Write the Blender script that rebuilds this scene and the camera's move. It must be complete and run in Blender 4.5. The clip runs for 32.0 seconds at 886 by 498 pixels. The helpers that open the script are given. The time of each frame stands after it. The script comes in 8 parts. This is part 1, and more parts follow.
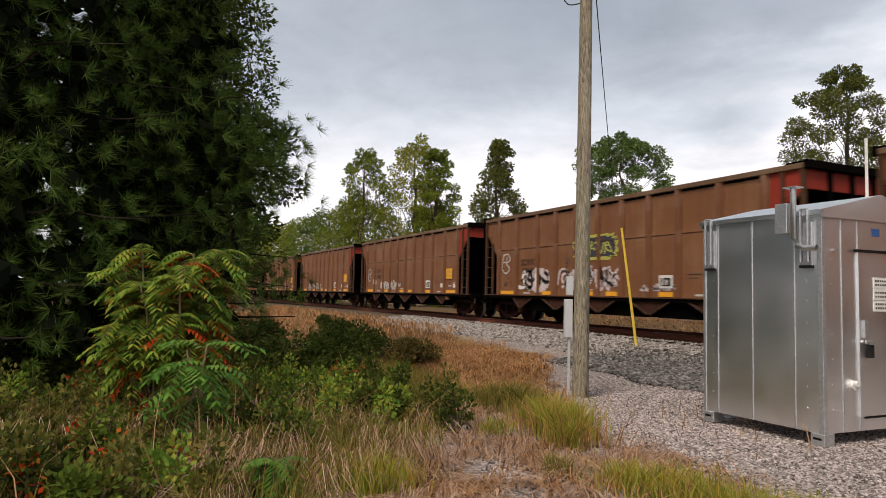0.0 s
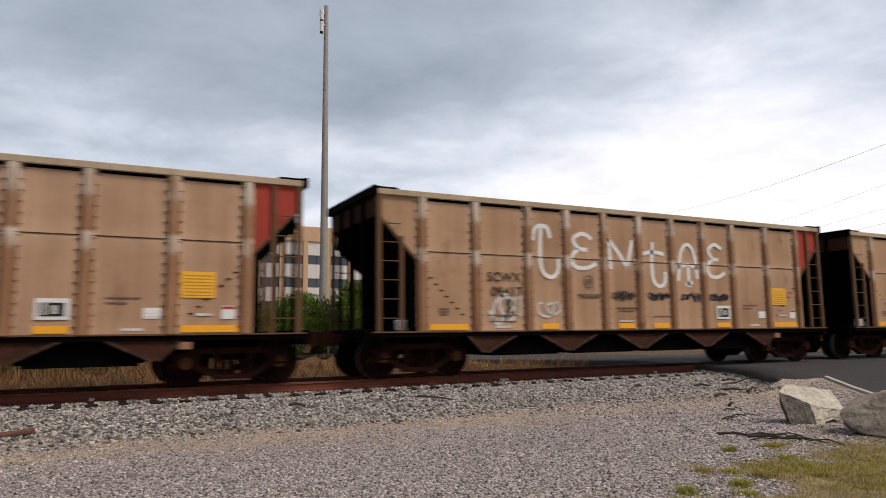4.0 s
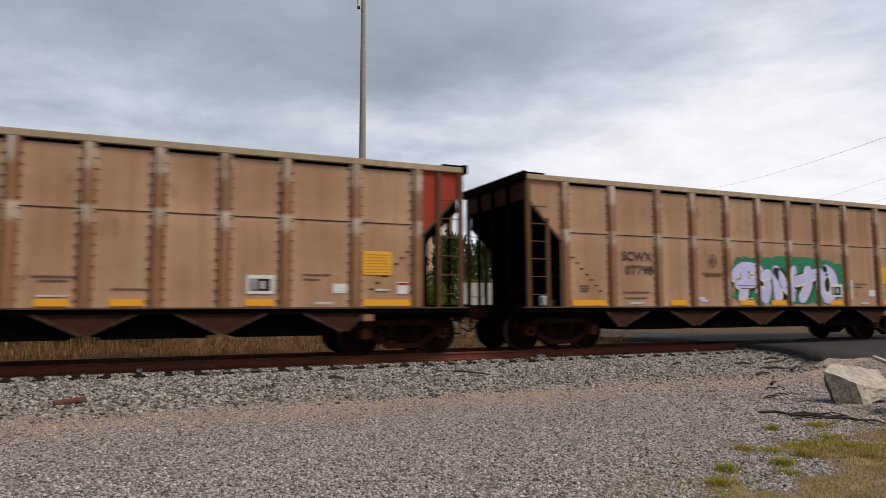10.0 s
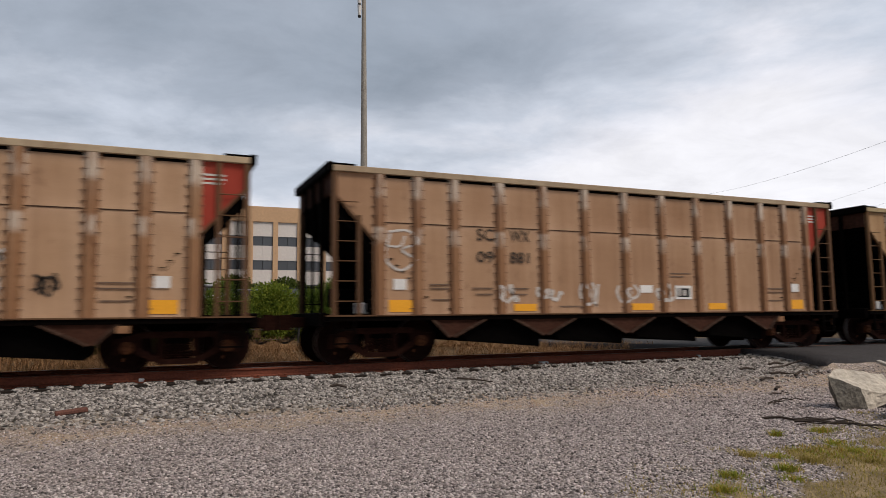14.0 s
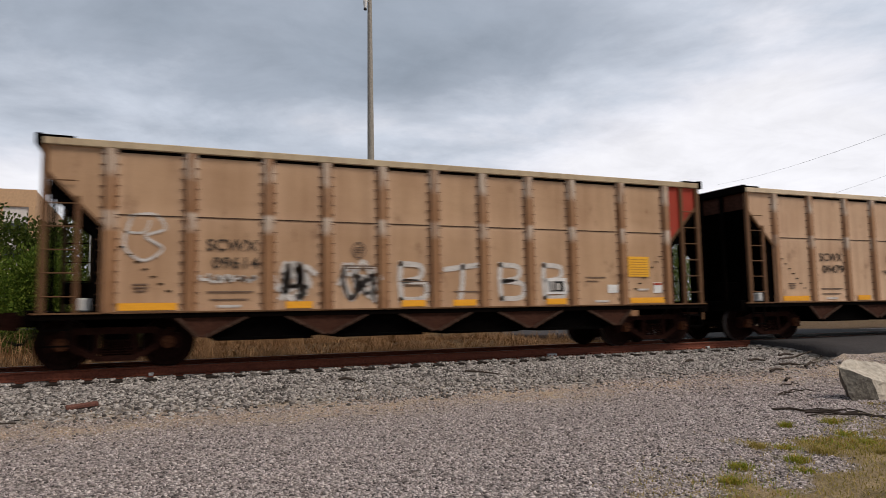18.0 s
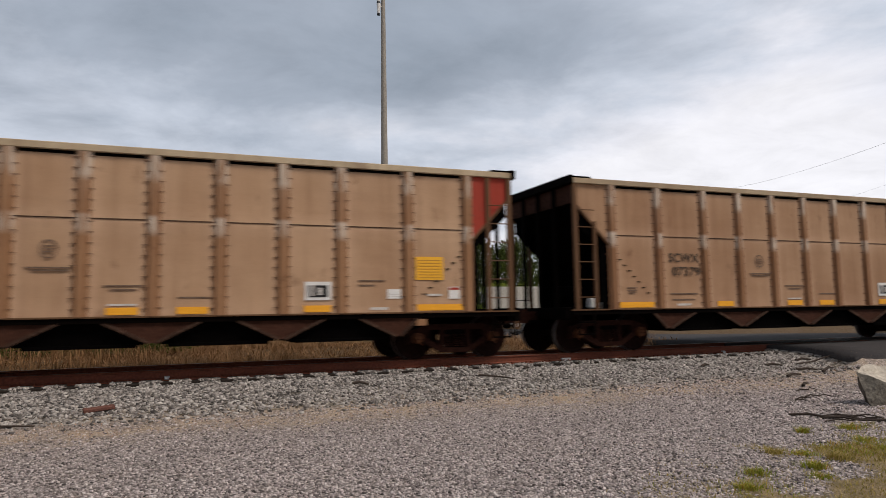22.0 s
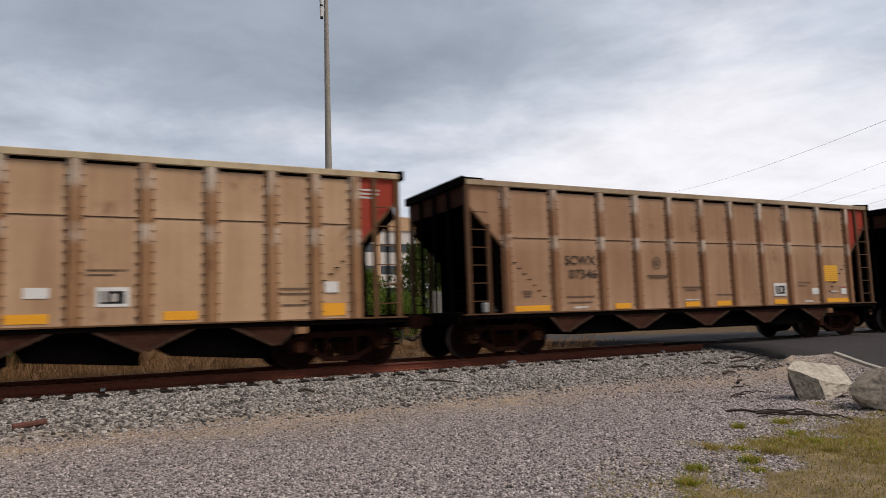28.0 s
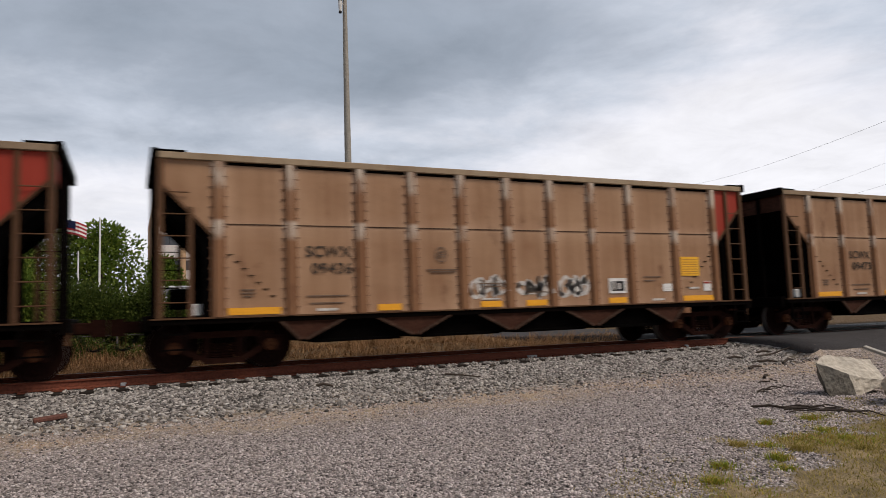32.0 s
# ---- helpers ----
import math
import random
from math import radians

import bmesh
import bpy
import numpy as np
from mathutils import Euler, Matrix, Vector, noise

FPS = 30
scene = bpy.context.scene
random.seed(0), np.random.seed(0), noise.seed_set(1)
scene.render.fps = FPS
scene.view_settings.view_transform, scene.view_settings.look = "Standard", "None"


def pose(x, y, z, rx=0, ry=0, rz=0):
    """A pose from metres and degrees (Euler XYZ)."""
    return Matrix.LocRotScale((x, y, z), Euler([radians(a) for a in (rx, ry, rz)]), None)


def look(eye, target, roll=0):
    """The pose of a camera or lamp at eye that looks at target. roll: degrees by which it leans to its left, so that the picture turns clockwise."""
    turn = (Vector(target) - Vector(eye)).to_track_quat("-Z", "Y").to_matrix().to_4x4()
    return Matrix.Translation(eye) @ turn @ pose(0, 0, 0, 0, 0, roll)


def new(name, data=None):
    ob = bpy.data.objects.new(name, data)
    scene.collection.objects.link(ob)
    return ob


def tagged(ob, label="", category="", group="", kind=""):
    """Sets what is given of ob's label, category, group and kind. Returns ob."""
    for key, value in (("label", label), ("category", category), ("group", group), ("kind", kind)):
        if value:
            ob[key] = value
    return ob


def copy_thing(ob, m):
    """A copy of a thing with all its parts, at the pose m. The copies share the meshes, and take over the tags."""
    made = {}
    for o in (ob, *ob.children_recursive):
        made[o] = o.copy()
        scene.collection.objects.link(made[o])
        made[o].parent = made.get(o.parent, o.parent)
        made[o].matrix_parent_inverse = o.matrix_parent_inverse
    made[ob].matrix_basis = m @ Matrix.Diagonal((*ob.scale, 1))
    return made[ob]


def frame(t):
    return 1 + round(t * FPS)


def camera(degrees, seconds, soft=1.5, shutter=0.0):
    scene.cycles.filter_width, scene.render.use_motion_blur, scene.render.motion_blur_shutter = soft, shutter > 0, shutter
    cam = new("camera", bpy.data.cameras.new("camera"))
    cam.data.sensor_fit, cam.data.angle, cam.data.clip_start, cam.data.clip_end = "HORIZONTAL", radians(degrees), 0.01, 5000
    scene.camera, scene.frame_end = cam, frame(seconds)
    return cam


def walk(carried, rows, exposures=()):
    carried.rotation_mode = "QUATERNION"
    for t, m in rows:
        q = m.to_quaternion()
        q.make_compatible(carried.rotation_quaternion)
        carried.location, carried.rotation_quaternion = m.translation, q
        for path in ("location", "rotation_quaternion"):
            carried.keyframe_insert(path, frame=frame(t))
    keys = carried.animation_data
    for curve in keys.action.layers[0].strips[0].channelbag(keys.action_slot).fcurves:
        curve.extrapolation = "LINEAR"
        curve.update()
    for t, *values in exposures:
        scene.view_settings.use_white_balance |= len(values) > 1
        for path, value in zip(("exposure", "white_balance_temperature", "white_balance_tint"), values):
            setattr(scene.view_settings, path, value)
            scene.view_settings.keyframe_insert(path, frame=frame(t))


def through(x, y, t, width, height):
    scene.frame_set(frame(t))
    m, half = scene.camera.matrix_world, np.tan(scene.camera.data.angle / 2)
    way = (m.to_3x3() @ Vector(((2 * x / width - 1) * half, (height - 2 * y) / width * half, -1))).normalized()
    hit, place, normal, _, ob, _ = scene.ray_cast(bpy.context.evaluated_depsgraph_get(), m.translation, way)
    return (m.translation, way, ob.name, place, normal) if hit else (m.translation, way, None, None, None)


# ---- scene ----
# The clip's rail crossing: z = 0 is the gravel lot, the rails run along x.
RAIL_Z = 0.62        # top of the rails
TRACK_Y = 14.73      # middle of the track
PITCH = 15.99        # length of a car over its couplers

# ---------------------------------------------------------------- camera
cam = camera(65.95, 32.0, soft=0.8, shutter=0.26)
# seconds, x, y, z, pitch, roll, yaw
PATH = [
    (0.0, 0.018, -0.132, 1.590, 3.79, -1.26, 64.91),
    (0.5, 0.020, -0.123, 1.596, 4.00, -1.26, 64.89),
    (1.0, -0.018, -0.098, 1.596, 3.94, -1.11, 63.17),
    (1.5, -0.014, -0.035, 1.574, 4.82, -0.20, 50.03),
    (2.0, 0.085, -0.013, 1.571, 5.62, 0.75, 28.10),
    (2.5, 0.105, -0.075, 1.572, 5.35, 1.65, 2.35),
    (3.0, 0.036, -0.076, 1.597, 5.48, 1.31, -13.42),
    (3.5, 0.024, -0.054, 1.580, 6.87, 0.95, -23.71),
    (4.0, -0.035, -0.001, 1.589, 7.00, 0.65, -27.04),
    (4.5, -0.046, 0.008, 1.583, 7.21, 0.56, -29.04),
    (6.5, -0.034, 0.006, 1.571, 5.09, 0.90, -24.33),
    (7.0, -0.022, 0.010, 1.577, 4.62, 0.60, -23.16),
    (7.5, -0.016, 0.015, 1.572, 4.80, 0.77, -22.68),
    (8.0, -0.019, 0.010, 1.575, 4.56, 0.56, -22.72),
    (8.5, -0.024, 0.015, 1.576, 4.57, 0.35, -22.92),
    (9.0, -0.048, 0.007, 1.573, 5.19, 0.20, -23.31),
    (9.5, -0.030, -0.005, 1.572, 5.37, 0.15, -23.60),
    (10.0, -0.031, 0.003, 1.575, 5.05, 0.23, -23.94),
    (10.5, -0.031, 0.015, 1.579, 4.98, 0.10, -23.74),
    (11.0, -0.017, 0.004, 1.575, 5.14, 0.28, -23.41),
    (11.5, -0.019, -0.004, 1.575, 5.66, 0.29, -23.15),
    (12.0, -0.025, -0.010, 1.575, 6.05, 0.36, -23.31),
    (12.5, -0.017, -0.008, 1.580, 6.12, 0.46, -23.43),
    (13.0, -0.015, -0.006, 1.569, 6.27, 0.51, -23.48),
    (13.5, -0.011, -0.001, 1.576, 5.93, 0.54, -23.55),
    (15.5, -0.001, 0.015, 1.579, 5.37, 1.01, -23.99),
    (16.0, 0.011, 0.015, 1.576, 5.34, 1.06, -23.53),
    (16.5, 0.016, 0.017, 1.578, 5.27, 1.11, -23.41),
    (17.0, 0.017, 0.020, 1.574, 5.16, 1.10, -23.23),
    (17.5, 0.018, 0.027, 1.577, 5.06, 1.05, -23.01),
    (18.0, 0.010, 0.021, 1.575, 5.07, 0.98, -23.00),
    (18.5, 0.005, 0.020, 1.575, 5.19, 0.92, -23.27),
    (19.0, 0.004, 0.021, 1.574, 5.21, 0.78, -23.55),
    (19.5, -0.001, 0.025, 1.574, 5.27, 0.64, -23.61),
    (20.0, 0.003, 0.024, 1.572, 5.27, 0.57, -23.66),
    (20.5, 0.005, 0.024, 1.578, 5.19, 0.64, -23.94),
    (21.0, 0.010, 0.023, 1.572, 5.33, 0.58, -23.14),
    (21.5, 0.017, 0.010, 1.575, 5.41, 0.82, -22.21),
    (22.0, 0.012, 0.008, 1.576, 5.43, 0.96, -21.85),
    (22.5, 0.009, 0.009, 1.574, 5.52, 0.99, -21.66),
    (23.0, 0.012, 0.005, 1.574, 5.46, 1.01, -21.84),
    (23.5, 0.008, 0.011, 1.577, 5.45, 1.11, -23.03),
    (24.0, -0.001, 0.007, 1.575, 5.47, 1.28, -24.57),
    (24.5, -0.011, 0.010, 1.577, 5.39, 1.27, -25.17),
    (25.0, -0.007, 0.024, 1.578, 5.27, 1.21, -25.18),
    (25.5, -0.003, 0.019, 1.577, 5.25, 1.23, -25.28),
    (27.5, -0.018, 0.012, 1.577, 5.52, 1.68, -26.29),
    (28.0, -0.011, 0.006, 1.579, 5.70, 1.83, -26.39),
    (28.5, -0.029, -0.001, 1.587, 5.56, 1.88, -26.13),
    (29.0, -0.022, -0.000, 1.579, 5.60, 1.91, -25.99),
    (29.5, -0.011, -0.006, 1.577, 5.73, 1.90, -25.17),
    (30.0, -0.017, -0.007, 1.579, 5.78, 1.92, -25.26),
    (30.5, -0.006, 0.002, 1.579, 5.40, 1.88, -24.94),
    (31.0, 0.012, 0.000, 1.578, 5.27, 1.86, -24.49),
    (31.5, 0.057, 0.062, 1.574, 5.31, 1.96, -24.52),
    (32.0, 0.098, 0.124, 1.567, 5.31, 1.97, -24.61),
]
EXPOSURES = [(0.0, 0.46, 6850, 13), (1.5, 0.51, 6800, 13), (2.0, 0.45, 6750, 13), (3.0, 0.41, 6550, 13), (4.0, 0.31, 6500, 12.5), (5.5, 0.06, 6500, 12.5), (7.0, -0.14, 6500, 12.5), (8.0, 0.08, 6500, 12.5), (9.0, 0.14, 6500, 12.5), (32.0, 0.12, 6500, 12.5)]
walk(cam, [(t, pose(x, y, z, 90 + p, r, w)) for t, x, y, z, p, r, w in PATH], EXPOSURES)


# ---------------------------------------------------------------- node helpers
class Nodes:
    def __init__(self, tree):
        self.t = tree

    def add(self, kind, out=0, **sets):
        n = self.t.nodes.new(kind)
        for k, v in sets.items():
            if k in ATTRS:
                ATTRS[k](n, v)
            else:
                s = n.inputs[int(k[1:])] if k[0] == "i" and k[1:].isdigit() else n.inputs[k.replace("_", " ")]
                if isinstance(v, bpy.types.NodeSocket):
                    self.t.links.new(v, s)
                else:
                    s.default_value = v
        return n.outputs[out]

    def link(self, a, b):
        self.t.links.new(a, b)


def _set_type(n, v):
    n.noise_dimensions = v


def _set_op(n, v):
    n.operation = v


def _set_blend(n, v):
    n.blend_type = v


def _set_dt(n, v):
    n.data_type = v


def _set_attr(n, v):
    n.attribute_name = v


def _set_attr_type(n, v):
    n.attribute_type = v


def _set_feature(n, v):
    n.feature = v


def _set_clamp(n, v):
    n.use_clamp = v


ATTRS = {"dims": _set_type, "op": _set_op, "blend": _set_blend, "dt": _set_dt, "attr": _set_attr,
         "attr_type": _set_attr_type, "feature": _set_feature, "clamp": _set_clamp}


def ramp(N, fac, *stops):
    n = N.t.nodes.new("ShaderNodeValToRGB")
    e = n.color_ramp.elements
    while len(e) < len(stops):
        e.new(0.5)
    for el, (p, c) in zip(e, stops):
        el.position = p
        el.color = (c, c, c, 1) if isinstance(c, (int, float)) else (*c, 1)
    N.link(fac, n.inputs[0])
    return n.outputs[0]


def mix(N, fac, a, b, blend="MIX"):
    n = N.t.nodes.new("ShaderNodeMix")
    n.data_type, n.blend_type = "RGBA", blend
    for s, v in ((n.inputs[0], fac), (n.inputs[6], a), (n.inputs[7], b)):
        if isinstance(v, bpy.types.NodeSocket):
            N.link(v, s)
        elif isinstance(v, (int, float)):
            s.default_value = v if s.type == "VALUE" else (v, v, v, 1)
        else:
            s.default_value = (*v, 1) if len(v) == 3 else v
    return n.outputs[2]


def math_n(N, op, a, b=0.0, clamp=False):
    n = N.t.nodes.new("ShaderNodeMath")
    n.operation, n.use_clamp = op, clamp
    for s, v in ((n.inputs[0], a), (n.inputs[1], b)):
        if isinstance(v, bpy.types.NodeSocket):
            N.link(v, s)
        else:
            s.default_value = v
    return n.outputs[0]


def noise_n(N, vec, scale, detail=4.0, rough=0.55, out=0, distort=0.0):
    return N.add("ShaderNodeTexNoise", out, Vector=vec, Scale=scale, Detail=detail, Roughness=rough, Distortion=distort)


def stretch(N, vec, sx, sy, sz, loc=(0, 0, 0)):
    return N.add("ShaderNodeMapping", 0, Vector=vec, Scale=(sx, sy, sz), Location=loc)


def material(name):
    m = bpy.data.materials.new(name)
    m.use_nodes = True
    N = Nodes(m.node_tree)
    return m, N, m.node_tree.nodes["Principled BSDF"]


def bump(N, bsdf, height, strength=0.4, dist=0.01):
    N.link(N.add("ShaderNodeBump", 0, Strength=strength, Distance=dist, Height=height), bsdf.inputs["Normal"])


def coords(N, kind="Object"):
    return N.t.nodes.new("ShaderNodeTexCoord").outputs[kind]


def simple(name, col, rough=0.7, metal=0.0, scale=8.0, var=0.25, bump_h=0.003, stain=0.25, spec=None):
    """A worn surface: colour with grain and larger stains, and a fine relief."""
    m, N, B = material(name)
    v = coords(N)
    g = noise_n(N, v, scale * 6, 5)
    b = noise_n(N, v, scale * 0.6, 4)
    c = mix(N, ramp(N, g, (0.3, 0.0), (0.7, 1.0)), [x * (1 - var) for x in col], [min(1, x * (1 + var)) for x in col])
    c = mix(N, ramp(N, b, (0.45, 0.0), (0.75, stain)), c, [x * 0.45 for x in col])
    N.link(c, B.inputs["Base Color"])
    B.inputs["Roughness"].default_value, B.inputs["Metallic"].default_value = rough, metal
    B.inputs["Specular IOR Level"].default_value = (0.12 if max(col) < 0.1 else 0.3) if spec is None else spec
    bump(N, B, g, 0.35, bump_h)
    return m


# ---------------------------------------------------------------- sky and light
SUN_AZ, SUN_EL = radians(-35), radians(52)     # azimuth from -y towards +x


def build_sky():
    w = bpy.data.worlds.new("sky")
    scene.world = w
    w.use_nodes = True
    N = Nodes(w.node_tree)
    bg = w.node_tree.nodes["Background"]
    sky = N.t.nodes.new("ShaderNodeTexSky")
    sky.sky_type, sky.sun_disc = "NISHITA", False
    sky.sun_elevation, sky.sun_rotation = SUN_EL, radians(145)
    d = coords(N, "Generated")
    sep = N.t.nodes.new("ShaderNodeSeparateXYZ")
    N.link(d, sep.inputs[0])
    x, y, z = sep.outputs
    zz = math_n(N, "ADD", math_n(N, "MAXIMUM", z, 0.0), 0.16)
    flat = N.add("ShaderNodeCombineXYZ", 0, X=math_n(N, "DIVIDE", x, zz), Y=math_n(N, "DIVIDE", y, zz), Z=z)
    warp = N.add("ShaderNodeMapping", 0, Vector=flat, Location=(3.9, 0.2, 0.0), Scale=(0.62, 0.62, 1.0), Rotation=(0, 0, radians(20)))
    big = noise_n(N, warp, 0.62, 3, 0.45, distort=0.5)
    fine = noise_n(N, warp, 2.6, 7, 0.58, distort=0.3)
    dens = math_n(N, "ADD", math_n(N, "MULTIPLY", big, 0.72), math_n(N, "MULTIPLY", fine, 0.28))
    # the deck is thick overhead and thins towards the horizon and towards the east (+x)
    lift = ramp(N, z, (0.15, 0.0), (0.26, 0.42), (0.37, 0.88), (0.6, 1.0))
    east = math_n(N, "MULTIPLY", math_n(N, "ADD", x, -0.40), 0.26)
    thick = math_n(N, "SUBTRACT", math_n(N, "ADD", math_n(N, "MULTIPLY", lift, 0.44), math_n(N, "MULTIPLY", math_n(N, "ADD", dens, -0.5), 1.9)), math_n(N, "MAXIMUM", east, -0.02))
    # to the west the deck evens out to a pale grey sheet
    west = math_n(N, "MINIMUM", math_n(N, "MULTIPLY", math_n(N, "MAXIMUM", math_n(N, "SUBTRACT", -0.50, x), 0.0), 1.4), 0.7)
    thick = math_n(N, "ADD", math_n(N, "MULTIPLY", thick, math_n(N, "SUBTRACT", 1.0, west)), math_n(N, "MULTIPLY", west, 0.13))
    cloud = ramp(N, thick, (0.0, (0.86, 0.865, 0.89)), (0.09, (0.77, 0.785, 0.83)), (0.21, (0.54, 0.59, 0.66)), (0.33, (0.37, 0.42, 0.485)), (0.50, (0.28, 0.328, 0.385)), (0.75, (0.22, 0.265, 0.32)))
    puff = noise_n(N, warp, 4.2, 6, 0.62, distort=0.4)
    cloud = mix(N, 1.0, cloud, ramp(N, puff, (0.33, 0.90), (0.5, 0.99), (0.66, 1.06)), "MULTIPLY")
    blue = mix(N, 1.0, sky.outputs[0], (0.10, 0.10, 0.10), "MULTIPLY")
    col = mix(N, 0.94, blue, cloud)
    N.link(col, bg.inputs[0])
    bg.inputs[1].default_value = 1.0


build_sky()
sun_data = bpy.data.lights.new("sun", "SUN")
sun_data.energy, sun_data.angle, sun_data.color = 2.3, radians(22), (1.0, 0.90, 0.78)
sun = new("sun", sun_data)
sun.matrix_world = look((0, 0, 50), Vector((0, 0, 50)) - 20 * Vector((math.cos(SUN_EL) * math.sin(-SUN_AZ), -math.cos(SUN_EL) * math.cos(SUN_AZ), math.sin(SUN_EL))))


# ---------------------------------------------------------------- mesh helpers
def obj_of(name, verts, faces, mats, parent=None, label="", kind="", idx=None, smooth=False):
    me = bpy.data.meshes.new(name)
    me.from_pydata(verts, [], faces)
    for m in (mats if isinstance(mats, (list, tuple)) else [mats]):
        me.materials.append(m)
    if idx is not None:
        me.polygons.foreach_set("material_index", np.asarray(idx, dtype=np.int32))
    if smooth:
        me.polygons.foreach_set("use_smooth", np.ones(len(me.polygons), dtype=bool))
    me.update()
    ob = new(name, me)
    if parent is not None:
        ob.parent = parent
    return tagged(ob, label, kind=kind)


def part(name, bm, mats, parent=None, label="", smooth=False):
    me = bpy.data.meshes.new(name)
    bm.to_mesh(me)
    bm.free()
    for m in (mats if isinstance(mats, (list, tuple)) else [mats]):
        me.materials.append(m)
    if smooth:
        me.polygons.foreach_set("use_smooth", np.ones(len(me.polygons), dtype=bool))
    ob = new(name, me)
    if parent is not None:
        ob.parent = parent
    return tagged(ob, label)


def again(ob, m):
    """Another object on the same mesh, under the same parent."""
    o = ob.copy()
    scene.collection.objects.link(o)
    o.matrix_basis = m
    return o


def thing(name, m, label, category, group="", kind=""):
    ob = new(name)
    ob.empty_display_size = 0.3
    ob.matrix_basis = m
    return tagged(ob, label, category, group, kind)


def box(bm, x0, x1, y0, y1, z0, z1, bev=0.0, mat=0):
    r = bmesh.ops.create_cube(bm, size=1, matrix=Matrix.LocRotScale(((x0 + x1) / 2, (y0 + y1) / 2, (z0 + z1) / 2), None, (x1 - x0, y1 - y0, z1 - z0)))
    fs = {f for v in r["verts"] for f in v.link_faces}
    for f in fs:
        f.material_index = mat
    if bev:
        es = {e for f in fs for e in f.edges}
        bmesh.ops.bevel(bm, geom=list(es), offset=bev, segments=1, affect="EDGES")
    return r["verts"]


def rod(bm, a, b, r, r2=None, n=8, mat=0):
    a, b = Vector(a), Vector(b)
    d = b - a
    m = Matrix.Translation((a + b) / 2) @ d.to_track_quat("Z", "Y").to_matrix().to_4x4()
    q = bmesh.ops.create_cone(bm, cap_ends=True, segments=n, radius1=r, radius2=r if r2 is None else r2, depth=d.length, matrix=m)
    for f in {f for v in q["verts"] for f in v.link_faces}:
        f.material_index = mat
    return q["verts"]


def prism(bm, pts, y0, y1, mat=0):
    """A polygon of (x, z) points drawn out from y0 to y1."""
    a = [bm.verts.new((x, y0, z)) for x, z in pts]
    b = [bm.verts.new((x, y1, z)) for x, z in pts]
    fs = [bm.faces.new(a), bm.faces.new(b[::-1])]
    for i in range(len(pts)):
        j = (i + 1) % len(pts)
        fs.append(bm.faces.new((a[j], a[i], b[i], b[j])))
    for f in fs:
        f.material_index = mat
    bmesh.ops.recalc_face_normals(bm, faces=fs)
    return fs


def box_part(name, dims, mat, parent, label="", bev=0.0):
    bm = bmesh.new()
    box(bm, *dims, bev=bev)
    return part(name, bm, mat, parent, label)


def tube(V, F, pts, r0, r1, n=7):
    """Adds a tapered limb along pts to the lists of corners and faces."""
    b = len(V)
    m = len(pts)
    for i, p in enumerate(pts):
        p = Vector(p)
        d = (Vector(pts[min(i + 1, m - 1)]) - Vector(pts[max(i - 1, 0)])).normalized()
        a = d.orthogonal().normalized()
        c = d.cross(a)
        r = r0 + (r1 - r0) * i / (m - 1)
        for k in range(n):
            t = 2 * math.pi * k / n
            V.append(tuple(p + (a * math.cos(t) + c * math.sin(t)) * r))
    for i in range(m - 1):
        for k in range(n):
            F.append((b + i * n + k, b + i * n + (k + 1) % n, b + (i + 1) * n + (k + 1) % n, b + (i + 1) * n + k))


def smoothstep(a, b, x):
    t = np.clip((x - a) / (b - a), 0, 1)
    return t * t * (3 - 2 * t)


def fbm(x, y, s, seed=0.0):
    """Cheap smooth noise on arrays, about -1 to 1."""
    out = 0
    amp = 1.0
    tot = 0
    for k in range(4):
        a = 1.7 * k + seed
        out = out + amp * np.sin(s * (x * math.cos(a) + y * math.sin(a)) + 3.1 * a + 1.3 * np.sin(s * 0.7 * (y * math.cos(a * 1.3) - x * math.sin(a * 1.3)) + a))
        tot += amp
        amp *= 0.62
        s *= 1.9
    return out / tot


# ---------------------------------------------------------------- ground
def road_edge(y):
    """The x of the road's western edge at a given y."""
    return np.interp(y, [-40.0, 11.1, 11.4, 200.0], [16.45 - 51.1 * 0.55, 16.45, 14.95, 14.95])


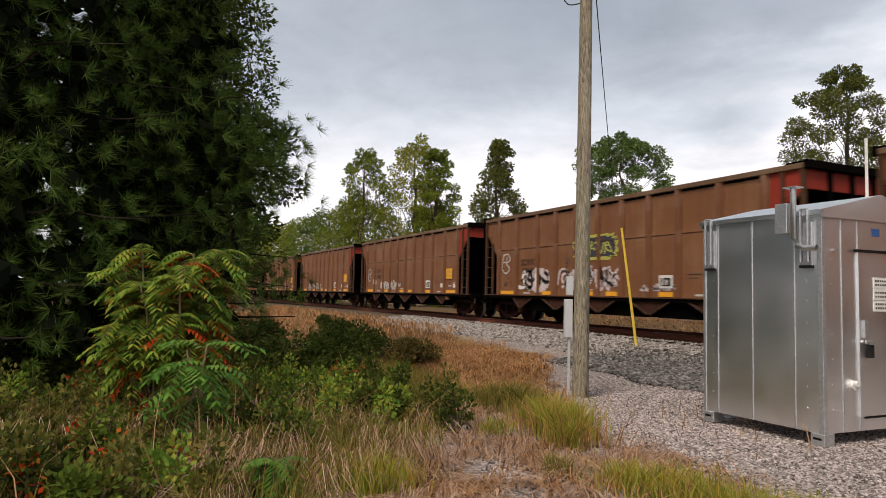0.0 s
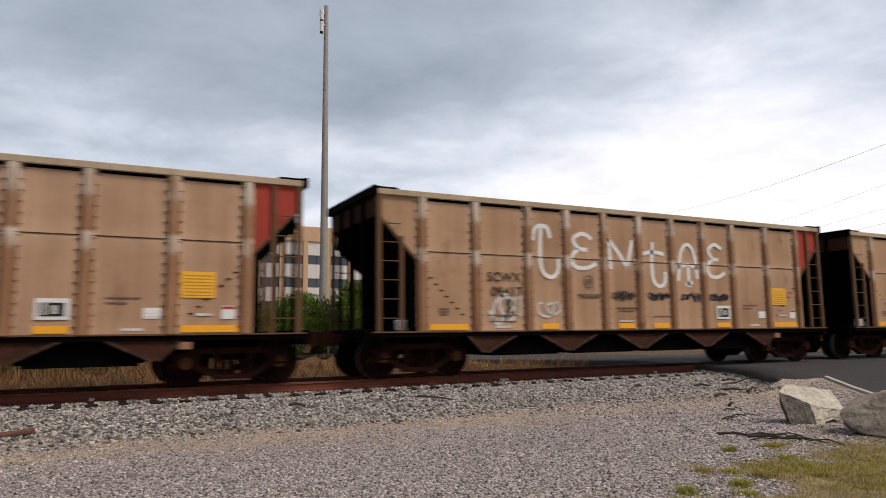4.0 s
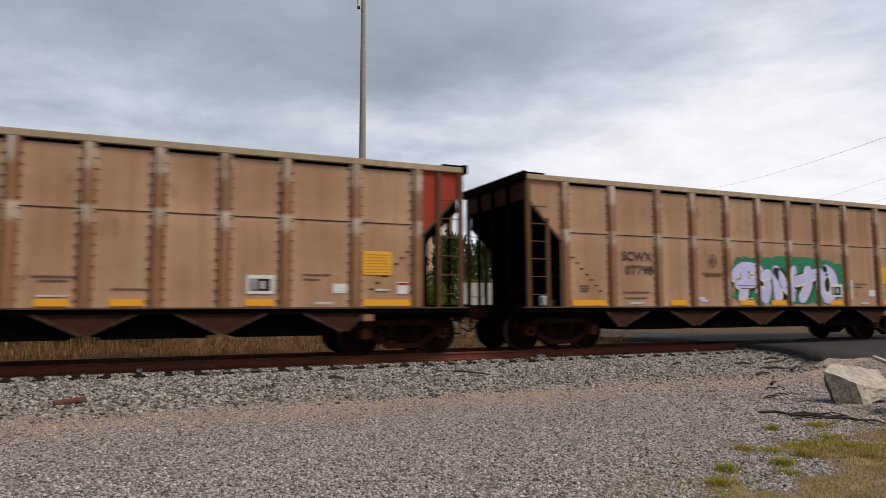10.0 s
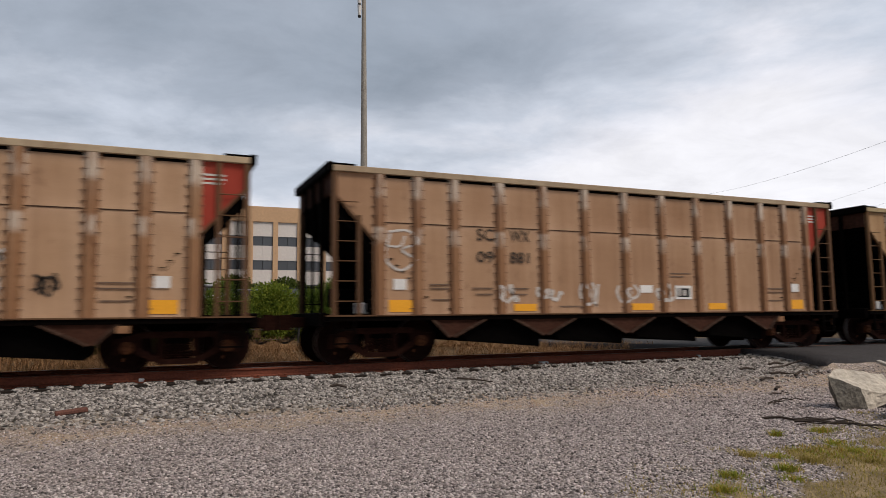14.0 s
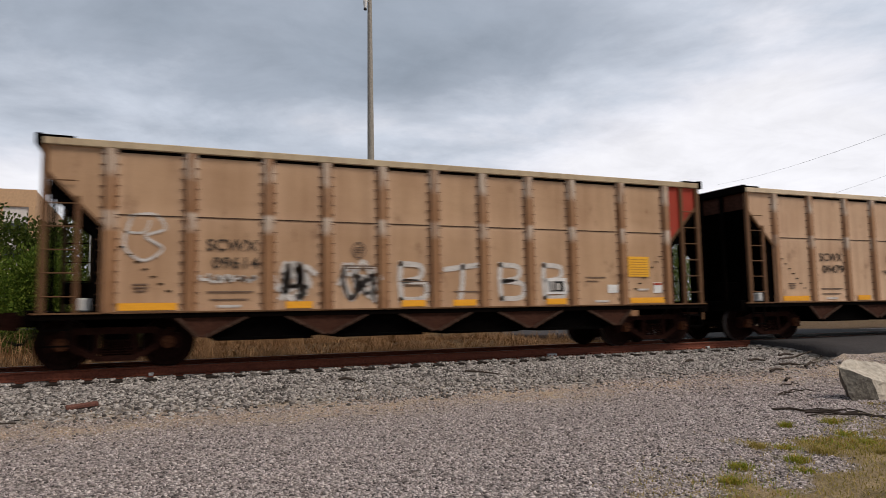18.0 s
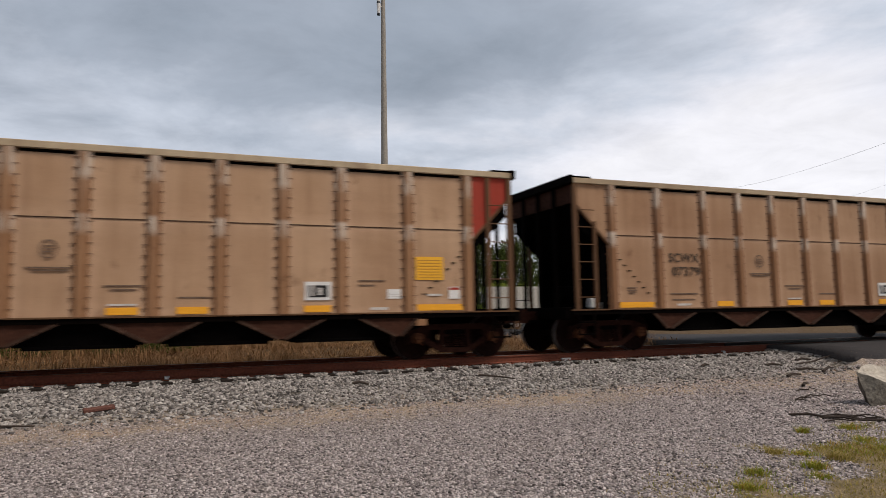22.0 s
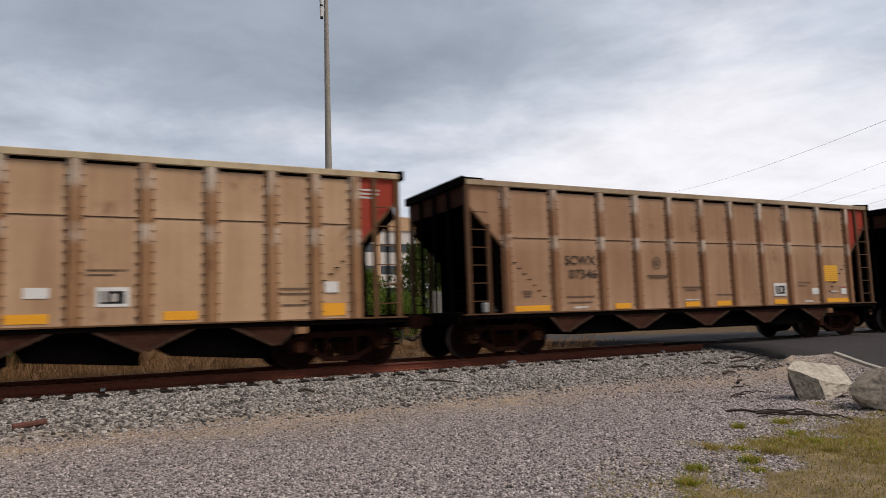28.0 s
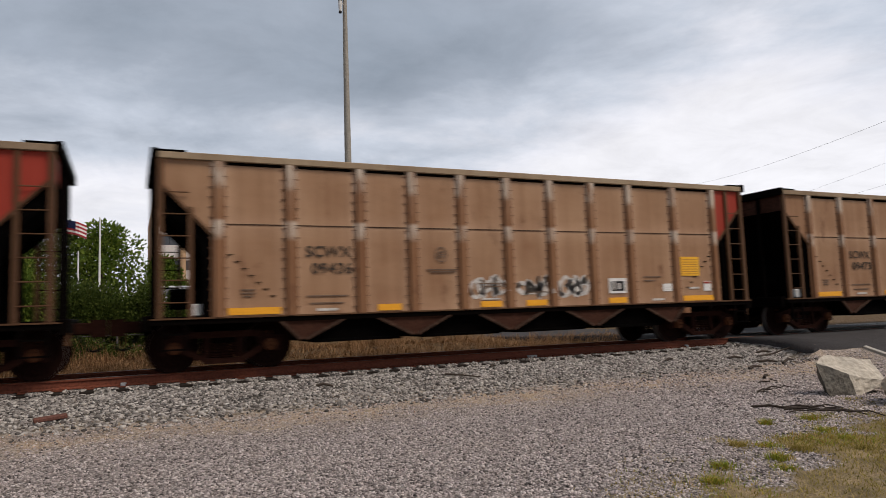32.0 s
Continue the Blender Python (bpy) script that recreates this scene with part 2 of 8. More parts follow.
def ground_z(x, y):
    x, y = np.asarray(x, float), np.asarray(y, float)
    z = 0.025 * fbm(x, y, 0.35) + 0.012 * fbm(x, y, 1.6, 2.0)
    # the swale and hummocks west of the lot
    west = smoothstep(-7.5, -11.5, x + 0.5 * fbm(x, y, 0.5, 1.0)) * smoothstep(11.5, 8.5, y)
    z = z + west * (-0.22 + 0.16 * fbm(x, y, 0.55, 5.0) + 0.05 * fbm(x, y, 1.8, 3.0))
    z = z - 0.25 * smoothstep(-15, -24, x) * smoothstep(12, 8, y)
    mound = np.exp(-(((x + 13.2) / 2.6) ** 2 + ((y - 8.0) / 1.5) ** 2))
    z = z + 0.22 * mound
    z = z - 0.35 * np.exp(-(((x + 14.6) / 1.2) ** 2 + ((y - 6.3) / 0.7) ** 2))
    # the ballast bed
    toe = 10.5 + 0.25 * fbm(x, y * 0, 0.4)
    bed = 0.07 * smoothstep(toe, toe + 0.9, y) + 0.295 * smoothstep(toe + 0.7, 13.1, y) + 0.06 * smoothstep(13.36, 13.55, y)
    far = smoothstep(18.6, 16.3, y)
    z = z * (1 - smoothstep(10.5, 12.0, y)) + bed * far + (1 - far) * smoothstep(15, 16, y) * (0.20 + 0.06 * fbm(x, y, 0.4) + 0.30 * smoothstep(19.5, 22.5, y) * smoothstep(14.0, 11.0, x))
    z = z + 1.6 * smoothstep(24, 40, y) * smoothstep(60, 30, np.abs(x - 4))
    # the road climbs to the rails
    e = x - road_edge(y)
    slab = smoothstep(11.1, 11.6, y)
    road = slab * smoothstep(-0.25, 0.25, e) + (1 - slab) * smoothstep(-2.4, 0.2, e)
    level = 0.05 + (RAIL_Z - 0.075) * smoothstep(8.4, 13.3, y) * np.where(y > 16.5, 1 - 0.5 * smoothstep(16.5, 30, y), 1)
    z = z * (1 - road) + level * road
    return z


def ground_masks(x, y):
    n1, n2 = fbm(x, y, 0.9, 4.0), fbm(x, y, 3.1, 7.0)
    # lawn to the east of a slanting line
    line = y - (4.35 + (x - 4.4) * 0.36)
    lawn = smoothstep(0.8, -0.8, line + 0.5 * n1 + 0.8 * n2 + 0.5 * fbm(x, y, 7.5, 2.0)) * smoothstep(2.5, 4.5, x)
    west = smoothstep(-7.6, -10.0, x + 0.9 * n1 + 0.3 * n2) * smoothstep(11.0, 9.2, y - 0.12 * np.clip(-x - 14, 0, 20) + 0.4 * n2) * smoothstep(0.5, -0.5, y - 6.4 + 0.67 * (x + 9.9) + 0.3 * n1)
    fore = smoothstep(3.4, 2.2, y + 0.4 * n1) * smoothstep(-2.2, -3.4, x + 0.4 * n2)
    far = smoothstep(17.2, 18.2, y + 0.4 * n1)
    grass = np.maximum(np.maximum(lawn * 0.9, west), np.maximum(fore, far))
    ball = smoothstep(0.0, 0.5, y - (11.3 + 0.3 * n1)) * smoothstep(17.6, 17.0, y)
    dirt = np.exp(-((y - 10.95 - 0.35 * n1) / 0.95) ** 2) * (0.85 + 0.4 * n2) * smoothstep(-6, 0, x)
    asph = ((x > road_edge(y)) & (x < road_edge(y) + 9.5)).astype(float)
    # leaf litter, with the dark under the weeds put into its colour
    humus = np.maximum(west * smoothstep(6.2, 5.0, y + 0.4 * n1), fore)
    humus = np.maximum(humus, smoothstep(-4.8, -6.2, x + 0.5 * n1) * smoothstep(1.9, 1.0, y + 0.55 * (5.2 + np.minimum(x, -5.2)) + 0.4 * n2))
    # dark patch that paints the slab boulder's shadow onto the ground
    humus = np.maximum(humus, 0.62 * np.exp(-(((x - 10.3) / 0.9) ** 2 + ((y - 7.9) / 0.9) ** 2)) * (0.7 + 0.5 * n2))
    humus = np.maximum(humus, 0.95 * far)
    return grass, ball, np.clip(dirt, 0, 1), asph, np.clip(humus, 0, 1)


def spaced(lo, hi, a, b, step, grow=1.22):
    core = list(np.arange(a, b + 1e-6, step))
    left, right, s = [], [], step
    p = a
    while p > lo:
        s *= grow
        p -= s
        left.append(p)
    s, p = step, b
    while p < hi:
        s *= grow
        p += s
        right.append(p)
    return np.array(left[::-1] + core + right)


def m_ground():
    m, N, B = material("gravel_ground")
    pos = N.t.nodes.new("ShaderNodeNewGeometry").outputs["Position"]
    cell = N.add("ShaderNodeTexVoronoi", 1, Vector=pos, Scale=36.0)
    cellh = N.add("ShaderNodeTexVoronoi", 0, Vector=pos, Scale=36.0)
    grey = N.t.nodes.new("ShaderNodeRGBToBW")
    N.link(cell, grey.inputs[0])
    wear = noise_n(N, pos, 0.55, 5)
    gravel = ramp(N, grey.outputs[0], (0.15, (0.08, 0.067, 0.061)), (0.40, (0.35, 0.298, 0.274)), (0.66, (0.56, 0.478, 0.439)), (0.90, (0.80, 0.71, 0.66)))
    # shade in the gaps between stones, painted as darker cell borders
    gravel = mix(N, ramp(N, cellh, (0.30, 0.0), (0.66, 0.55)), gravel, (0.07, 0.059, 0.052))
    gravel = mix(N, ramp(N, wear, (0.40, 0.0), (0.66, 0.35)), gravel, (0.21, 0.18, 0.168))
    gravel = mix(N, ramp(N, noise_n(N, pos, 1.7, 4), (0.55, 0.0), (0.72, 0.3)), gravel, (0.30, 0.235, 0.19))
    bs = N.add("ShaderNodeTexVoronoi", 1, Vector=pos, Scale=15.0)
    bw = N.t.nodes.new("ShaderNodeRGBToBW")
    N.link(bs, bw.inputs[0])
    ballast = ramp(N, bw.outputs[0], (0.15, (0.03, 0.026, 0.023)), (0.5, (0.22, 0.20, 0.18)), (0.9, (0.52, 0.48, 0.44)))
    tan = mix(N, noise_n(N, pos, 22, 5), (0.40, 0.285, 0.17), (0.60, 0.455, 0.29))
    g2 = noise_n(N, pos, 3.0, 6)
    sod = mix(N, ramp(N, g2, (0.35, 0.0), (0.65, 1.0)), (0.20, 0.15, 0.075), (0.42, 0.31, 0.18))
    sod = mix(N, ramp(N, noise_n(N, pos, 40, 3), (0.4, 0.0), (0.7, 0.6)), sod, (0.06, 0.05, 0.025))

    def at(name):
        return N.add("ShaderNodeAttribute", 2, attr=name)
    edge = math_n(N, "MULTIPLY", math_n(N, "ADD", noise_n(N, pos, 7, 4), -0.5), 0.9)

    def soft(name, k=1.0):
        return ramp(N, math_n(N, "ADD", math_n(N, "MULTIPLY", at(name), k), edge), (0.35, 0.0), (0.65, 1.0))
    c = mix(N, soft("ballast"), gravel, ballast)
    c = mix(N, math_n(N, "MULTIPLY", math_n(N, "MULTIPLY", at("dirt"), ramp(N, noise_n(N, pos, 2.3, 5), (0.32, 0.1), (0.62, 1.0))), 0.62), c, tan)
    c = mix(N, soft("grass"), c, sod)
    c = mix(N, math_n(N, "MULTIPLY", soft("humus"), 0.85), c, mix(N, g2, (0.035, 0.024, 0.012), (0.17, 0.095, 0.045)))
    N.link(c, B.inputs["Base Color"])
    B.inputs["Roughness"].default_value = 0.95
    B.inputs["Specular IOR Level"].default_value = 0.15
    h = math_n(N, "ADD", math_n(N, "MULTIPLY", cellh, -0.6), noise_n(N, pos, 60, 4))
    bump(N, B, h, 0.9, 0.03)
    return m


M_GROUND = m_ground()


def build_ground():
    xs = spaced(-900, 900, -26, 24, 0.22)
    ys = spaced(-300, 1200, -4, 24, 0.2)
    X, Y = np.meshgrid(xs, ys)
    Z = ground_z(X, Y)
    fade = smoothstep(120, 40, np.hypot(X, Y))
    Z = Z * fade
    verts = np.stack([X.ravel(), Y.ravel(), Z.ravel()], 1)
    nx, ny = len(xs), len(ys)
    i = np.arange(ny - 1)[:, None] * nx + np.arange(nx - 1)[None]
    faces = np.stack([i, i + 1, i + 1 + nx, i + nx], -1).reshape(-1, 4)
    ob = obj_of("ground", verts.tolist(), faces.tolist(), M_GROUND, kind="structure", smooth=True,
                label="grey gravel lot with ballast bank, weedy swale and lawn")
    for name, a in zip(("grass", "ballast", "dirt", "asphalt", "humus"), ground_masks(X, Y)):
        at = ob.data.attributes.new(name, "FLOAT", "POINT")
        at.data.foreach_set("value", a.ravel().astype(np.float32))
    tagged(ob, category="ground")


build_ground()
M_ASPHALT = simple("worn_asphalt", (0.052, 0.048, 0.048), 0.9, scale=5, var=0.35, bump_h=0.006, stain=0.3)
M_CONCRETE = simple("pale_concrete", (0.42, 0.39, 0.34), 0.9, scale=3, var=0.2)


def build_road():
    ys = np.concatenate([np.arange(-30, 10.8, 0.8), [11.1, 11.4, 12.0, 12.6, 13.25, 13.9], [15.55, 16.2], np.arange(17, 90, 3.0)])
    verts, faces, k = [], [], 9
    for y in ys:
        for j in range(k):
            x = float(road_edge(y)) + 9.0 * j / (k - 1)
            z = float(ground_z(max(x, float(road_edge(y)) + 0.5), y)) + 0.02 + 0.03 * math.sin(math.pi * j / (k - 1))
            if 13.2 < y < 16.3:
                z = RAIL_Z - 0.012
            verts.append((x, y, z))
    for a in range(len(ys) - 1):
        for j in range(k - 1):
            q = a * k + j
            faces.append((q, q + 1, q + 1 + k, q + k))
    for a in range(len(ys) - 1):
        if ys[a] > 11.0:
            q, b = a * k, len(verts)
            verts += [(verts[q][0] + 0.01, verts[q][1], verts[q][2] - 0.2), (verts[q + k][0] + 0.01, verts[q + k][1], verts[q + k][2] - 0.2)]
            faces.append((q, q + k, b + 1, b))
    ob = obj_of("road", verts, faces, M_ASPHALT, kind="structure", smooth=True, label="dark worn asphalt road crossing the track")
    tagged(ob, category="road")
    # the western edge of the crossing slab and the pale kerb along the road
    bm = bmesh.new()
    for a in range(len(ys) - 1):
        y0, y1 = ys[a], ys[a + 1]
        if y0 < -6 or y1 > 11.2:
            continue
        p, q = Vector((float(road_edge(y0)), y0, 0)), Vector((float(road_edge(y1)), y1, 0))
        vs = []
        for c in (p, q):
            z = float(ground_z(c.x + 0.5, c.y))
            for dx, dz in ((-0.15, -0.1), (-0.14, 0.04), (-0.02, 0.05), (0.0, 0.0)):
                vs.append(bm.verts.new((c.x + dx, c.y, z + dz)))
        for i in range(3):
            bm.faces.new((vs[i], vs[i + 1], vs[i + 5], vs[i + 4]))
        bm.faces.new(vs[0:4])
        bm.faces.new(vs[4:8][::-1])
    part("kerb", bm, M_CONCRETE, None, "low pale concrete kerb along the asphalt road")
    tagged(bpy.data.objects["kerb"], category="kerb", kind="structure")


build_road()

# ---------------------------------------------------------------- track
M_RAIL = simple("rusty_rail", (0.15, 0.042, 0.022), 0.85, 0.0, scale=4, var=0.35)
M_RAILTOP = simple("worn_railhead", (0.13, 0.085, 0.065), 0.45, 0.7, scale=2)
M_TIE = simple("creosoted_tie", (0.022, 0.017, 0.014), 0.95, scale=5, var=0.4)
M_RAILCLIP = simple("galvanised_clip", (0.5, 0.5, 0.5), 0.5, 0.6)


def rail_profile():
    h = RAIL_Z
    return [(-0.07, h - 0.172), (0.07, h - 0.172), (0.07, h - 0.158), (0.012, h - 0.135), (0.012, h - 0.045), (0.036, h - 0.035),
            (0.036, h - 0.006), (0.028, h), (-0.028, h), (-0.036, h - 0.006), (-0.036, h - 0.035), (-0.012, h - 0.045), (-0.012, h - 0.135), (-0.07, h - 0.158)]


def build_track():
    prof = rail_profile()
    n = len(prof)
    for y in (TRACK_Y - 0.7535, TRACK_Y + 0.7535):
        verts, faces, idx = [], [], []
        xs = [-420, -60, -30, -10, 10, 30, 60, 420]
        for x in xs:
            verts += [(x, y + a, b) for a, b in prof]
        for k in range(len(xs) - 1):
            for i in range(n):
                j = (i + 1) % n
                faces.append((k * n + i, (k + 1) * n + i, (k + 1) * n + j, k * n + j))
                idx.append(1 if i in (6, 7, 8) else 0)
        ob = obj_of("rail", verts, faces, [M_RAIL, M_RAILTOP], idx=idx, kind="structure", label="rusty steel rail with a worn bright head")
        tagged(ob, category="rail", group="rails of the track")
    rng = np.random.RandomState(5)
    bm = bmesh.new()
    box(bm, -0.115, 0.115, -1.30, 1.30, -0.09, 0.0, bev=0.012)
    tie = part("tie", bm, M_TIE, None)
    tie.matrix_basis = pose(0, TRACK_Y, RAIL_Z - 0.19, rz=0.5)
    bed = new("track_ties")
    tagged(bed, "row of dark creosoted wooden ties in the ballast", "ties", kind="structure")
    tie.parent = bed
    plate_bm = bmesh.new()
    for s in (-1, 1):
        box(plate_bm, -0.09, 0.09, s * 0.7535 - 0.17, s * 0.7535 + 0.17, 0.0, 0.016)
        for dx in (-0.06, 0.06):
            for dy in (-0.1, 0.1):
                box(plate_bm, dx - 0.013, dx + 0.013, s * 0.7535 + dy - 0.02, s * 0.7535 + dy + 0.02, 0.016, 0.05)
    plates = part("tie_plates", plate_bm, M_RAIL, tie)
    for i in range(-62, 36):
        if i == 0:
            continue
        x = i * 0.51 + rng.uniform(-0.03, 0.03)
        if 16.9 < x < 26.5:
            continue
        m = pose(x, TRACK_Y + rng.uniform(-0.04, 0.04), RAIL_Z - 0.19 + rng.uniform(-0.008, 0.004), rz=rng.uniform(-1.2, 1.2))
        again(tie, m)
        q = again(plates, pose(x, TRACK_Y, RAIL_Z - 0.19))
        q.parent = bed
    # pale marks on the rail foot
    for x, w, c in ((8.66, 0.12, M_RAILCLIP), (13.41, 0.05, M_RAILCLIP), (0.02, 0.05, M_RAILCLIP)):
        bm = bmesh.new()
        box(bm, x - w, x + w, TRACK_Y - 0.7535 - 0.10, TRACK_Y - 0.7535 - 0.02, RAIL_Z - 0.175, RAIL_Z - 0.115, bev=0.01)
        ob = part("rail_clamp", bm, c, None, "small pale metal clamp on the foot of the rail")
        tagged(ob, category="rail clamp", group="clamps on the rail")


build_track()

# ---------------------------------------------------------------- train materials
def m_paint(name, dark, light, rough=0.55, rust=0.55, worn=0.0):
    """Weathered car paint: two tones by the car's own shade, streaks that run down, blotches of rust and dust."""
    m, N, B = material(name)
    info = N.t.nodes.new("ShaderNodeObjectInfo")
    sepc = N.t.nodes.new("ShaderNodeSeparateColor")
    N.link(info.outputs["Color"], sepc.inputs[0])
    tone = sepc.outputs[0]
    off = N.add("ShaderNodeCombineXYZ", 0, X=math_n(N, "MULTIPLY", tone, 91.0), Y=math_n(N, "MULTIPLY", info.outputs["Random"], 37.0), Z=0.0)
    v = N.add("ShaderNodeVectorMath", 0, i0=coords(N), i1=off)
    streak = noise_n(N, stretch(N, v, 5.5, 5.5, 0.28), 1.0, 6, 0.6)
    cloud = noise_n(N, stretch(N, v, 0.55, 0.55, 0.5), 1.0, 4)
    grain = noise_n(N, v, 45, 4)
    base = mix(N, math_n(N, "ADD", tone, math_n(N, "MULTIPLY", math_n(N, "ADD", cloud, -0.55), 0.6), True), dark, light)
    base = mix(N, sepc.outputs[1], base, mix(N, 1.0, base, (1.0, 1.04, 0.74), "MULTIPLY"))
    dust = N.add("ShaderNodeAttribute", 2, attr="rim")
    patch = noise_n(N, stretch(N, v, 1.1, 1.1, 0.55, (1, 9, 4)), 1.0, 4, 0.6)
    base = mix(N, math_n(N, "MULTIPLY", math_n(N, "SUBTRACT", 0.85, dust, True), ramp(N, patch, (0.38, 0.15), (0.62, 0.60))), base, mix(N, 1.0, base, (0.78, 0.71, 0.65), "MULTIPLY"))
    pale = ramp(N, tone, (0.06, 0.12), (0.30, 1.0))
    base = mix(N, math_n(N, "MULTIPLY", math_n(N, "MULTIPLY", dust, pale), ramp(N, patch, (0.36, 0.55), (0.66, 0.22)), True), base, light)
    base = mix(N, ramp(N, streak, (0.46, 0.0), (0.78, 0.30)), base, [c * 0.62 for c in dark])
    base = mix(N, math_n(N, "MULTIPLY", ramp(N, streak, (0.26, 0.12), (0.42, 0.0)), pale), base, [min(1, c * 1.12) for c in light])
    spots = noise_n(N, stretch(N, v, 1.6, 1.6, 0.9, (7, 3, 1)), 1.4, 6, 0.65)
    base = mix(N, ramp(N, spots, (0.60, 0.0), (0.72, rust)), base, (0.13, 0.055, 0.028))
    base = mix(N, ramp(N, grain, (0.35, 0.10), (0.62, 0.0)), base, (0.05, 0.035, 0.025))
    if worn:
        sep = N.t.nodes.new("ShaderNodeSeparateXYZ")
        N.link(coords(N), sep.inputs[0])
        chip = noise_n(N, stretch(N, v, 9, 9, 1.2, (2, 5, 3)), 1.0, 5, 0.6)
        band = ramp(N, math_n(N, "MULTIPLY", sep.outputs[2], 0.25), (0.60, 0.0), (0.635, 0.75), (0.69, 0.95), (0.705, 0.0), (0.84, 0.10), (0.875, 0.85), (0.965, 1.0))
        base = mix(N, math_n(N, "MULTIPLY", math_n(N, "MULTIPLY", band, pale), ramp(N, chip, (0.38, 0.0), (0.58, worn))), base, (0.60, 0.52, 0.43))
    N.link(base, B.inputs["Base Color"])
    N.link(ramp(N, streak, (0.3, rough), (0.7, min(1, rough + 0.2))), B.inputs["Roughness"])
    B.inputs["Specular IOR Level"].default_value = 0.18
    dent = noise_n(N, stretch(N, v, 0.9, 0.9, 2.4, (4, 2, 6)), 1.0, 2, 0.4)
    bump(N, B, math_n(N, "ADD", math_n(N, "ADD", cloud, math_n(N, "MULTIPLY", dent, 1.5)), math_n(N, "MULTIPLY", grain, 0.05)), 0.3, 0.04)
    return m


M_TAN = m_paint("weathered_tan_paint", (0.205, 0.086, 0.041), (0.63, 0.424, 0.286))
M_STAKE = m_paint("weathered_stake_paint", (0.18, 0.074, 0.037), (0.41, 0.232, 0.130), rust=0.8, worn=0.8)
M_ENDPOST = m_paint("rusty_post_paint", (0.075, 0.034, 0.017), (0.18, 0.094, 0.048), rust=0.9)
M_CHORD = m_paint("dusty_chord_paint", (0.15, 0.088, 0.054), (0.72, 0.585, 0.43), rust=0.4)
M_RED = m_paint("faded_red_paint", (0.30, 0.035, 0.022), (0.40, 0.055, 0.034), rust=0.35)
# soot plus painted shade: car ends and chutes are kept near black
M_SLOPE = simple("sooty_shaded_steel", (0.002, 0.0016, 0.0015), 0.9, scale=2, var=0.5, spec=0.02)
M_BOLT = simple("rusty_bolt_heads", (0.15, 0.078, 0.046), 0.8, scale=6)
M_SEAM = simple("dirty_seam", (0.060, 0.033, 0.022), 0.85, scale=2, var=0.6, stain=0.6)
# gusset brown is darkened, the shade of the recess put into it
M_GUSSET = simple("dark_brown_plate", (0.052, 0.021, 0.0128), 0.85, scale=2.5, var=0.5, stain=0.6, spec=0.10)
# underframe colours kept near black: the shade below the cars is put in
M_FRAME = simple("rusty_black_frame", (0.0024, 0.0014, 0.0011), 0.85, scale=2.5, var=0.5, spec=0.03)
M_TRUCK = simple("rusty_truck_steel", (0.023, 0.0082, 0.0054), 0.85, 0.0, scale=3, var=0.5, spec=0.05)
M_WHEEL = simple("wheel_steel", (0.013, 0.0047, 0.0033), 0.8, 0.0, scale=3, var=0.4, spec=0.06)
M_CAP = simple("rusty_bearing_cap", (0.095, 0.034, 0.014), 0.8, 0.0, scale=8)
M_TREAD = simple("worn_wheel_tread", (0.3, 0.28, 0.27), 0.4, 0.8, scale=3)
M_ORANGE = simple("orange_reflective_sheet", (0.80, 0.36, 0.02), 0.5, scale=6, var=0.08, stain=0.1)
M_YELLOW = simple("yellow_placard", (0.78, 0.40, 0.025), 0.55, scale=6, var=0.08, stain=0.1)
M_PRINT = simple("faded_placard_print", (0.50, 0.24, 0.03), 0.6, scale=6)
M_WHITE = simple("white_paint", (0.70, 0.68, 0.65), 0.6, scale=4, var=0.12, stain=0.2)
M_BLACK = simple("black_paint", (0.022, 0.021, 0.021), 0.6, scale=5)
M_LETTER = simple("faded_black_lettering", (0.05, 0.038, 0.03), 0.7, scale=7, var=0.4)
M_FAINT = simple("faint_stencil", (0.15, 0.095, 0.065), 0.7, scale=9, var=0.5, stain=0.6)
M_SCRAWL = simple("dark_scrawl_paint", (0.055, 0.050, 0.060), 0.7, scale=7)
M_CHALK = simple("thin_white_spray", (0.55, 0.51, 0.47), 0.7, scale=9, var=0.3, stain=0.5)
M_TEAL = simple("teal_spray", (0.10, 0.36, 0.42), 0.6, scale=4, var=0.3)
M_LILAC = simple("lilac_spray", (0.55, 0.53, 0.80), 0.6, scale=2, var=0.12)
M_GREEN = simple("green_spray", (0.02, 0.20, 0.10), 0.7, scale=3, var=0.4)
M_BLUE = simple("blue_spray", (0.06, 0.15, 0.40), 0.6, scale=3, var=0.35)
M_PINK = simple("pinkish_white_spray", (0.55, 0.46, 0.46), 0.6, scale=3, var=0.2)
M_BROWN = simple("brown_spray", (0.16, 0.09, 0.085), 0.6, scale=3, var=0.2)
M_LIME = simple("yellow_green_spray", (0.42, 0.42, 0.08), 0.6, scale=4, var=0.2)
M_MINT = simple("faint_mint_spray", (0.33, 0.42, 0.34), 0.7, scale=6, var=0.2)

STAKES_A = (-6.15, -4.82, -3.42, -2.29, -1.14, 0.0, 1.14, 2.29, 3.42, 4.82, 6.15)
STAKES_B = (-6.20, -5.36, -4.51, -3.40, -2.28, -1.14, 0.01, 1.15, 2.28, 3.40, 4.52, 5.38, 6.22)
SIDE = 1.50          # half the width over the side sheets
PROUD = 0.075        # how far the stakes stand out
TOP = 4.02
SILL = 1.0


def half_turn(x, y, z):
    return pose(x, y, z, 0, 0, 180)


def both_sides(ob, u, y=SIDE):
    """Places a part made at the origin, facing -y, on both sides of its car."""
    ob.matrix_basis = pose(u, -y, 0)
    return again(ob, half_turn(u, y, 0))


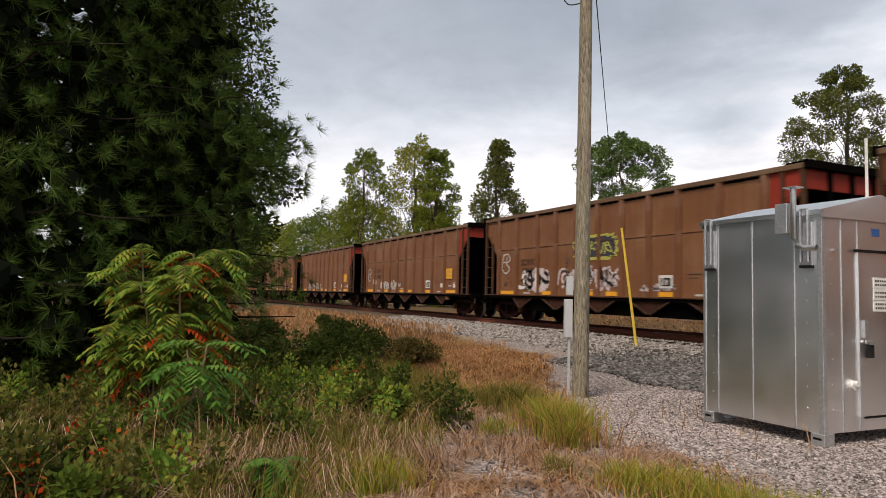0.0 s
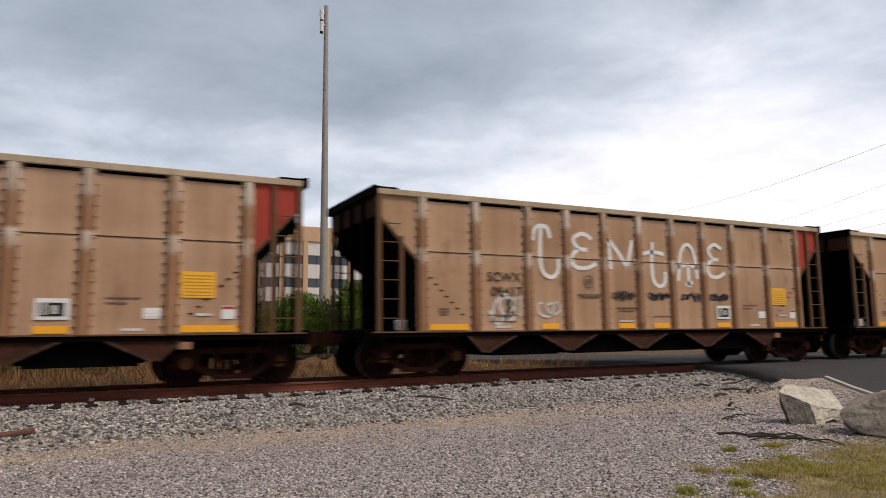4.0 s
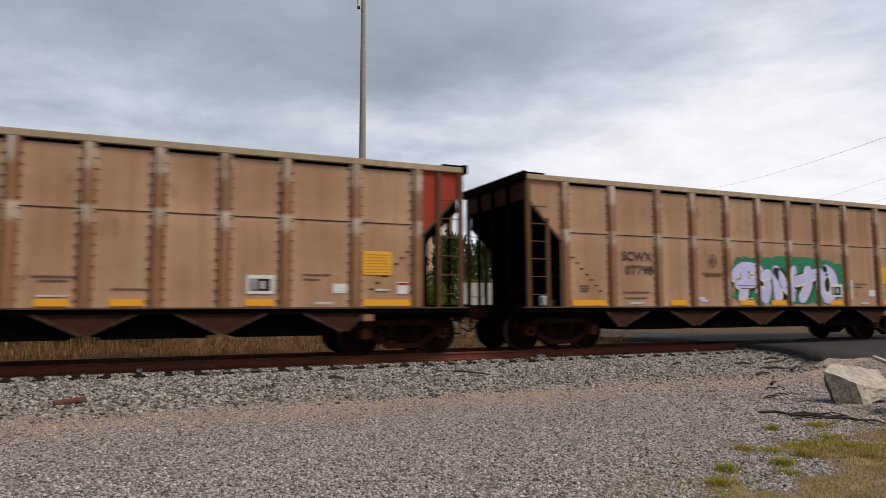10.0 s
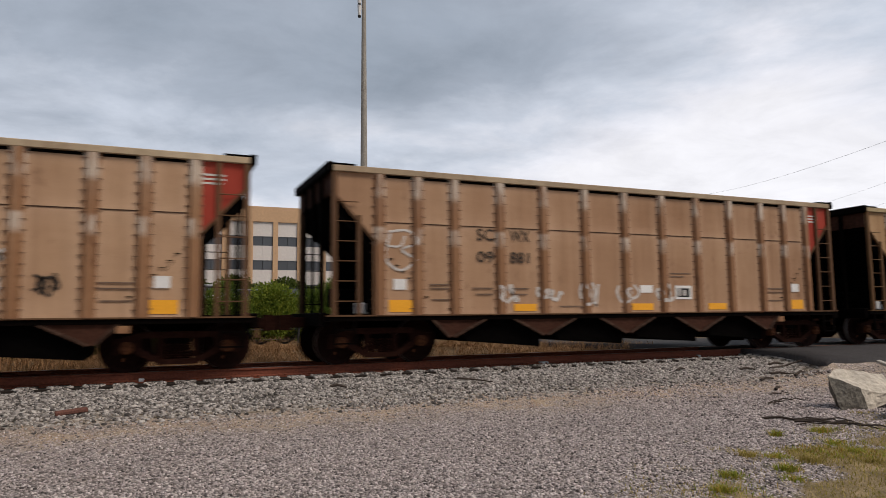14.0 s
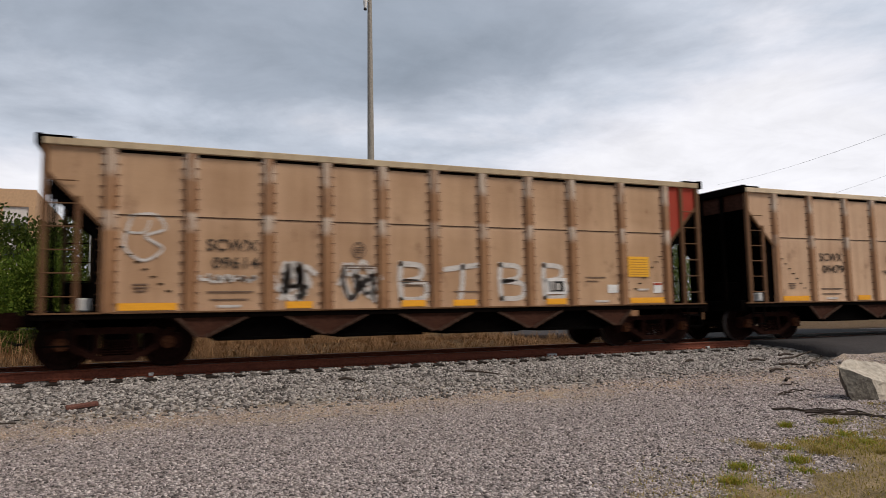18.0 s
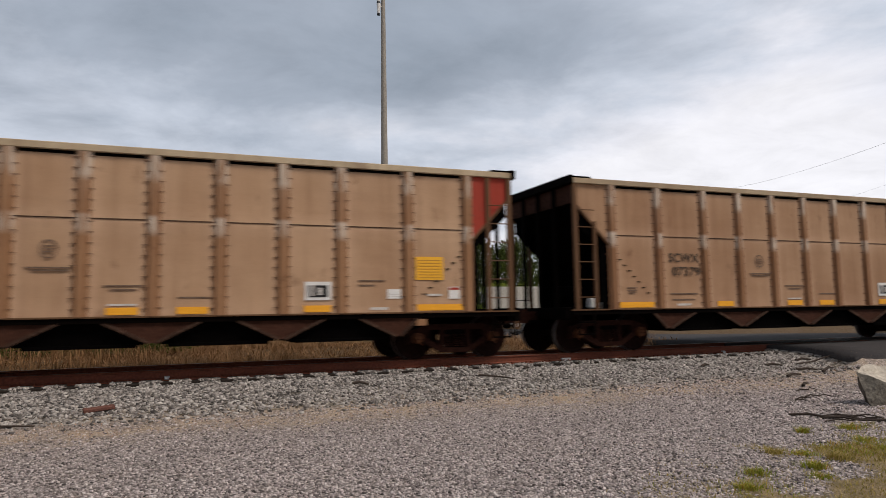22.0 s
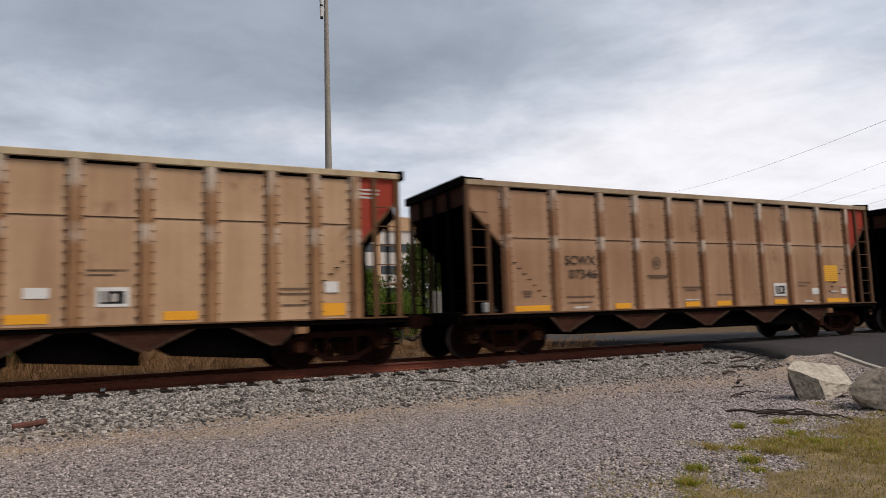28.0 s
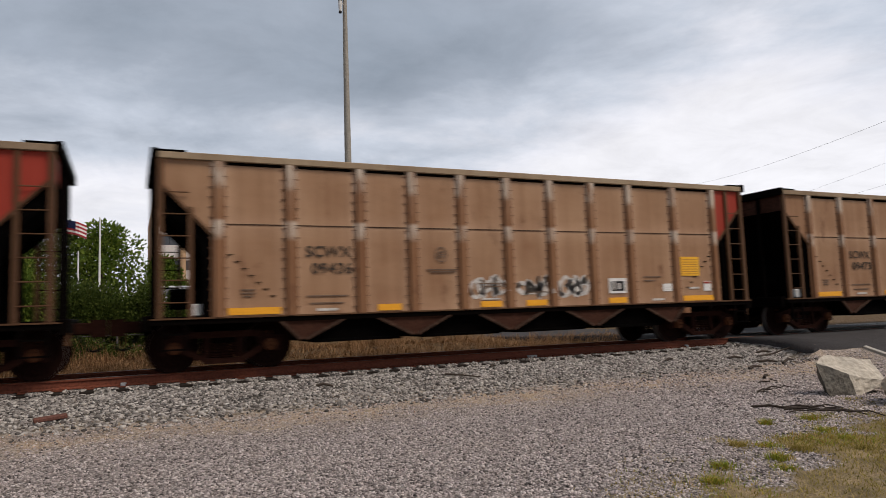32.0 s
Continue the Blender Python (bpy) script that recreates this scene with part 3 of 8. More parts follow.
def build_stake(car, w=0.084):
    """A pressed side stake, a hat section with bolt heads up both flanges."""
    bm = bmesh.new()
    prof = [(-w - 0.045, 0.0), (-w - 0.045, -0.012), (-w, -0.012), (-w + 0.018, -PROUD), (w - 0.018, -PROUD), (w, -0.012), (w + 0.045, -0.012), (w + 0.045, 0.0)]
    lo = [bm.verts.new((x, y, SILL)) for x, y in prof]
    hi = [bm.verts.new((x, y, TOP - 0.13)) for x, y in prof]
    for i in range(len(prof) - 1):
        bm.faces.new((lo[i + 1], lo[i], hi[i], hi[i + 1]))
    bm.faces.new(lo)
    bm.faces.new(hi[::-1])
    for i in range(15):
        z = SILL + 0.12 + i * 0.19
        box(bm, -w - 0.085, -w - 0.010, -0.022, 0.0, z, z + 0.022, mat=1)
        box(bm, w + 0.010, w + 0.070, -0.020, 0.0, z + 0.02, z + 0.040, mat=1)
    return part("stake", bm, [M_STAKE, M_BOLT], car)


def wheel_set(parent, u):
    n = 28
    prof = [(0.05, -0.06), (0.10, -0.085), (0.12, -0.075), (0.17, -0.035), (0.34, -0.025), (0.385, -0.065), (0.457, -0.07), (0.462, 0.05), (0.485, 0.06), (0.485, 0.085), (0.39, 0.085), (0.33, 0.03), (0.12, 0.05), (0.08, 0.09)]
    verts, faces, idx = [], [], []
    for s in (-1, 1):
        b = len(verts)
        for r, w in prof:
            for k in range(n):
                a = 2 * math.pi * k / n
                verts.append((r * math.cos(a), s * (0.7535 - w), r * math.sin(a)) if s > 0 else (r * math.cos(a), -0.7535 + w, r * math.sin(a)))
        for i in range(len(prof) - 1):
            for k in range(n):
                q = (b + i * n + k, b + i * n + (k + 1) % n, b + (i + 1) * n + (k + 1) % n, b + (i + 1) * n + k)
                faces.append(q if s < 0 else q[::-1])
                idx.append(1 if i == 6 else 0)
    bm = bmesh.new()
    me = bpy.data.meshes.new("tmp")
    me.from_pydata(verts, [], faces)
    me.polygons.foreach_set("material_index", np.array(idx, dtype=np.int32))
    bm.from_mesh(me)
    bpy.data.meshes.remove(me)
    rod(bm, (0, -1.10, 0), (0, 1.10, 0), 0.08, n=12)
    for s in (-1, 1):
        rod(bm, (0, s * 1.00, 0), (0, s * 1.16, 0), 0.115, n=14, mat=2)
        rod(bm, (0, s * 1.16, 0), (0, s * 1.19, 0), 0.075, n=10, mat=2)
        for k in range(3):
            a = 2 * math.pi * k / 3
            rod(bm, (0.055 * math.cos(a), s * 1.18, 0.055 * math.sin(a)), (0.055 * math.cos(a), s * 1.205, 0.055 * math.sin(a)), 0.016, n=6, mat=0)
        box(bm, 0.20, 0.26, s * 0.82 - 0.01, s * 0.82 + 0.01, -0.03, 0.03, mat=2)
    ob = part("wheelset", bm, [M_WHEEL, M_TREAD, M_CAP], parent, "rusty wheel pair on its axle")
    ob.matrix_basis = pose(u, 0, 0.457)
    return ob


def side_frame(parent, s):
    bm = bmesh.new()
    y0, y1 = s * 0.93, s * 1.09
    prism(bm, [(-1.08, 0.60), (-0.62, 0.74), (0.62, 0.74), (1.08, 0.60), (1.08, 0.50), (0.60, 0.62), (-0.60, 0.62), (-1.08, 0.50)], y0, y1)
    for k in (-1, 1):
        prism(bm, [(k * 0.74, 0.60), (k * 1.09, 0.62), (k * 1.09, 0.33), (k * 1.00, 0.33), (k * 1.00, 0.50), (k * 0.74, 0.50)], y0, y1)
        prism(bm, [(k * 0.76, 0.55), (k * 0.74, 0.36), (k * 0.36, 0.16), (k * 0.30, 0.24), (k * 0.66, 0.46), (k * 0.62, 0.62)], y0, y1)
        prism(bm, [(k * 0.34, 0.64), (k * 0.24, 0.64), (k * 0.28, 0.22), (k * 0.36, 0.22)], y0 + s * 0.02, y1 - s * 0.02)
    prism(bm, [(-0.40, 0.24), (0.40, 0.24), (0.36, 0.14), (-0.36, 0.14)], y0, y1)
    return part("side_frame", bm, M_TRUCK, parent, "cast steel truck side frame")


def spring_group(parent, s):
    bm = bmesh.new()
    n, rows = 10, 13
    rings = [[bm.verts.new(((0.074 if i % 2 else 0.048) * math.cos(2 * math.pi * k / n), 0.078 * (1 if i % 2 else 0.65) * math.sin(2 * math.pi * k / n), 0.24 + 0.024 * i)) for k in range(n)] for i in range(rows)]
    for a, b in zip(rings, rings[1:]):
        for k in range(n):
            bm.faces.new((a[k], a[(k + 1) % n], b[(k + 1) % n], b[k]))
    coil = part("spring", bm, M_TRUCK, parent, "stacked steel coil spring")
    coil.matrix_basis = pose(-0.17, s * 1.0, 0)
    for u in (0.0, 0.17):
        again(coil, pose(u, s * 1.0, 0))
    return coil


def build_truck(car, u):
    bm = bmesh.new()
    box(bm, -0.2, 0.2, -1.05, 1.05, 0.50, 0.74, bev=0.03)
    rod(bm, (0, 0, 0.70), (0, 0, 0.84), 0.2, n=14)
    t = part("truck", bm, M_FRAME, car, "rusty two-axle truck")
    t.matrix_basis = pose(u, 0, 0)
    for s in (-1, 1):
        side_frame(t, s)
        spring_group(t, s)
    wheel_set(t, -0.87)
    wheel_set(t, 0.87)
    return t


def text_mesh(text, u0, u1, z0, z1, fat=0.0, shear=0.0):
    """Lettering as a bmesh in the x-z plane, fitted into a box."""
    c = bpy.data.curves.new("lettering", "FONT")
    c.body, c.resolution_u, c.offset, c.shear = text, 3, fat, shear
    o = bpy.data.objects.new("lettering", c)
    scene.collection.objects.link(o)
    bpy.context.view_layer.update()
    me = bpy.data.meshes.new_from_object(o.evaluated_get(bpy.context.evaluated_depsgraph_get()))
    bpy.data.objects.remove(o)
    bpy.data.curves.remove(c)
    co = np.empty(len(me.vertices) * 3)
    me.vertices.foreach_get("co", co)
    co = co.reshape(-1, 3)
    lo, hi = co.min(0), co.max(0)
    out = np.zeros_like(co)
    out[:, 0] = u0 + (co[:, 0] - lo[0]) / (hi[0] - lo[0]) * (u1 - u0)
    out[:, 2] = z0 + (co[:, 1] - lo[1]) / (hi[1] - lo[1]) * (z1 - z0)
    me.vertices.foreach_set("co", out.ravel())
    bm = bmesh.new()
    bm.from_mesh(me)
    bpy.data.meshes.remove(me)
    return bm


def drape(name, bm, mat, car, stakes, label, lift=0.004):
    """Lays flat paint onto a car's side, over sheet and stakes alike."""
    for s in stakes:
        for e in (s - 0.058, s + 0.058):
            bmesh.ops.bisect_plane(bm, geom=bm.verts[:] + bm.edges[:] + bm.faces[:], plane_co=(e, 0, 0), plane_no=(1, 0, 0))
    verts, faces = [], []
    for f in bm.faces:
        u = f.calc_center_median().x
        y = -SIDE - lift - (PROUD if min(abs(u - s) for s in stakes) < 0.058 else 0.0)
        faces.append(tuple(range(len(verts), len(verts) + len(f.verts))))
        verts += [(v.co.x, y, v.co.z) for v in f.verts]
    bm.free()
    return obj_of(name, verts, faces, mat, car, label)


def ribbon(bm, pts, w):
    """A brush stroke of width w along (u, z) points."""
    pts = [Vector((a, 0, b)) for a, b in pts]
    rows = []
    for i, p in enumerate(pts):
        d = (pts[min(i + 1, len(pts) - 1)] - pts[max(i - 1, 0)])
        d = d.normalized() if d.length > 1e-6 else Vector((1, 0, 0))
        n = Vector((-d.z, 0, d.x)) * w / 2
        rows.append((bm.verts.new(p + n), bm.verts.new(p - n)))
    for a, b in zip(rows, rows[1:]):
        bm.faces.new((a[0], a[1], b[1], b[0]))


def curve_pts(ctrl, k=6):
    out = []
    c = [ctrl[0]] + list(ctrl) + [ctrl[-1]]
    for i in range(1, len(c) - 2):
        for j in range(k):
            t = j / k
            out.append(tuple(0.5 * (2 * c[i][a] + (c[i + 1][a] - c[i - 1][a]) * t + (2 * c[i - 1][a] - 5 * c[i][a] + 4 * c[i + 1][a] - c[i + 2][a]) * t * t
                                    + (3 * c[i][a] - c[i - 1][a] - 3 * c[i + 1][a] + c[i + 2][a]) * t ** 3) for a in (0, 1)))
    out.append(tuple(ctrl[-1]))
    return out


def scrawl(seed, u0, u1, z0, z1, w=0.045, loops=2):
    """A looping tag nobody can read, inside a box."""
    rng = random.Random(seed)
    bm = bmesh.new()
    turns = max(2, round((u1 - u0) / max(0.16, (z1 - z0) * 0.55)))
    zc, hz = (z0 + z1) / 2, (z1 - z0) / 2 - w / 2
    for q in range(loops):
        ctrl = []
        ph = rng.uniform(0, 6.28)
        n = turns * 5
        rad = (u1 - u0) / turns * rng.uniform(0.45, 0.8)
        amp, slip = 1.0, 0.0
        for i in range(n + 1):
            if i % 5 == 0:
                amp, slip = rng.uniform(0.45, 1.0), rng.uniform(-0.25, 0.25)
            a = ph + i * 2 * math.pi / 5 * rng.uniform(0.85, 1.15) * (1 if q % 2 == 0 else -1)
            u = u0 + rad / 2 + (u1 - u0 - rad) * i / n + rad * 0.6 * math.cos(a)
            z = zc + hz * (amp * math.sin(a) + slip * (1 - amp))
            ctrl.append((min(max(u, u0), u1), min(max(z, z0 + w / 2), z1 - w / 2)))
        ribbon(bm, curve_pts(ctrl, 4), w * rng.uniform(0.7, 1.2))
    return bm


def blob(seed, u0, u1, z0, z1, n=40, rough=0.12):
    """A filled patch of spray paint with an uneven rim."""
    rng = random.Random(seed)
    bm = bmesh.new()
    uc, zc = (u0 + u1) / 2, (z0 + z1) / 2
    vs = []
    for k in range(n):
        a = 2 * math.pi * k / n
        c, s = math.cos(a), math.sin(a)
        e = 1 + rng.uniform(-rough, rough)
        vs.append(bm.verts.new((uc + (u1 - u0) / 2 * e * math.copysign(abs(c) ** 0.5, c), 0, zc + (z1 - z0) / 2 * e * math.copysign(abs(s) ** 0.5, s))))
    bm.faces.new(vs)
    return bm


def rects(*boxes):
    bm = bmesh.new()
    for u0, u1, z0, z1 in boxes:
        bm.faces.new([bm.verts.new(p) for p in ((u0, 0, z0), (u1, 0, z0), (u1, 0, z1), (u0, 0, z1))])
    return bm


def label_plate(name, car, u0, u1, z0, z1, mat, label="", y=SIDE, bars=(), frame=None):
    bm = bmesh.new()
    box(bm, u0, u1, -y - 0.008, -y + 0.002, z0, z1)
    for a, b, c, d in bars:
        w, h = u1 - u0, z1 - z0
        box(bm, u0 + a * w, u0 + b * w, -y - 0.012, -y - 0.007, z0 + c * h, z0 + d * h, mat=1)
    return part(name, bm, [mat, frame or M_LETTER], car, label)


LINES = [(0.08, 0.92, 0.08 + 0.125 * i, 0.115 + 0.125 * i) for i in range(7)]


def bowed_sheet(car, stakes, s, seam):
    """A car side: thin sheets bowed a little between the stakes, with dust gathered along the stakes, the seam and the chord."""
    us = [stakes[0]]
    for a, b in zip(stakes, stakes[1:]):
        us += [a + (b - a) * f for f in (0.10, 0.18, 0.28, 0.40, 0.5, 0.60, 0.72, 0.82, 0.90, 1.0)]
    zs = [SILL + (seam - SILL) * f for f in (0.0, 0.07, 0.2, 0.4, 0.6, 0.8, 0.93, 1.0)] + [seam + (TOP - 0.1 - seam) * f for f in (0.07, 0.2, 0.45, 0.7, 0.86, 1.0)]
    verts, rim = [], []
    for z in zs:
        lo, hi = (SILL, seam) if z <= seam else (seam, TOP - 0.1)
        fz = (z - lo) / (hi - lo)
        for u in us:
            k = min(len(stakes) - 2, max(0, sum(1 for q in stakes if q < u - 1e-6) - 1))
            a, b = stakes[k], stakes[k + 1]
            fu = (u - a) / (b - a)
            bow = max(0.0, 16 * fu * (1 - fu) * fz * (1 - fz)) ** 0.6
            verts.append((u, s * (SIDE - 0.022 * bow * (0.6 + 0.4 * math.sin(7.0 * k + 3.0 * (z > seam)))), z))
            near = min(u - a, b - u)
            rim.append(math.exp(-(near / 0.20) ** 2) + 0.5 * math.exp(-((hi - z) / 0.16) ** 2) + 0.35 * math.exp(-((z - lo) / 0.14) ** 2))
    n, m = len(us), len(verts)
    verts += [(u, s * (SIDE - 0.045), z) for u in (us[0], us[-1]) for z in (zs[0], zs[-1])]
    faces = [(j * n + i, j * n + i + 1, (j + 1) * n + i + 1, (j + 1) * n + i)[::-s] for j in range(len(zs) - 1) for i in range(n - 1)]
    faces.append((m, m + 1, m + 3, m + 2)[::-s])
    ob = obj_of("side_sheet", verts, faces, M_TAN, car, smooth=True)
    ob.data.attributes.new("rim", "FLOAT", "POINT").data.foreach_set("value", np.array(rim + [0.0] * 4, np.float32))
    return ob


def build_car(kind):
    """A steel coal hopper, its middle at the origin, rails at z = 0, the camera's side towards -y."""
    stakes = STAKES_A if kind == "A" else STAKES_B
    e0, e1 = stakes[0], stakes[-1]
    seam = 2.72 if kind == "A" else 2.90
    car = thing("hopper_car", Matrix.Identity(4), "weathered tan steel coal hopper car with a red end panel", "rail car", "cars of the coal train")
    # sides, and their end panels above the slope
    for s in (-1, 1):
        y0, y1 = (-SIDE, -SIDE + 0.02) if s < 0 else (SIDE - 0.02, SIDE)
        bm = bmesh.new()
        bm.free()
        bowed_sheet(car, stakes, s, seam)
        for k, mat, lab in ((-1, M_TAN, ""), (1, M_RED, "faded red end panel")):
            e = e0 if k < 0 else e1
            bm = bmesh.new()
            prism(bm, [(e, TOP - 0.1), (k * 7.2, TOP - 0.1), (k * 7.2, 3.52), (e, 2.42)], y0, y1)
            part("end_panel", bm, mat, car, lab)
            bm = bmesh.new()
            prism(bm, [(k * 7.2, 3.53), (k * 7.2, 3.46), (e, 2.36), (e, 2.43)], y0 - (0.03 if s < 0 else -0.03), y1)
            part("end_flange", bm, M_ENDPOST, car)
    bm = bmesh.new()
    box(bm, e0, e1, -0.012, 0.0, seam - 0.009, seam + 0.009)
    both_sides(part("seam", bm, M_SEAM, car), 0)
    st = build_stake(car)
    both_sides(st, stakes[0])
    for u in stakes[1:]:
        again(st, pose(u, -SIDE, 0))
        again(st, half_turn(u, SIDE, 0))
    # the top chord's shadow, painted as a dark strip along the sheets
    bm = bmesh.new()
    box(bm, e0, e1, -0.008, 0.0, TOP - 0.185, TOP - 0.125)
    both_sides(part("chord_gap", bm, M_SLOPE, car, "dark strip painting the shadow under the top chord"), 0)
    # the rim
    bm = bmesh.new()
    box(bm, -7.19, 7.19, -0.075, 0.055, TOP - 0.13, TOP, bev=0.012)
    both_sides(part("top_chord", bm, M_CHORD, car, "dusty top chord"), 0)
    for k, mat in ((-1, M_GUSSET), (1, M_RED)):
        bm = bmesh.new()
        box(bm, k * 7.25 - 0.06, k * 7.25 + 0.06, -SIDE - 0.085, SIDE + 0.085, TOP - 0.14, TOP + 0.055, bev=0.012)
        for s in (-1, 1):
            box(bm, min(k * 7.19, k * 6.72), max(k * 7.19, k * 6.72), s * SIDE - 0.07, s * SIDE + 0.07, TOP - 0.004, TOP + 0.035)
        part("end_chord", bm, M_FRAME, car, "black raised end chord with corner caps")
        bm = bmesh.new()
        prism(bm, [(k * 7.19, TOP - 0.12), (k * 7.19, 3.45), (k * 7.16, 3.45), (k * 7.16, TOP - 0.12)], -SIDE + 0.02, SIDE - 0.02)
        part("end_sheet", bm, mat, car)
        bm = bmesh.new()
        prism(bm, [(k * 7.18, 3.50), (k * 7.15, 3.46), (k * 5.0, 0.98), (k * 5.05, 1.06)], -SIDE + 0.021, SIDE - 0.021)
        part("slope_sheet", bm, M_SLOPE, car, "sooty, shade-dark slope sheet")
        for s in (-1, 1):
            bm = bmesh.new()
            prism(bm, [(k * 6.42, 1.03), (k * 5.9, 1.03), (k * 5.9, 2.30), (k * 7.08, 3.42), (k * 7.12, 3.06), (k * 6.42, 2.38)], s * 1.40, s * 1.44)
            part("bolster_web", bm, M_SLOPE, car, "sooty, shade-dark bolster web plate")
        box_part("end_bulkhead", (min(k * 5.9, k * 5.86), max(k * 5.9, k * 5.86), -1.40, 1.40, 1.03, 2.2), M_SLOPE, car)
        # end stanchions on the slope
        for y in (-0.75, 0.0, 0.75):
            bm = bmesh.new()
            prism(bm, [(k * 7.26, TOP - 0.14), (k * 7.20, TOP - 0.14), (k * 7.20, 1.05), (k * 7.26, 1.05)], y - 0.05, y + 0.05)
            part("end_stanchion", bm, M_FRAME, car)
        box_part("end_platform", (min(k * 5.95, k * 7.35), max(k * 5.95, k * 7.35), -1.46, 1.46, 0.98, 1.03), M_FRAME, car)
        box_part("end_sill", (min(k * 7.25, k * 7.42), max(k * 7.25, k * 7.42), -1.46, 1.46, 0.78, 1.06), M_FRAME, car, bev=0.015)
        bm = bmesh.new()
        box(bm, min(k * 7.40, k * 7.72), max(k * 7.40, k * 7.72), -0.13, 0.13, 0.76, 0.98, bev=0.02)
        prism(bm, [(k * 7.70, 0.70), (k * 7.70, 1.04), (k * 7.98, 1.02), (k * 7.98, 0.72)], -0.17, 0.05)
        prism(bm, [(k * 7.74, 0.72), (k * 7.74, 1.02), (k * 7.90, 1.0), (k * 7.90, 0.74)], 0.05, 0.2)
        part("coupler", bm, M_TRUCK, car, "rusty knuckle coupler")
        V, F = [], []
        tube(V, F, [(k * (7.45 + a), 0.35, 0.80 + b) for a, b in curve_pts([(0.0, 0.0), (0.1, -0.25), (0.28, -0.38), (0.45, -0.30)], 3)], 0.025, 0.025, 6)
        obj_of("air_hose", V, F, M_BLACK, car, "black rubber air hose", smooth=True)
        # posts and ladders at the corners
        for s in (-1, 1):
            y = s * (SIDE + 0.02)
            box_part("corner_post", (k * 7.15 - 0.05, k * 7.15 + 0.05, y - 0.04, y + 0.04, 1.0, TOP - 0.13), M_ENDPOST, car)
            box_part("ladder_post", (k * 6.64 - 0.04, k * 6.64 + 0.04, y - 0.035, y + 0.035, 1.0, TOP - 0.14 if k > 0 else 3.02), M_ENDPOST, car)
            if s > 0:
                us = (6.66, 6.69, 7.10, 7.13)
                zs = [z for i in range(6) for z in (1.27 + i * 0.40, 1.29 + i * 0.40)]
                V = [(k * u, y + dy, z) for dy in (0.035, 0.055) for z in zs for u in us]
                F = [(j * 4 + c, j * 4 + c + 1, j * 4 + c + 5, j * 4 + c + 4) for j in range(11) for c in range(3) if c != 1 or j % 2 == 0]
                F += [tuple(48 + q for q in f[::-1]) for f in F] + [(j * 4, j * 4 + 4, j * 4 + 52, j * 4 + 48) for j in range(11)]
                obj_of("ladder", V, F, M_FRAME, car)
            for i in range(6 if s < 0 else 0):
                bm = bmesh.new()
                z = 1.28 + i * 0.40
                rod(bm, (k * 6.66, y - 0.045 * s * -1, z), (k * 7.13, y - 0.045 * s * -1, z), 0.012, n=6)
                part("rung", bm, M_ENDPOST, car)
            bm = bmesh.new()
            for u in (6.72, 7.12):
                box(bm, k * u - 0.02, k * u + 0.02, y - 0.02, y + 0.02, 0.42, 1.0)
            for z in (0.43, 0.70):
                box(bm, min(k * 6.72, k * 7.12), max(k * 6.72, k * 7.12), y - 0.025, y + 0.025, z, z + 0.03)
            part("sill_step", bm, M_FRAME, car)
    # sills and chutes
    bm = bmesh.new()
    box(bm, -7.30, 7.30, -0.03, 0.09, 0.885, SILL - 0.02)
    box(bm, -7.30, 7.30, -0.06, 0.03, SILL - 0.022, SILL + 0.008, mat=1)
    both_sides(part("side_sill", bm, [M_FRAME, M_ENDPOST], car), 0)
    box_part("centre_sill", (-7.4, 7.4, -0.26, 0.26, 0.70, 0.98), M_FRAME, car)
    for i, u in enumerate((-4.60, -2.28, 0.02, 2.28, 4.60)):
        bm = bmesh.new()
        a, b = (-0.42 if i == 0 else -0.80), (0.42 if i == 4 else 0.80)
        prism(bm, [(a, 0.89), (b, 0.89), (0.05, 0.53), (-0.05, 0.53)], 0.0, 0.03)
        for p, q in (((a, 0.89), (-0.05, 0.53)), ((b, 0.89), (0.05, 0.53))):
            d = Vector((q[0] - p[0], q[1] - p[1])).normalized()
            n = Vector((-d.y, d.x)) * 0.025
            prism(bm, [(p[0] + n.x, p[1] + n.y), (q[0] + n.x, q[1] + n.y), (q[0] - n.x, q[1] - n.y), (p[0] - n.x, p[1] - n.y)], -0.05, 0.0, mat=1)
        v = part("chute_gusset", bm, [M_GUSSET, M_SEAM], car)
        both_sides(v, u, SIDE - 0.02)
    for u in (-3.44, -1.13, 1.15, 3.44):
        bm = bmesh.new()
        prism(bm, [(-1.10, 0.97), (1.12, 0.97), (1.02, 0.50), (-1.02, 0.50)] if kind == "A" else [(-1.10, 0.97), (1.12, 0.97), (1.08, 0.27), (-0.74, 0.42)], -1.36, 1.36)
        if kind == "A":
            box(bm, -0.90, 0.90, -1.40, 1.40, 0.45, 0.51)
        ob = part("discharge_chute", bm, M_SLOPE, car, "sooty black, shade-dark discharge chute")
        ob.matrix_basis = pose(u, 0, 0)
    # brake gear on the platform
    bm = bmesh.new()
    box(bm, -6.62, -6.42, -1.28, -1.08, 1.03, 1.26, bev=0.02)
    rod(bm, (-6.30, -1.2, 1.10), (-6.05, -1.2, 1.10), 0.07, n=10)
    box(bm, -6.40, -6.02, -1.30, -1.05, 1.03, 1.06)
    part("brake_valve", bm, M_WHITE, car, "pale grey brake valve")
    bm = bmesh.new()
    rod(bm, (-6.95, -0.3, 1.38), (-6.35, -0.3, 1.38), 0.2, n=16)
    part("air_reservoir", bm, M_FRAME, car)
    box_part("jack_pad", (4.98, 5.20, -SIDE - 0.03, -SIDE + 0.1, 0.72, 0.86), M_STAKE, car, "worn jacking pad", bev=0.01)
    box_part("hose_bracket", (7.36, 7.44, -1.30, -1.26, 0.60, 0.82), M_ENDPOST, car)
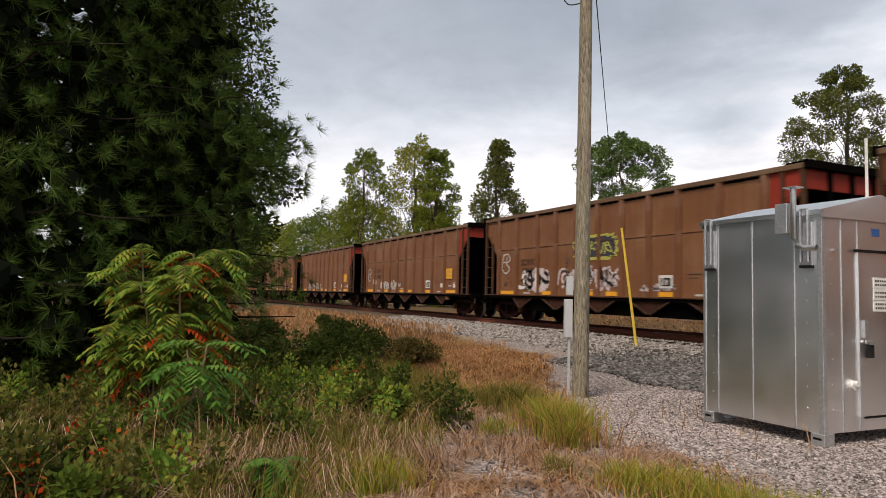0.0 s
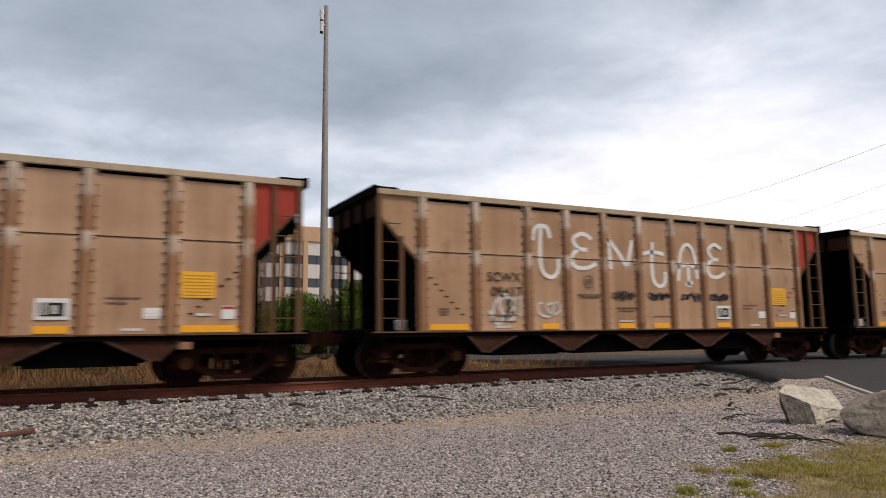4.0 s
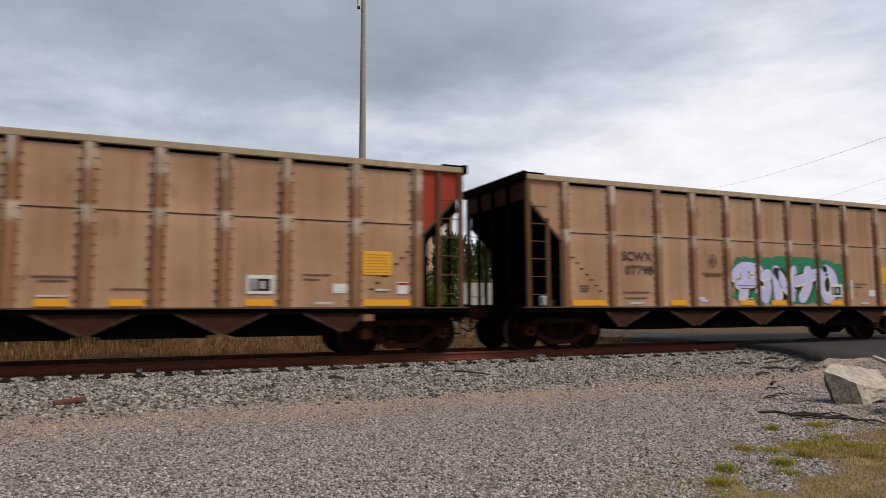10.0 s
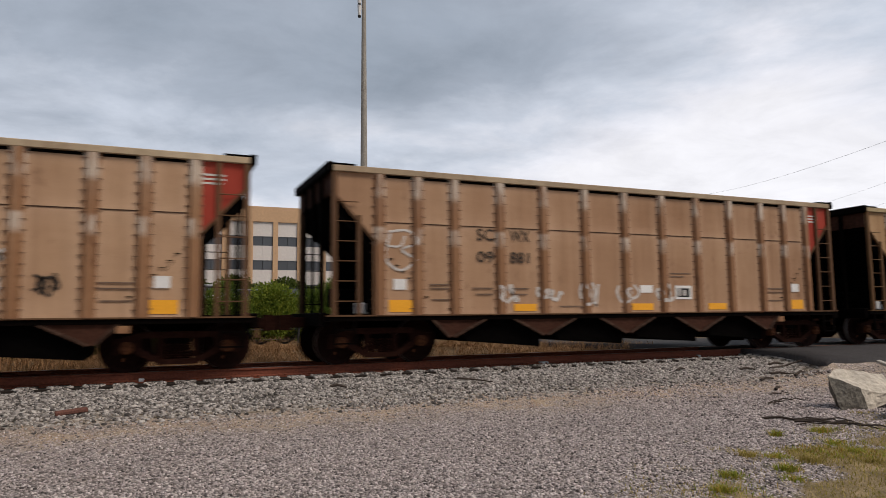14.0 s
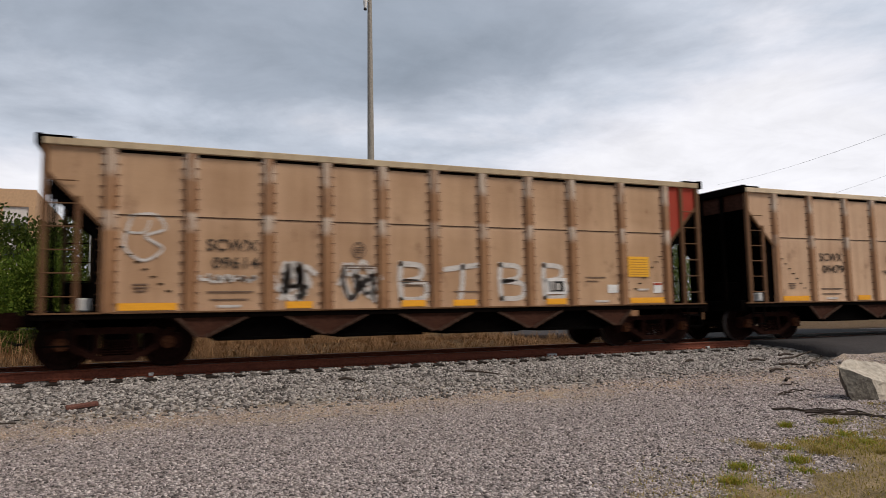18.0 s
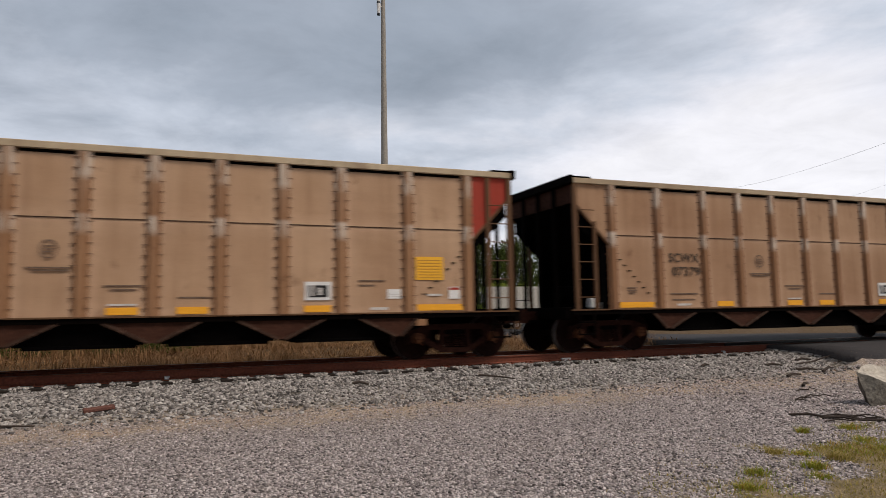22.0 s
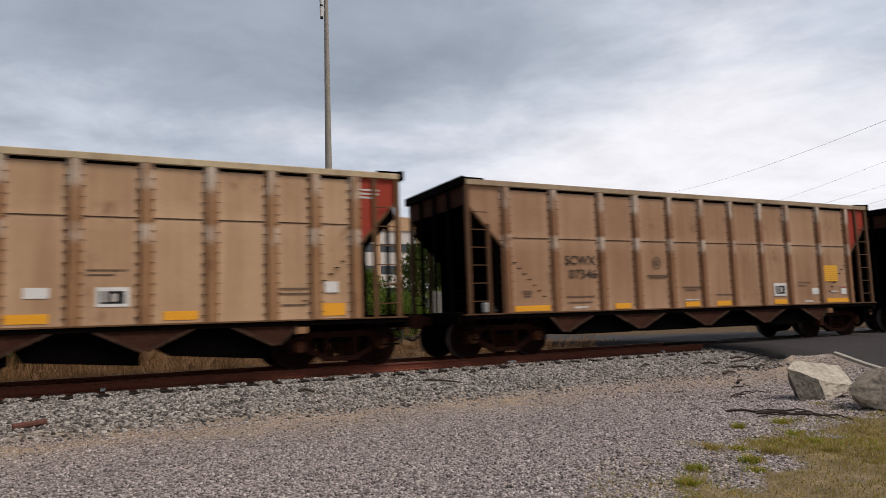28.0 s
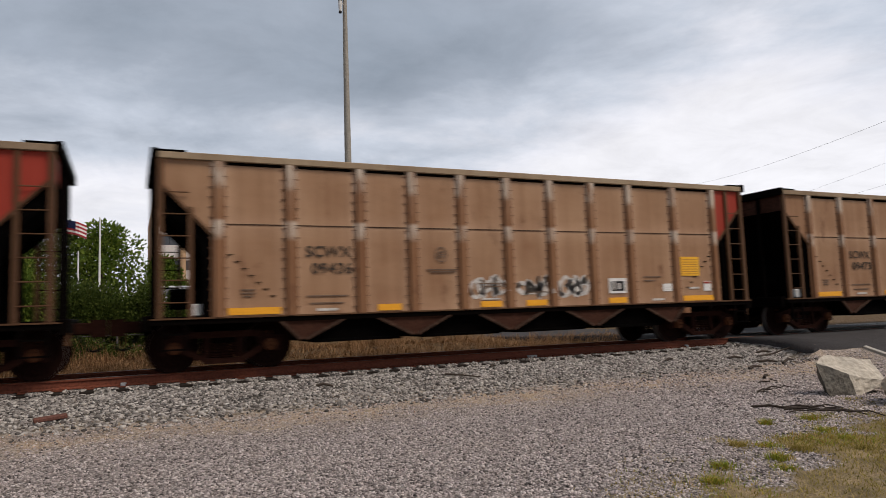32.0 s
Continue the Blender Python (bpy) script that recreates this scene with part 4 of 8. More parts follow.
    for u in (-6.02, 6.02):
        build_truck(car, u)
    # plates and stencils
    if kind == "A":
        for a, b in ((-5.99, -5.02), (-3.08, -2.57), (-0.74, -0.22), (0.41, 0.95), (2.69, 3.22), (5.00, 6.01)):
            label_plate("reflective_strip", car, a, b, 1.03, 1.16, M_ORANGE, "orange reflective strip", y=SIDE + 0.010)
        label_plate("placard", car, 4.98, 5.59, 1.66, 2.14, M_YELLOW, "yellow placard with lines of small print", bars=LINES, frame=M_PRINT)
        label_plate("scan_panel", car, 2.71, 3.22, 1.26, 1.62, M_WHITE, "white framed identification panel", y=SIDE + 0.010, bars=[(0.12, 0.86, 0.16, 0.80)], frame=M_BLACK)
        label_plate("scan_plate", car, 2.83, 2.88, 1.34, 1.55, M_CHALK, y=SIDE + 0.022)
        label_plate("scan_plate", car, 2.96, 3.04, 1.36, 1.50, M_CHALK, y=SIDE + 0.022)
        label_plate("white_panel", car, 4.37, 4.65, 1.28, 1.47, M_WHITE, "white notice panel", bars=LINES[1:4:2], frame=M_CHALK)
        label_plate("notice", car, 5.71, 5.95, 1.27, 1.52, M_WHITE, "white notice with a red heading", bars=[(0.05, 0.95, 0.74, 0.94)], frame=M_RED)
        for a, b, z, h in ((-4.33, -3.91, 1.06, 0.05), (4.01, 4.38, 1.06, 0.05), (-0.71, -0.25, 1.19, 0.035), (5.24, 5.55, 1.33, 0.045)):
            label_plate("white_stencil", car, a, b, z, z + h, M_CHALK)
        for a, b, z in ((-4.52, -3.69, 1.34), (-4.47, -3.78, 1.20), (-5.76, -5.50, 1.48), (-5.76, -5.50, 1.42), (-5.73, -5.53, 1.36), (-0.79, -0.14, 1.53), (-0.69, -0.24, 1.46), (0.43, 0.96, 1.32),
                        (3.77, 4.32, 1.63), (3.77, 4.11, 1.54), (-1.98, -1.24, 1.84), (-1.90, -1.32, 1.79), (-1.70, -1.58, 2.21), (-1.71, -1.57, 2.16), (-1.70, -1.58, 2.11)):
            label_plate("stencil_line", car, a, b, z, z + 0.024, M_FAINT)
        bm = bmesh.new()
        ribbon(bm, [(-1.64 + 0.125 * math.cos(a * math.pi / 8), 2.17 + 0.155 * math.sin(a * math.pi / 8)) for a in range(17)], 0.028)
        drape("round_emblem", bm, M_FAINT, car, stakes, "faded round emblem")
    else:
        for a, b in ((-6.0, -5.48), (5.47, 5.98)):
            label_plate("reflective_panel", car, a, b, 1.06, 1.31, M_ORANGE, "orange reflective panel")
            label_plate("white_panel", car, a + 0.1, b - 0.14, 1.52, 1.74, M_WHITE, "white notice panel")
        for a, b in ((-3.08, -2.50), (0.16, 0.80), (2.58, 3.18)):
            label_plate("reflective_strip", car, a, b, 1.06, 1.22, M_ORANGE, "orange reflective strip")
        label_plate("scan_panel", car, 1.50, 2.03, 1.32, 1.66, M_WHITE, "white framed identification panel", bars=[(0.12, 0.86, 0.16, 0.80)], frame=M_BLACK)
        label_plate("scan_plate", car, 1.61, 1.67, 1.40, 1.59, M_CHALK, y=SIDE + 0.012)
        label_plate("scan_plate", car, 1.75, 1.83, 1.41, 1.55, M_CHALK, y=SIDE + 0.012)
        label_plate("white_panel", car, 0.42, 0.80, 1.48, 1.66, M_WHITE, "white notice panel")
        for a, b, z in ((-5.1, -4.6, 1.62), (-5.1, -4.6, 1.54), (-5.05, -4.65, 1.30), (-4.1, -3.6, 1.55), (-4.0, -3.6, 1.42), (-3.1, -2.7, 1.55), (-3.1, -2.75, 1.42), (-1.9, -1.2, 1.15),
                        (1.35, 2.0, 1.95), (1.35, 1.8, 1.87), (4.62, 5.3, 1.60), (4.62, 5.3, 1.50), (4.7, 5.2, 1.28)):
            label_plate("stencil_line", car, a, b, z, z + 0.024, M_FAINT)
        drape("red_panel_stencil", rects((6.30, 6.75, 3.62, 3.66), (6.30, 6.75, 3.54, 3.58), (6.30, 6.70, 3.46, 3.50)), M_CHALK, car, stakes, "white stencilled lines on the red panel", lift=0.005)
    # small dents in a slanting row
    bm = bmesh.new()
    for k in (-1, 1):
        for i in range(7):
            u, z = (k * (5.95 - 0.13 * i), 2.15 - 0.13 * i)
            box(bm, u - 0.045, u + 0.045, -SIDE - 0.006, -SIDE, z - 0.012, z + 0.012)
    tagged(part("rivet_strip", bm, M_FRAME, car), kind="stuff")
    return car


def stencil(car, kind, number):
    """The car's reporting mark and number, dark on the sheet."""
    st = STAKES_A if kind == "A" else STAKES_B
    if kind == "A":
        jobs = (("SCWX", -4.53, -3.61, 2.11, 2.33), (number, -4.43, -3.59, 1.78, 2.00))
    else:
        jobs = (("SC", -3.98, -3.56, 2.60, 2.86), ("WX", -3.16, -2.64, 2.60, 2.86), (number[:2], -3.98, -3.56, 2.12, 2.37), (number[2:], -3.16, -2.66, 2.12, 2.37))
    for text, a, b, c, d in jobs:
        drape("car_lettering", text_mesh(text, a, b, c, d, 0.012), M_LETTER, car, st, "dark stencilled lettering")

# ---------------------------------------------------------------- the train
KIND_B = {1, 2, 12, 13, 14, 24}
FIRST, LAST = -7, 29
NUMBERS = {5: "09417", 7: "07416", 8: "09408", 9: "09590", 10: "07798", 11: "09677", 12: "06233", 14: "06226", 15: "07511", 16: "09614", 17: "09479", 18: "09307",
           19: "09463", 20: "07379", 21: "09429", 22: "09697", 24: "06269", 25: "07346", 26: "07463", 27: "07889"}
TONES = {-1: .0, 0: .0, 1: .0, 2: .02, 3: .42, 4: .50, 5: .42, 6: .48, 7: .30, 8: .38, 9: .44, 10: .46, 11: .54, 12: .52, 13: .33, 14: .34, 15: .18, 16: .60, 17: .95, 18: .58,
         19: .55, 20: .33, 21: .52, 22: .62, 23: .45, 24: .70, 25: .30, 26: .50, 27: .14, 28: .22, 29: .15}
HUES = {4: .1, 25: .2, 27: .15, 18: .2, 3: .35, 9: .3, 16: .3, 21: .25, 24: .35, 14: .7, 17: .1, 26: .25}
SPRAY_FROM = (-6.03, -4.65, -3.21, -2.03, -0.90, 0.21, 1.33, 2.44, 3.56, 4.83, 6.07)     # where the sprayed work sat between the stakes
# hand-drawn capitals, as strokes in a unit box
STROKES = {"C": [[(0.0, 0.72), (0.12, 0.98), (0.5, 1.0), (0.62, 0.78)], [(0.30, 0.98), (0.25, 0.5), (0.32, 0.12), (0.62, 0.0), (0.86, 0.12), (0.9, 0.4)]],
           "E": [[(0.8, 0.86), (0.45, 1.0), (0.1, 0.82), (0.3, 0.56), (0.62, 0.54)], [(0.3, 0.54), (0.02, 0.32), (0.15, 0.04), (0.55, 0.0), (0.95, 0.14)]],
           "N": [[(0.08, 0.0), (0.0, 0.98)], [(0.0, 0.98), (0.45, 0.45), (0.72, 0.05)], [(0.72, 0.05), (0.95, 0.95)]],
           "T": [[(0.0, 0.72), (0.4, 0.78), (0.9, 0.74)], [(0.42, 1.0), (0.36, 0.5), (0.4, 0.15), (0.65, 0.0), (0.9, 0.1), (0.92, 0.34)]],
           "A": [[(0.05, 0.15), (0.2, 0.8), (0.5, 1.0), (0.78, 0.8), (0.9, 0.2)], [(0.0, 0.45), (0.45, 0.52), (0.95, 0.46)], [(0.5, 0.5), (0.5, 0.0)], [(0.36, 0.06), (0.66, 0.12)]]}
FAT = {"P": [[(0.46, 0.95), (0.42, 0.5), (0.34, 0.0)], [(0.0, 0.70), (0.34, 0.97), (0.84, 0.95), (0.98, 0.70), (0.66, 0.50), (0.2, 0.46)]],
       "i": [[(0.30, 0.86), (0.82, 0.93)], [(0.72, 0.58), (0.66, 0.24), (0.42, 0.06), (0.05, 0.30)]],
       "N": [[(0.14, 0.98), (0.16, 0.5), (0.20, 0.06)], [(0.16, 0.92), (0.48, 0.52), (0.82, 0.12)], [(0.92, 1.0), (0.86, 0.5), (0.80, 0.08)]],
       "T": [[(0.0, 0.62), (0.45, 0.72), (1.0, 0.90)], [(0.58, 0.98), (0.56, 0.5), (0.28, 0.08)]],
       "O": [[(0.45, 0.97), (0.82, 0.80), (0.92, 0.38), (0.62, 0.06), (0.24, 0.16), (0.10, 0.58), (0.38, 0.94)]],
       "t": [[(0.0, 0.80), (0.5, 0.86), (1.0, 0.92)], [(0.52, 0.90), (0.50, 0.45), (0.42, 0.0)]],
       "U": [[(0.12, 0.95), (0.10, 0.35), (0.45, 0.04), (0.82, 0.30), (0.88, 0.95)]],
       "B": [[(0.16, 0.95), (0.14, 0.5), (0.18, 0.03)], [(0.16, 0.93), (0.72, 0.88), (0.70, 0.60), (0.25, 0.50)], [(0.25, 0.50), (0.86, 0.42), (0.80, 0.08), (0.18, 0.05)]],
       "K": [[(0.20, 1.0), (0.14, 0.5), (0.16, 0.0)], [(0.95, 0.98), (0.60, 0.62), (0.22, 0.46)], [(0.34, 0.52), (0.66, 0.30), (0.98, 0.04)]],
       "L": [[(0.42, 1.0), (0.24, 0.55), (0.16, 0.10)], [(0.16, 0.12), (0.55, 0.16), (1.0, 0.02)]],
       "E": [[(0.92, 0.92), (0.40, 0.95), (0.12, 0.75), (0.16, 0.25), (0.45, 0.04), (0.95, 0.08)], [(0.16, 0.50), (0.80, 0.54)]]}
TAG = "white sprayed tag on the car's side"


def paint(car, kind, i):
    """What has been sprayed on the sides of each car."""
    st = STAKES_A if kind == "A" else STAKES_B

    def d(bm, mat, label=TAG, lift=0.004):
        if kind == "A":
            for v in bm.verts:
                v.co.x = float(np.interp(v.co.x, SPRAY_FROM, STAKES_A))
        drape("graffiti", bm, mat, car, st, label, lift)

    def fat(ch, a, b, lo, hi, layers, over=0):
        """A fat sprayed letter, in layers of (extra width, paint, label)."""
        for n, (w, mat, label) in enumerate(layers):
            bm = bmesh.new()
            for line in FAT[ch]:
                m = w / 2
                pts = [(a + m + (b - a - 2 * m) * u, lo + m + (hi - lo - 2 * m) * z) for u, z in line]
                pts = curve_pts(pts, 5) if len(pts) > 2 else pts
                ribbon(bm, pts, w)
                for (pu, pz), (qu, qz) in ((pts[0], pts[1]), (pts[-1], pts[-2])):
                    du, dz = pu - qu, pz - qz
                    g = math.atan2(dz, du)
                    bm.faces.new([bm.verts.new((pu + m * math.cos(g + f), 0, pz + m * math.sin(g + f))) for f in (1.57, 1.0, 0.5, 0.0, -0.5, -1.0, -1.57)])
            d(bm, mat, label, 0.0055 + 0.0006 * (n + len(layers) * over))

    def ring(u, z, r, mat=M_CHALK):
        bm = bmesh.new()
        ribbon(bm, curve_pts([(u - r * .7, z + r), (u + r * .5, z + r * 1.1), (u + r, z + r * .4), (u + r * .1, z), (u + r * .9, z - r * .6), (u, z - r * 1.2), (u - r * .9, z - r * .5), (u - r * .6, z + r * .9)]), 0.05)
        ribbon(bm, curve_pts([(u - r * .9, z + r * .2), (u, z + r * .2), (u + r * .3, z + r * .8)]), 0.04)
        d(bm, mat)

    if i == -1:
        ring(-5.6, 2.0, 0.3)
        d(scrawl(3, -3.6, -0.4, 1.1, 1.7, 0.08), M_WHITE)
        d(scrawl(4, -4.9, -4.3, 1.4, 1.75, 0.06), M_CHALK)
    if i in (-2, -3):
        d(scrawl(31 + i, -4.4, -0.5, 1.1, 1.6, 0.08), M_CHALK)
    if i == 0:
        ring(-5.5, 2.2, 0.32)
        d(blob(5, -4.0, -2.5, 1.15, 1.95), M_PINK, "pinkish white sprayed bubble letters")
        d(scrawl(5, -4.6, -2.4, 1.1, 2.0, 0.12, 1), M_WHITE)
        d(scrawl(6, -1.9, 1.3, 1.1, 2.0, 0.13, 2), M_PINK, "pinkish white sprayed letters")
        d(blob(8, -0.95, 1.15, 2.15, 2.95), M_LIME, "black and yellow-green sprayed tag")
        d(blob(9, -0.85, 1.05, 2.22, 2.88), M_SCRAWL, "black and yellow-green sprayed tag", 0.007)
        d(scrawl(9, -0.8, 1.0, 2.25, 2.85, 0.06, 1), M_LIME, "black and yellow-green sprayed tag", 0.010)
        d(scrawl(10, 2.1, 3.6, 1.15, 1.4, 0.08, 1), M_PINK)
    if i == 1:
        d(scrawl(11, -3.3, -0.9, 1.55, 2.0, 0.13, 1), M_PINK)
        d(scrawl(12, -5.2, -4.7, 1.4, 1.7, 0.05), M_CHALK)
    if i == 2:
        for k, (a, b) in enumerate(((-4.1, -3.0), (-2.9, -1.9), (-1.8, -0.9), (-0.8, 0.5))):
            d(scrawl(20 + k, a, b, 1.15, 2.15, 0.20, 1), M_PINK, "big pinkish white sprayed letters")
        d(scrawl(25, 0.6, 1.4, 1.2, 1.55, 0.12, 1), M_PINK)
    if i == 3:
        d(blob(13, -6.7, -6.1, 2.75, 3.4, rough=0.2), M_CHALK, "faint whitish sprayed patch")
    if i == 4:
        d(scrawl(14, -4.5, -3.3, 1.6, 1.85, 0.07), M_CHALK)
        d(scrawl(15, -2.0, -1.0, 1.15, 1.95, 0.08), M_CHALK)
        d(scrawl(16, 0.35, 1.3, 1.3, 2.2, 0.09), M_CHALK)
    if i == 5:
        for k, (ch, a, b) in enumerate((("C", -3.05, -2.2), ("E", -1.9, -1.1), ("N", -0.75, 0.05), ("T", 0.36, 1.15), ("A", 1.5, 2.3), ("E", 2.6, 3.3))):
            lo = (2.25, 2.5, 2.5, 2.1, 2.1, 2.4)[k]
            hi = lo + (1.2, 0.85, 0.8, 1.15, 1.15, 0.9)[k]
            bm = bmesh.new()
            for st_ in STROKES[ch]:
                pts = [(a + (b - a) * u, lo + (hi - lo) * z) for u, z in st_]
                ribbon(bm, curve_pts(pts, 4) if len(pts) > 2 else pts, 0.10)
            d(bm, M_WHITE, "white sprayed capital letter")
        d(scrawl(17, -4.3, -3.4, 1.1, 1.9, 0.07), M_CHALK)
        d(scrawl(18, -3.0, -2.2, 1.2, 1.8, 0.06, 1), M_CHALK)
        for k, a in enumerate((-0.7, 0.45, 1.55, 2.6)):
            d(scrawl(40 + k, a, a + 0.75, 1.7, 1.98, 0.035), M_SCRAWL, "thin dark tag")
    if i == 7:
        for k, (a, b) in enumerate(((-3.0, -2.15), (0.35, 1.1), (1.42, 2.2), (2.5, 3.2), (3.6, 4.4))):
            d(scrawl(50 + k, a, b, 1.5, 1.95, 0.035, 2), M_SCRAWL, "thin dark tag")
    if i == 8:
        bm = bmesh.new()
        ribbon(bm, [(-5.1, 2.85), (-5.55, 2.6), (-5.15, 2.25), (-5.1, 2.5), (-5.3, 2.75)], 0.06)
        d(bm, M_MINT, "faint mint-green tag")
    if i in (9, 11, 13, 14, 15, 16):
        ring(-5.45 if kind == "A" else -5.75, 2.35, 0.36)
    if i == 10:
        d(blob(60, -0.80, 3.45, 1.06, 2.35, 90, 0.09), M_GREEN, "green spray behind lilac bubble letters")
        for k, (ch, a, b, lo, hi) in enumerate((("P", -0.84, 0.32, 1.06, 2.18), ("i", 0.02, 0.74, 1.02, 2.05), ("N", 0.56, 1.66, 1.06, 2.12), ("T", 1.40, 2.50, 1.02, 2.14), ("O", 2.26, 3.24, 1.03, 2.20))):
            fat(ch, a, b, lo, hi, ((0.45, M_BLACK, "black outline of lilac bubble letters"), (0.32, M_WHITE, "white edge of lilac bubble letters"), (0.23, M_LILAC, "lilac sprayed bubble letter")), k)
        d(rects((-1.95, -1.70, 1.18, 1.24), (-1.85, -1.60, 1.12, 1.18)), M_LILAC, "small stroke of lilac spray")
        d(rects((-1.0, -0.93, 1.2, 1.8), (3.72, 3.80, 1.2, 1.75)), M_CHALK)
    if i == 11:
        d(rects((-4.5, -3.5, 1.24, 1.36)), M_WHITE, "white painted bar")
        d(scrawl(61, 1.6, 2.4, 1.35, 1.65, 0.03), M_SCRAWL, "thin dark tag")
    if i == 12:
        for k, (a, b, c, e) in enumerate(((-1.5, -1.15, 1.55, 1.75), (-0.95, 0.0, 1.45, 1.95), (0.15, 0.42, 1.6, 1.75), (2.45, 3.3, 1.85, 2.2), (2.45, 3.25, 1.35, 1.75))):
            d(scrawl(62 + k, a, b, c, e, 0.05, 3), M_CHALK, "white sprayed arrow-like tag")
        d(scrawl(69, 3.65, 4.15, 1.35, 1.8, 0.05, 2), M_LETTER, "dark smudge of spray")
    if i == 13:
        for k in range(5):
            d(scrawl(70 + k, -3.6 + k * 1.1, -2.9 + k * 1.1, 1.15, 1.75, 0.08, 1), M_CHALK)
    if i == 14:
        d(scrawl(77, -5.95, -5.5, 1.75, 2.1, 0.05), M_CHALK)
        d(scrawl(78, 2.5, 3.2, 1.5, 1.85, 0.04), M_LETTER, "dark smudge of spray")
    if i == 15:
        for k, (ch, a, b, lo, hi) in enumerate((("t", -3.50, -2.15, 1.03, 2.12), ("U", -2.50, -1.60, 1.03, 1.98), ("B", -1.78, -0.80, 1.03, 1.98), ("E", -0.92, 0.08, 1.03, 1.98))):
            fat(ch, a, b, lo, hi, ((0.38, M_GREEN, "dark green edge of white letters"), (0.30, M_WHITE, "fat white sprayed letter")), k)
        d(blob(80, 0.28, 2.40, 1.06, 1.88, 60, 0.08), M_BLUE, "blue sprayed piece with white lines")
        d(scrawl(81, 0.35, 2.35, 1.1, 1.95, 0.07, 2), M_WHITE, "white lines on a blue sprayed piece", 0.008)
        d(scrawl(82, 2.5, 3.4, 1.75, 2.15, 0.05, 2), M_TEAL, "small teal tag")
        d(blob(83, -6.0, -5.0, 1.55, 1.9, rough=0.25), M_CHALK)
        d(scrawl(84, -4.4, -3.5, 1.45, 1.75, 0.05, 2), M_GREEN, "faint green tag")
    if i == 16:
        d(scrawl(85, -4.5, -3.35, 1.5, 1.7, 0.05, 1), M_CHALK)
        for k, a in enumerate((-3.1, -1.8)):
            d(scrawl(86 + k, a, a + 0.85, 1.1, 2.0, 0.10, 3), M_CHALK)
        for ch, a in (("B", -0.70), ("t", 0.40), ("B", 1.55), ("B", 2.62)):
            fat(ch, a, a + 0.86, 1.08, 2.02, ((0.11, M_CHALK, "whitish sprayed letter"),))
    if i == 18:
        for a, b in ((-2.95, -2.2), (-1.9, -1.05), (-0.7, 0.05), (0.35, 1.15), (1.45, 2.25)):
            m = (a + b) / 2
            d(rects((a, b, 1.12, 1.24), (m - 0.06, m + 0.06, 1.24, 2.2)), M_WHITE, "white sprayed strokes in a row")
            d(rects((a, b, 2.14, 2.26)), M_WHITE, "white sprayed strokes in a row", 0.006)
    if i == 20:
        d(rects((6.02, 6.06, 1.05, 3.8)), M_WHITE, "white painted stake", 0.006)
    if i == 21:
        d(blob(90, -5.95, -4.72, 1.06, 2.05, 50, 0.09), M_TEAL, "teal sprayed piece with black lines")
        d(scrawl(91, -5.9, -4.75, 1.25, 1.75, 0.05, 1), M_BLACK, "black lines on a teal piece", 0.008)
        bm = bmesh.new()
        ribbon(bm, curve_pts([(-5.95, 1.86), (-5.85, 2.02), (-5.6, 1.98), (-5.45, 2.06), (-5.2, 2.02), (-5.0, 2.06), (-4.78, 2.0), (-4.74, 1.7)], 5), 0.11)
        d(bm, M_BLACK, "black upper edge of a teal piece", 0.010)
        d(blob(92, -4.60, -4.32, 1.08, 1.68), M_TEAL, "teal sprayed piece")
        for k, (a, b) in enumerate(((-4.2, -3.35), (-3.1, -2.15), (-1.9, -1.05), (3.7, 4.5))):
            d(scrawl(93 + k, a, b, 1.35, 1.85, 0.09, 2), M_WHITE if k < 2 else M_CHALK)
        for k, (ch, a, b, lo, hi) in enumerate((("K", -0.55, 0.72, 1.06, 2.02), ("E", 0.50, 1.52, 1.03, 2.10), ("E", 1.38, 2.36, 1.03, 2.12), ("L", 2.15, 3.30, 1.04, 2.14))):
            fat(ch, a, b, lo, hi, ((0.38, M_WHITE, "white edge of fat black letters"), (0.28, M_BLACK, "fat black sprayed letter")), k)
        d(blob(99, 3.85, 4.45, 1.12, 1.34, 24, 0.2), M_BLUE, "faint smear of blue spray")
    if i == 23:
        d(scrawl(97, 1.5, 3.2, 1.3, 1.7, 0.06, 2), M_CHALK)
    if i == 26:
        d(scrawl(98, 0.3, 1.0, 1.3, 1.5, 0.04, 1), M_CHALK)
    if i == 27:
        for k, (a, b) in enumerate(((-3.12, -2.30), (-2.18, -1.45), (-1.50, -0.95), (-0.98, -0.40))):
            d(blob(100 + k, a, b, 1.08, 1.92, 28, 0.06), M_PINK, "pinkish white block letter")
            d(blob(110 + k, a + .08, b - .08, 1.16, 1.84, 28, 0.06), M_BROWN, "brown fill of a block letter", 0.008)
            d(scrawl(120 + k, a + .12, b - .12, 1.15, 1.8, 0.06, 1), M_PINK, "pinkish white block letter", 0.011)
        bm = bmesh.new()
        ribbon(bm, [(-5.2, 2.7), (-5.75, 2.5), (-5.2, 2.2), (-5.2, 2.45), (-5.5, 2.6)], 0.06)
        d(bm, M_MINT, "faint mint-green tag")
    if i == 28:
        for k, a in enumerate((-0.75, 0.4, 1.45)):
            d(scrawl(130 + k, a, a + 0.9, 1.15, 1.75, 0.09, 2), M_CHALK)


def travel(t):
    """How far the train has come at t seconds."""
    return 12.470 * t + 0.031828 * t * t - 0.00027029 * t ** 3


CARS = []


